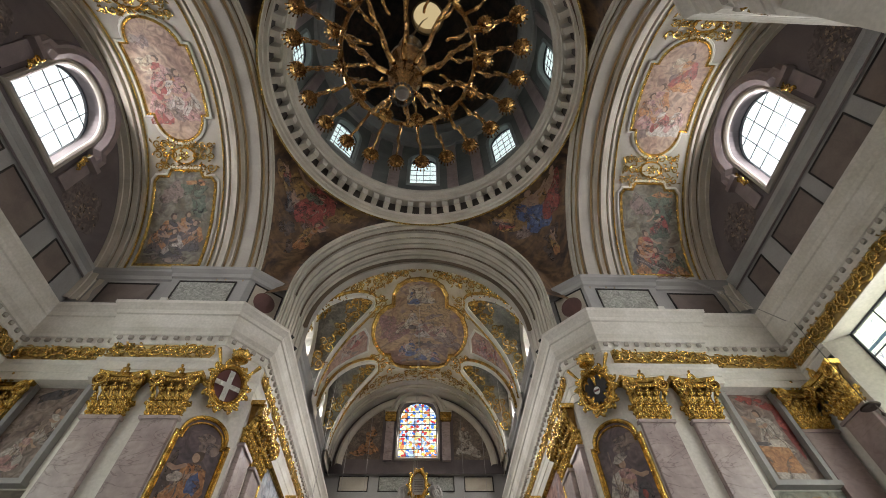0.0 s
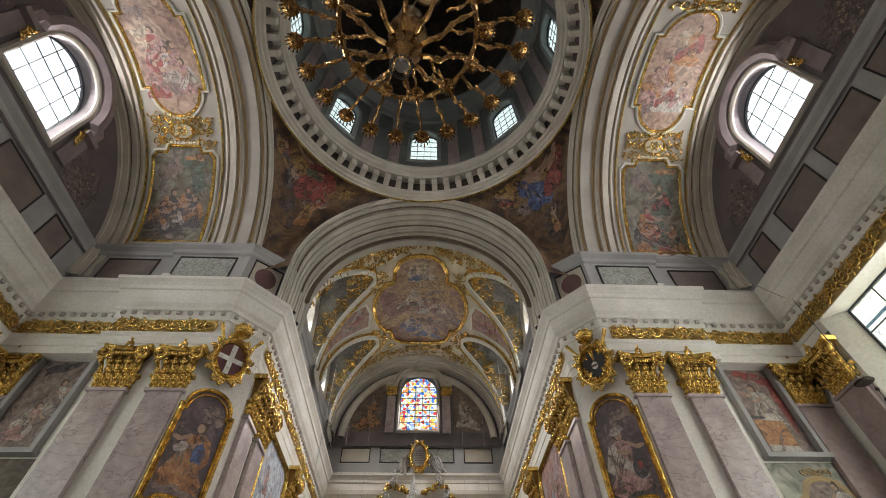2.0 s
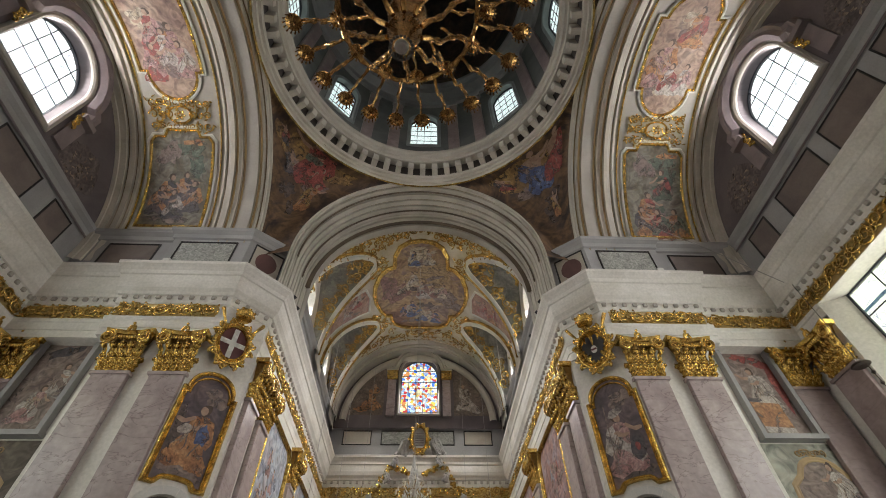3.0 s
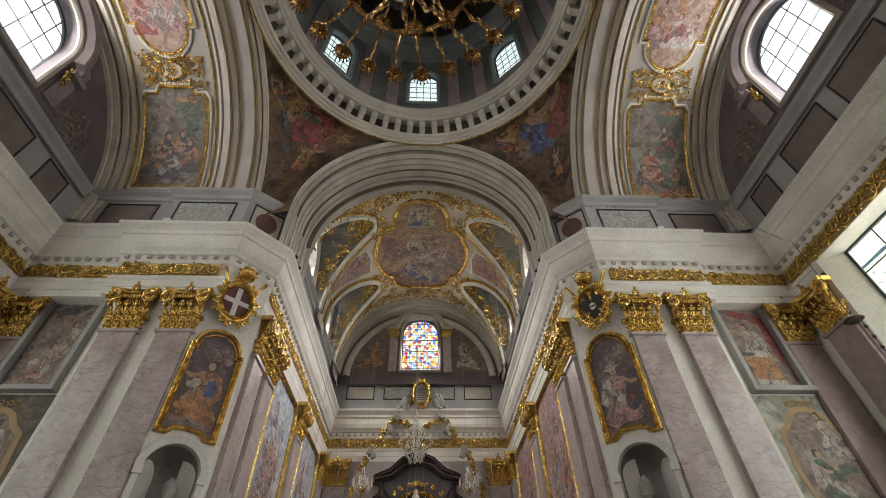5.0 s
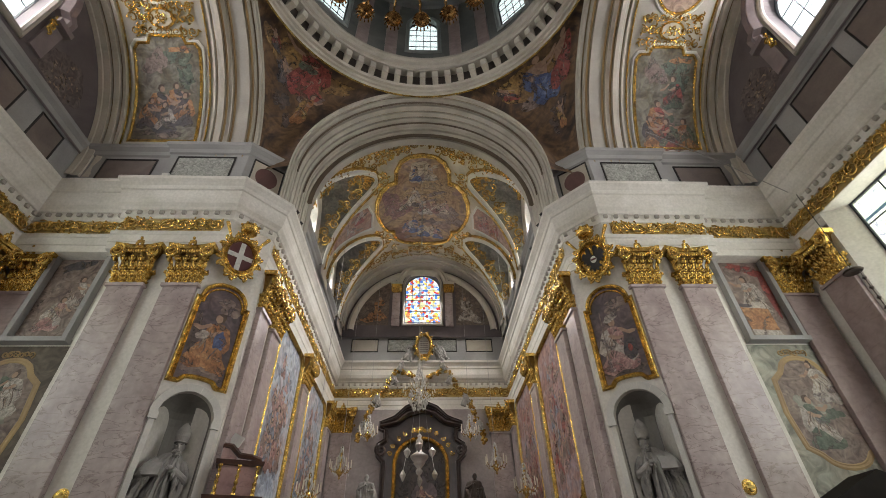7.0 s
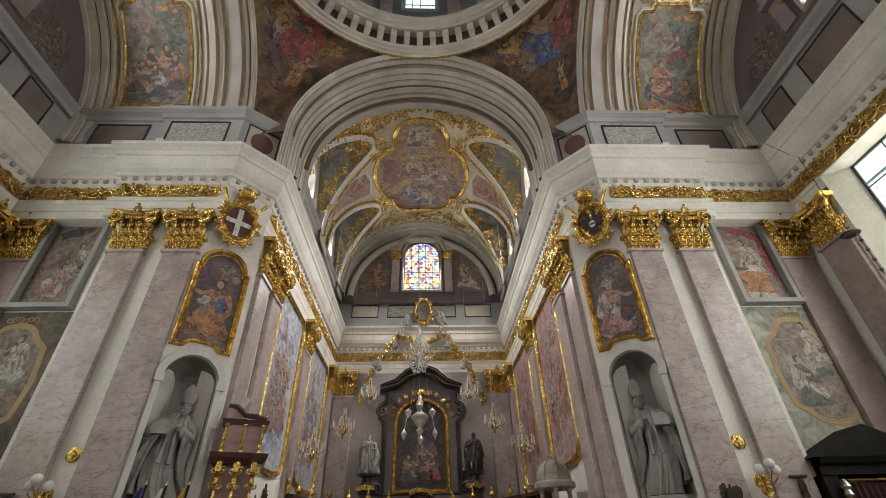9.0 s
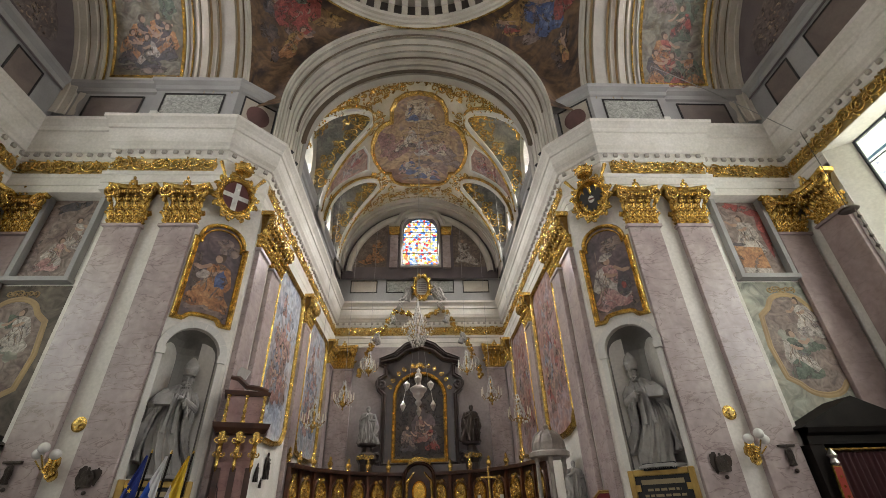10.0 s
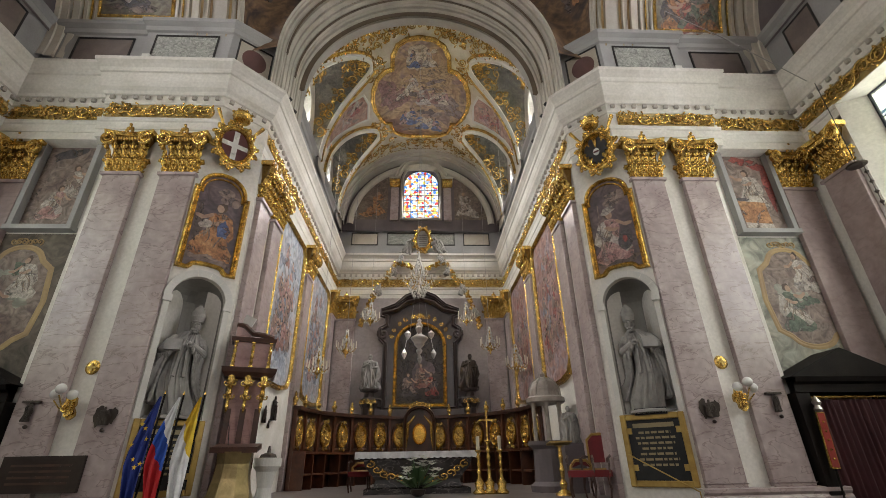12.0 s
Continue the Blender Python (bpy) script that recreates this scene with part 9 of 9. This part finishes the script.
def armchair(m, w, back, label):
    t = thing("armchair", label, "chair", "red chairs", m)
    part("seat", box(-w / 2, w / 2, -0.3, 0.3, 0.42, 0.55), REDV, t, "red velvet seat")
    bm = panel(dense([(-w / 2 + 0.06, 0.7), (w / 2 - 0.06, 0.7), (w / 2 - 0.06, back - 0.12), (0.12, back), (-0.12, back), (-w / 2 + 0.06, back - 0.12)]), plane_map((0, 0.3, 0), (1, 0, 0), (0, 0, 1)), 0.03, 3)
    part("backrest", bm, REDV, t, "red velvet backrest")
    part("back_frame", rim([(-w / 2 + 0.04, 0.55), (w / 2 - 0.04, 0.55), (w / 2 - 0.04, back - 0.1), (0.12, back + 0.03), (-0.12, back + 0.03), (-w / 2 + 0.04, back - 0.1)], plane_map((0, 0.32, 0), (1, 0, 0), (0, 0, 1)), 0.07, 0.06), OLDGOLD, t)
    for q in (-1, 1):
        part("armrest", tube([(q * w / 2, 0.3, 0.82), (q * w / 2, 0.0, 0.84), (q * w / 2, -0.28, 0.78), (q * w / 2, -0.3, 0.7)], 0.028, 6), WOOD, t)
        part("arm_post", tube([(q * w / 2, -0.25, 0.5), (q * w / 2, -0.2, 0.78)], 0.025, 6), WOOD, t)
        for p in (-0.27, 0.27):
            part("leg", tube([(q * (w / 2 - 0.04), p, 0.45), (q * (w / 2 - 0.01), p * 1.05, 0.2), (q * (w / 2 - 0.04), p, 0.0)], [0.035, 0.025, 0.02], 6), WOOD, t)


armchair(Matrix.Translation((4.12, 10.95, 0.85)) @ Matrix.Rotation(radians(-35), 4, "Z"), 0.6, 1.28, "carved wooden armchair with red velvet seat and back")
armchair(Matrix.Translation((3.7, 10.9, 0.85)) @ Matrix.Rotation(radians(-20), 4, "Z"), 0.55, 0.72, "low carved wooden stool-chair with red velvet seat")
armchair(Matrix.Translation((-1.75, 14.9, 0.85)), 0.6, 0.75, "low wooden chair with red velvet seat behind the altar")

# ---- wooden cathedra, lectern and stand by the left chancel corner ----
PINKWOOD = mat("red_marbled_wood", (0.36, 0.21, 0.18), (0.25, 0.13, 0.115), 0.35, scale=3, veins=((0.12, 0.05, 0.05), 2, 0.4))
t = thing("pulpit", "red-brown wooden pulpit with gilded scrolls and a panelled parapet", "pulpit")
M = Matrix.Translation((-3.95, 10.75, 0)) @ Matrix.Rotation(radians(20), 4, "Z")
part("pillar", box(-0.36, 0.36, -0.3, 0.3, 0.0, 3.5, m=M), PINKWOOD, t)
part("ledge", sweep([(M @ Vector(p)).to_2d() for p in ((-0.45, -0.4, 0), (0.45, -0.4, 0), (0.45, 0.4, 0), (-0.45, 0.4, 0))], [(0.15, 3.42), (-0.05, 3.42), (-0.12, 3.52), (-0.14, 3.62), (0.3, 3.63)], closed=True), WOOD, t)
part("parapet", box(-0.42, 0.42, -0.36, 0.36, 3.62, 4.25, m=M), PINKWOOD, t)
part("parapet_rail", sweep([(M @ Vector(p)).to_2d() for p in ((-0.42, -0.36, 0), (0.42, -0.36, 0), (0.42, 0.36, 0), (-0.42, 0.36, 0))], [(0.1, 4.22), (-0.06, 4.22), (-0.08, 4.32), (0.3, 4.34)], closed=True), WOOD, t)
part("crest", tube([M @ Vector(p) for p in ((-0.42, -0.3, 4.62), (-0.25, -0.35, 4.6), (-0.05, -0.38, 4.42), (0.2, -0.38, 4.4), (0.42, -0.36, 4.34))], 0.06, 6), WOOD, t)
part("crest_panel", box(-0.42, -0.1, -0.34, -0.28, 4.3, 4.58, m=M), PINKWOOD, t)
for q in (-0.38, 0.0, 0.38):
    part("gilded_baluster", lathe([(0.05, 3.64), (0.05, 3.68), (0.028, 3.7), (0.045, 3.76), (0.024, 3.82), (0.045, 3.88), (0.022, 3.94), (0.042, 4.0), (0.02, 4.06), (0.038, 4.12), (0.02, 4.16), (0.05, 4.2), (0.05, 4.22)], seg=10, m=M @ Matrix.Translation((q, -0.4, 0))), GOLD, t)
    bm = tube([M @ Vector((q * 0.9, p, z)) for p, z in ((-0.3, 3.42), (-0.5, 3.38), (-0.54, 3.26), (-0.44, 3.16), (-0.46, 3.04), (-0.4, 2.9), (-0.42, 2.78), (-0.34, 2.68))], [0.06, 0.075, 0.08, 0.045, 0.06, 0.035, 0.04, 0.015], 10)
    for a in (-1, 1):
        spiral(lambda e, f, g=0.0: M @ Vector((q * 0.9 + e, -0.56 - g, 3.26 + f)), a * 0.08, 0.0, 0.08, 1.2, 0.8, a, 0.022, 9, 0.0, bm)
        spiral(lambda e, f, g=0.0: M @ Vector((q * 0.9 + e, -0.47 - g, 2.98 + f)), a * 0.06, 0.0, 0.06, 1.2, 0.8, -a, 0.018, 9, 0.0, bm)
    part("gilded_console", bm, GOLD, t)
for q in (-0.3, 0.0, 0.3):
    part("pilaster_strip", box(q - 0.06, q + 0.06, -0.34, -0.3, 0.9, 2.75, m=M), WOOD, t)
OLIVE_BRONZE = mat("polished_olive_bronze", (0.34, 0.26, 0.12), (0.2, 0.15, 0.07), 0.3, 0.85, scale=4, bump=0.25)
t = thing("lectern", "polished olive-gold bronze lectern with a sloping desk", "lectern")
M = Matrix.Translation((-3.5, 9.55, 0)) @ Matrix.Rotation(radians(10), 4, "Z")
part("foot", lathe([(0.56, 0.0), (0.6, 0.25), (0.58, 0.6), (0.5, 0.9), (0.4, 1.15), (0.34, 1.4), (0.31, 1.65), (0.34, 1.86)], seg=8, m=M @ Matrix.Rotation(radians(22.5), 4, "Z")), OLIVE_BRONZE, t)
part("desk", box(-0.42, 0.42, -0.3, 0.3, -0.05, 0.05, m=M @ Matrix.Translation((0, 0, 1.93)) @ Matrix.Rotation(radians(8), 4, "X")), WOOD, t)
t = thing("microphone_stand", "thin black microphone stand on the lectern", "microphone")
part("stem", tube([(-3.62, 9.4, 1.98), (-3.62, 9.3, 2.3), (-3.6, 9.15, 2.36)], 0.008, 5), BLACK, t)
t = thing("stone_stand", "small turned white stone stand with a bronze lid", "font")
part("stem", lathe([(0.22, 0.28), (0.24, 0.4), (0.12, 0.5), (0.18, 0.9), (0.14, 1.2), (0.2, 1.5), (0.28, 1.6), (0.28, 1.75), (0.0, 1.76)], (-3.1, 10.3, 0), 28), WHITE, t)
part("lid", lathe([(0.18, 1.76), (0.15, 1.82), (0.04, 1.86), (0.02, 1.98), (0.0, 2.0)], (-3.1, 10.3, 0), 12), BRONZE, t)
t = thing("paddle_board", "small white painted wooden board with a red mark", "sign")
M = Matrix.Translation((-4.3, 10.9, 4.72)) @ Matrix.Rotation(radians(25), 4, "Y")
part("board", box(-0.14, 0.14, -0.02, 0.02, -0.3, 0.3, m=M), WHITE, t)
part("mark", box(-0.05, 0.05, -0.026, -0.02, -0.05, 0.06, m=M), REDB, t)
for k, (y, z, h) in enumerate(((13.75, 2.72, 0.5), (14.55, 2.85, 0.75), (14.2, 2.6, 0.28))):
    t = thing("wall_relief", "dark bronze figure mounted on the white chancel wall", "relief", "chancel wall figures")
    bm = robed(h, 88 + k, False, 0)
    bm.transform(Matrix.Translation((-4.44, y, z)) @ Matrix.Rotation(radians(90), 4, "Z") @ Matrix.Diagonal((0.7, 0.6, 1, 1)))
    part("figure", bm, BRONZE, t)

# ---- small fixtures ----
for s in (-1, 1):
    for k, (y, z) in enumerate(((10.75, 11.98), (11.3, 11.98), (12.6, 11.98))[: (2 if s < 0 else 3)]):
        t = thing("floodlight", "small black floodlight standing on the cornice", "floodlight", "cornice floodlights")
        M = Matrix.Translation((s * 4.2, y, z)) @ Matrix.Rotation(radians(s * 40), 4, "Z") @ Matrix.Rotation(radians(-25), 4, "X")
        bm = box(-0.09, 0.09, -0.06, 0.06, 0.04, 0.2, m=M)
        bmesh.ops.bevel(bm, geom=list(bm.edges), offset=0.01, segments=1, affect="EDGES")
        part("housing", bm, BLACK, t)
        part("bracket", box(-0.1, 0.1, -0.02, 0.02, -0.02, 0.05, m=M), BLACK, t)
        part("lens", box(-0.07, 0.07, -0.066, -0.06, 0.06, 0.18, m=M), OPAL, t)
    t = thing("sensor_box", "small grey box on the cornice ledge", "sensor", "ledge sensors")
    M = Matrix.Translation((s * 7.65, 9.12, Z_CORN + 0.03))
    part("body", box(-0.1, 0.1, -0.06, 0.08, 0.0, 0.13, m=M), WHITE, t)
    part("foot", box(-0.05, 0.05, -0.04, 0.04, -0.05, 0.0, m=M), GREY, t)
t = thing("hanging_lamp", "small dark hanging lamp with a wide shade and chain", "hanging lamp")
x, y, z = 10.72, 8.35, 8.0
part("shade", lathe([(0.02, 0.12), (0.06, 0.1), (0.2, 0.03), (0.22, 0.0), (0.19, -0.02), (0.0, 0.0)], (x, y, z), 18), BRONZE, t)
part("cord", tube([(x, y, z + 0.1), (x, y, Z_CORN - 1.2)], 0.01, 5), BLACK, t)
part("chain", tube([(x + 0.05, y - 0.1, z - 0.02), (x + 0.05, y - 0.1, z - 1.2)], 0.012, 5), BRONZE, t)
for k in range(4):
    part("pendant", lathe([(0.0, -0.08), (0.05, 0.0), (0.0, 0.08)], (x + 0.05, y - 0.1, z - 0.25 - 0.28 * k), 8), BRONZE, t)
t = thing("cable", "thin steel cable slung across the transept", "cable")
part("strand", tube([(8.1, 9.4, EYE + 13.3), (9.3, 9.0, EYE + 11.6), (10.7, 8.5, EYE + 9.3)], 0.012, 4), WIRE, t)
# banner staff leaning at the right plaque
t = thing("processional_staff", "thin gilded staff leaning beside the inscription board", "staff")
part("shaft", tube([(4.35, 9.75, 1.7), (5.2, 8.9, 1.05), (5.25, 8.9, 0.0)], 0.015, 6), OLDGOLD, t)
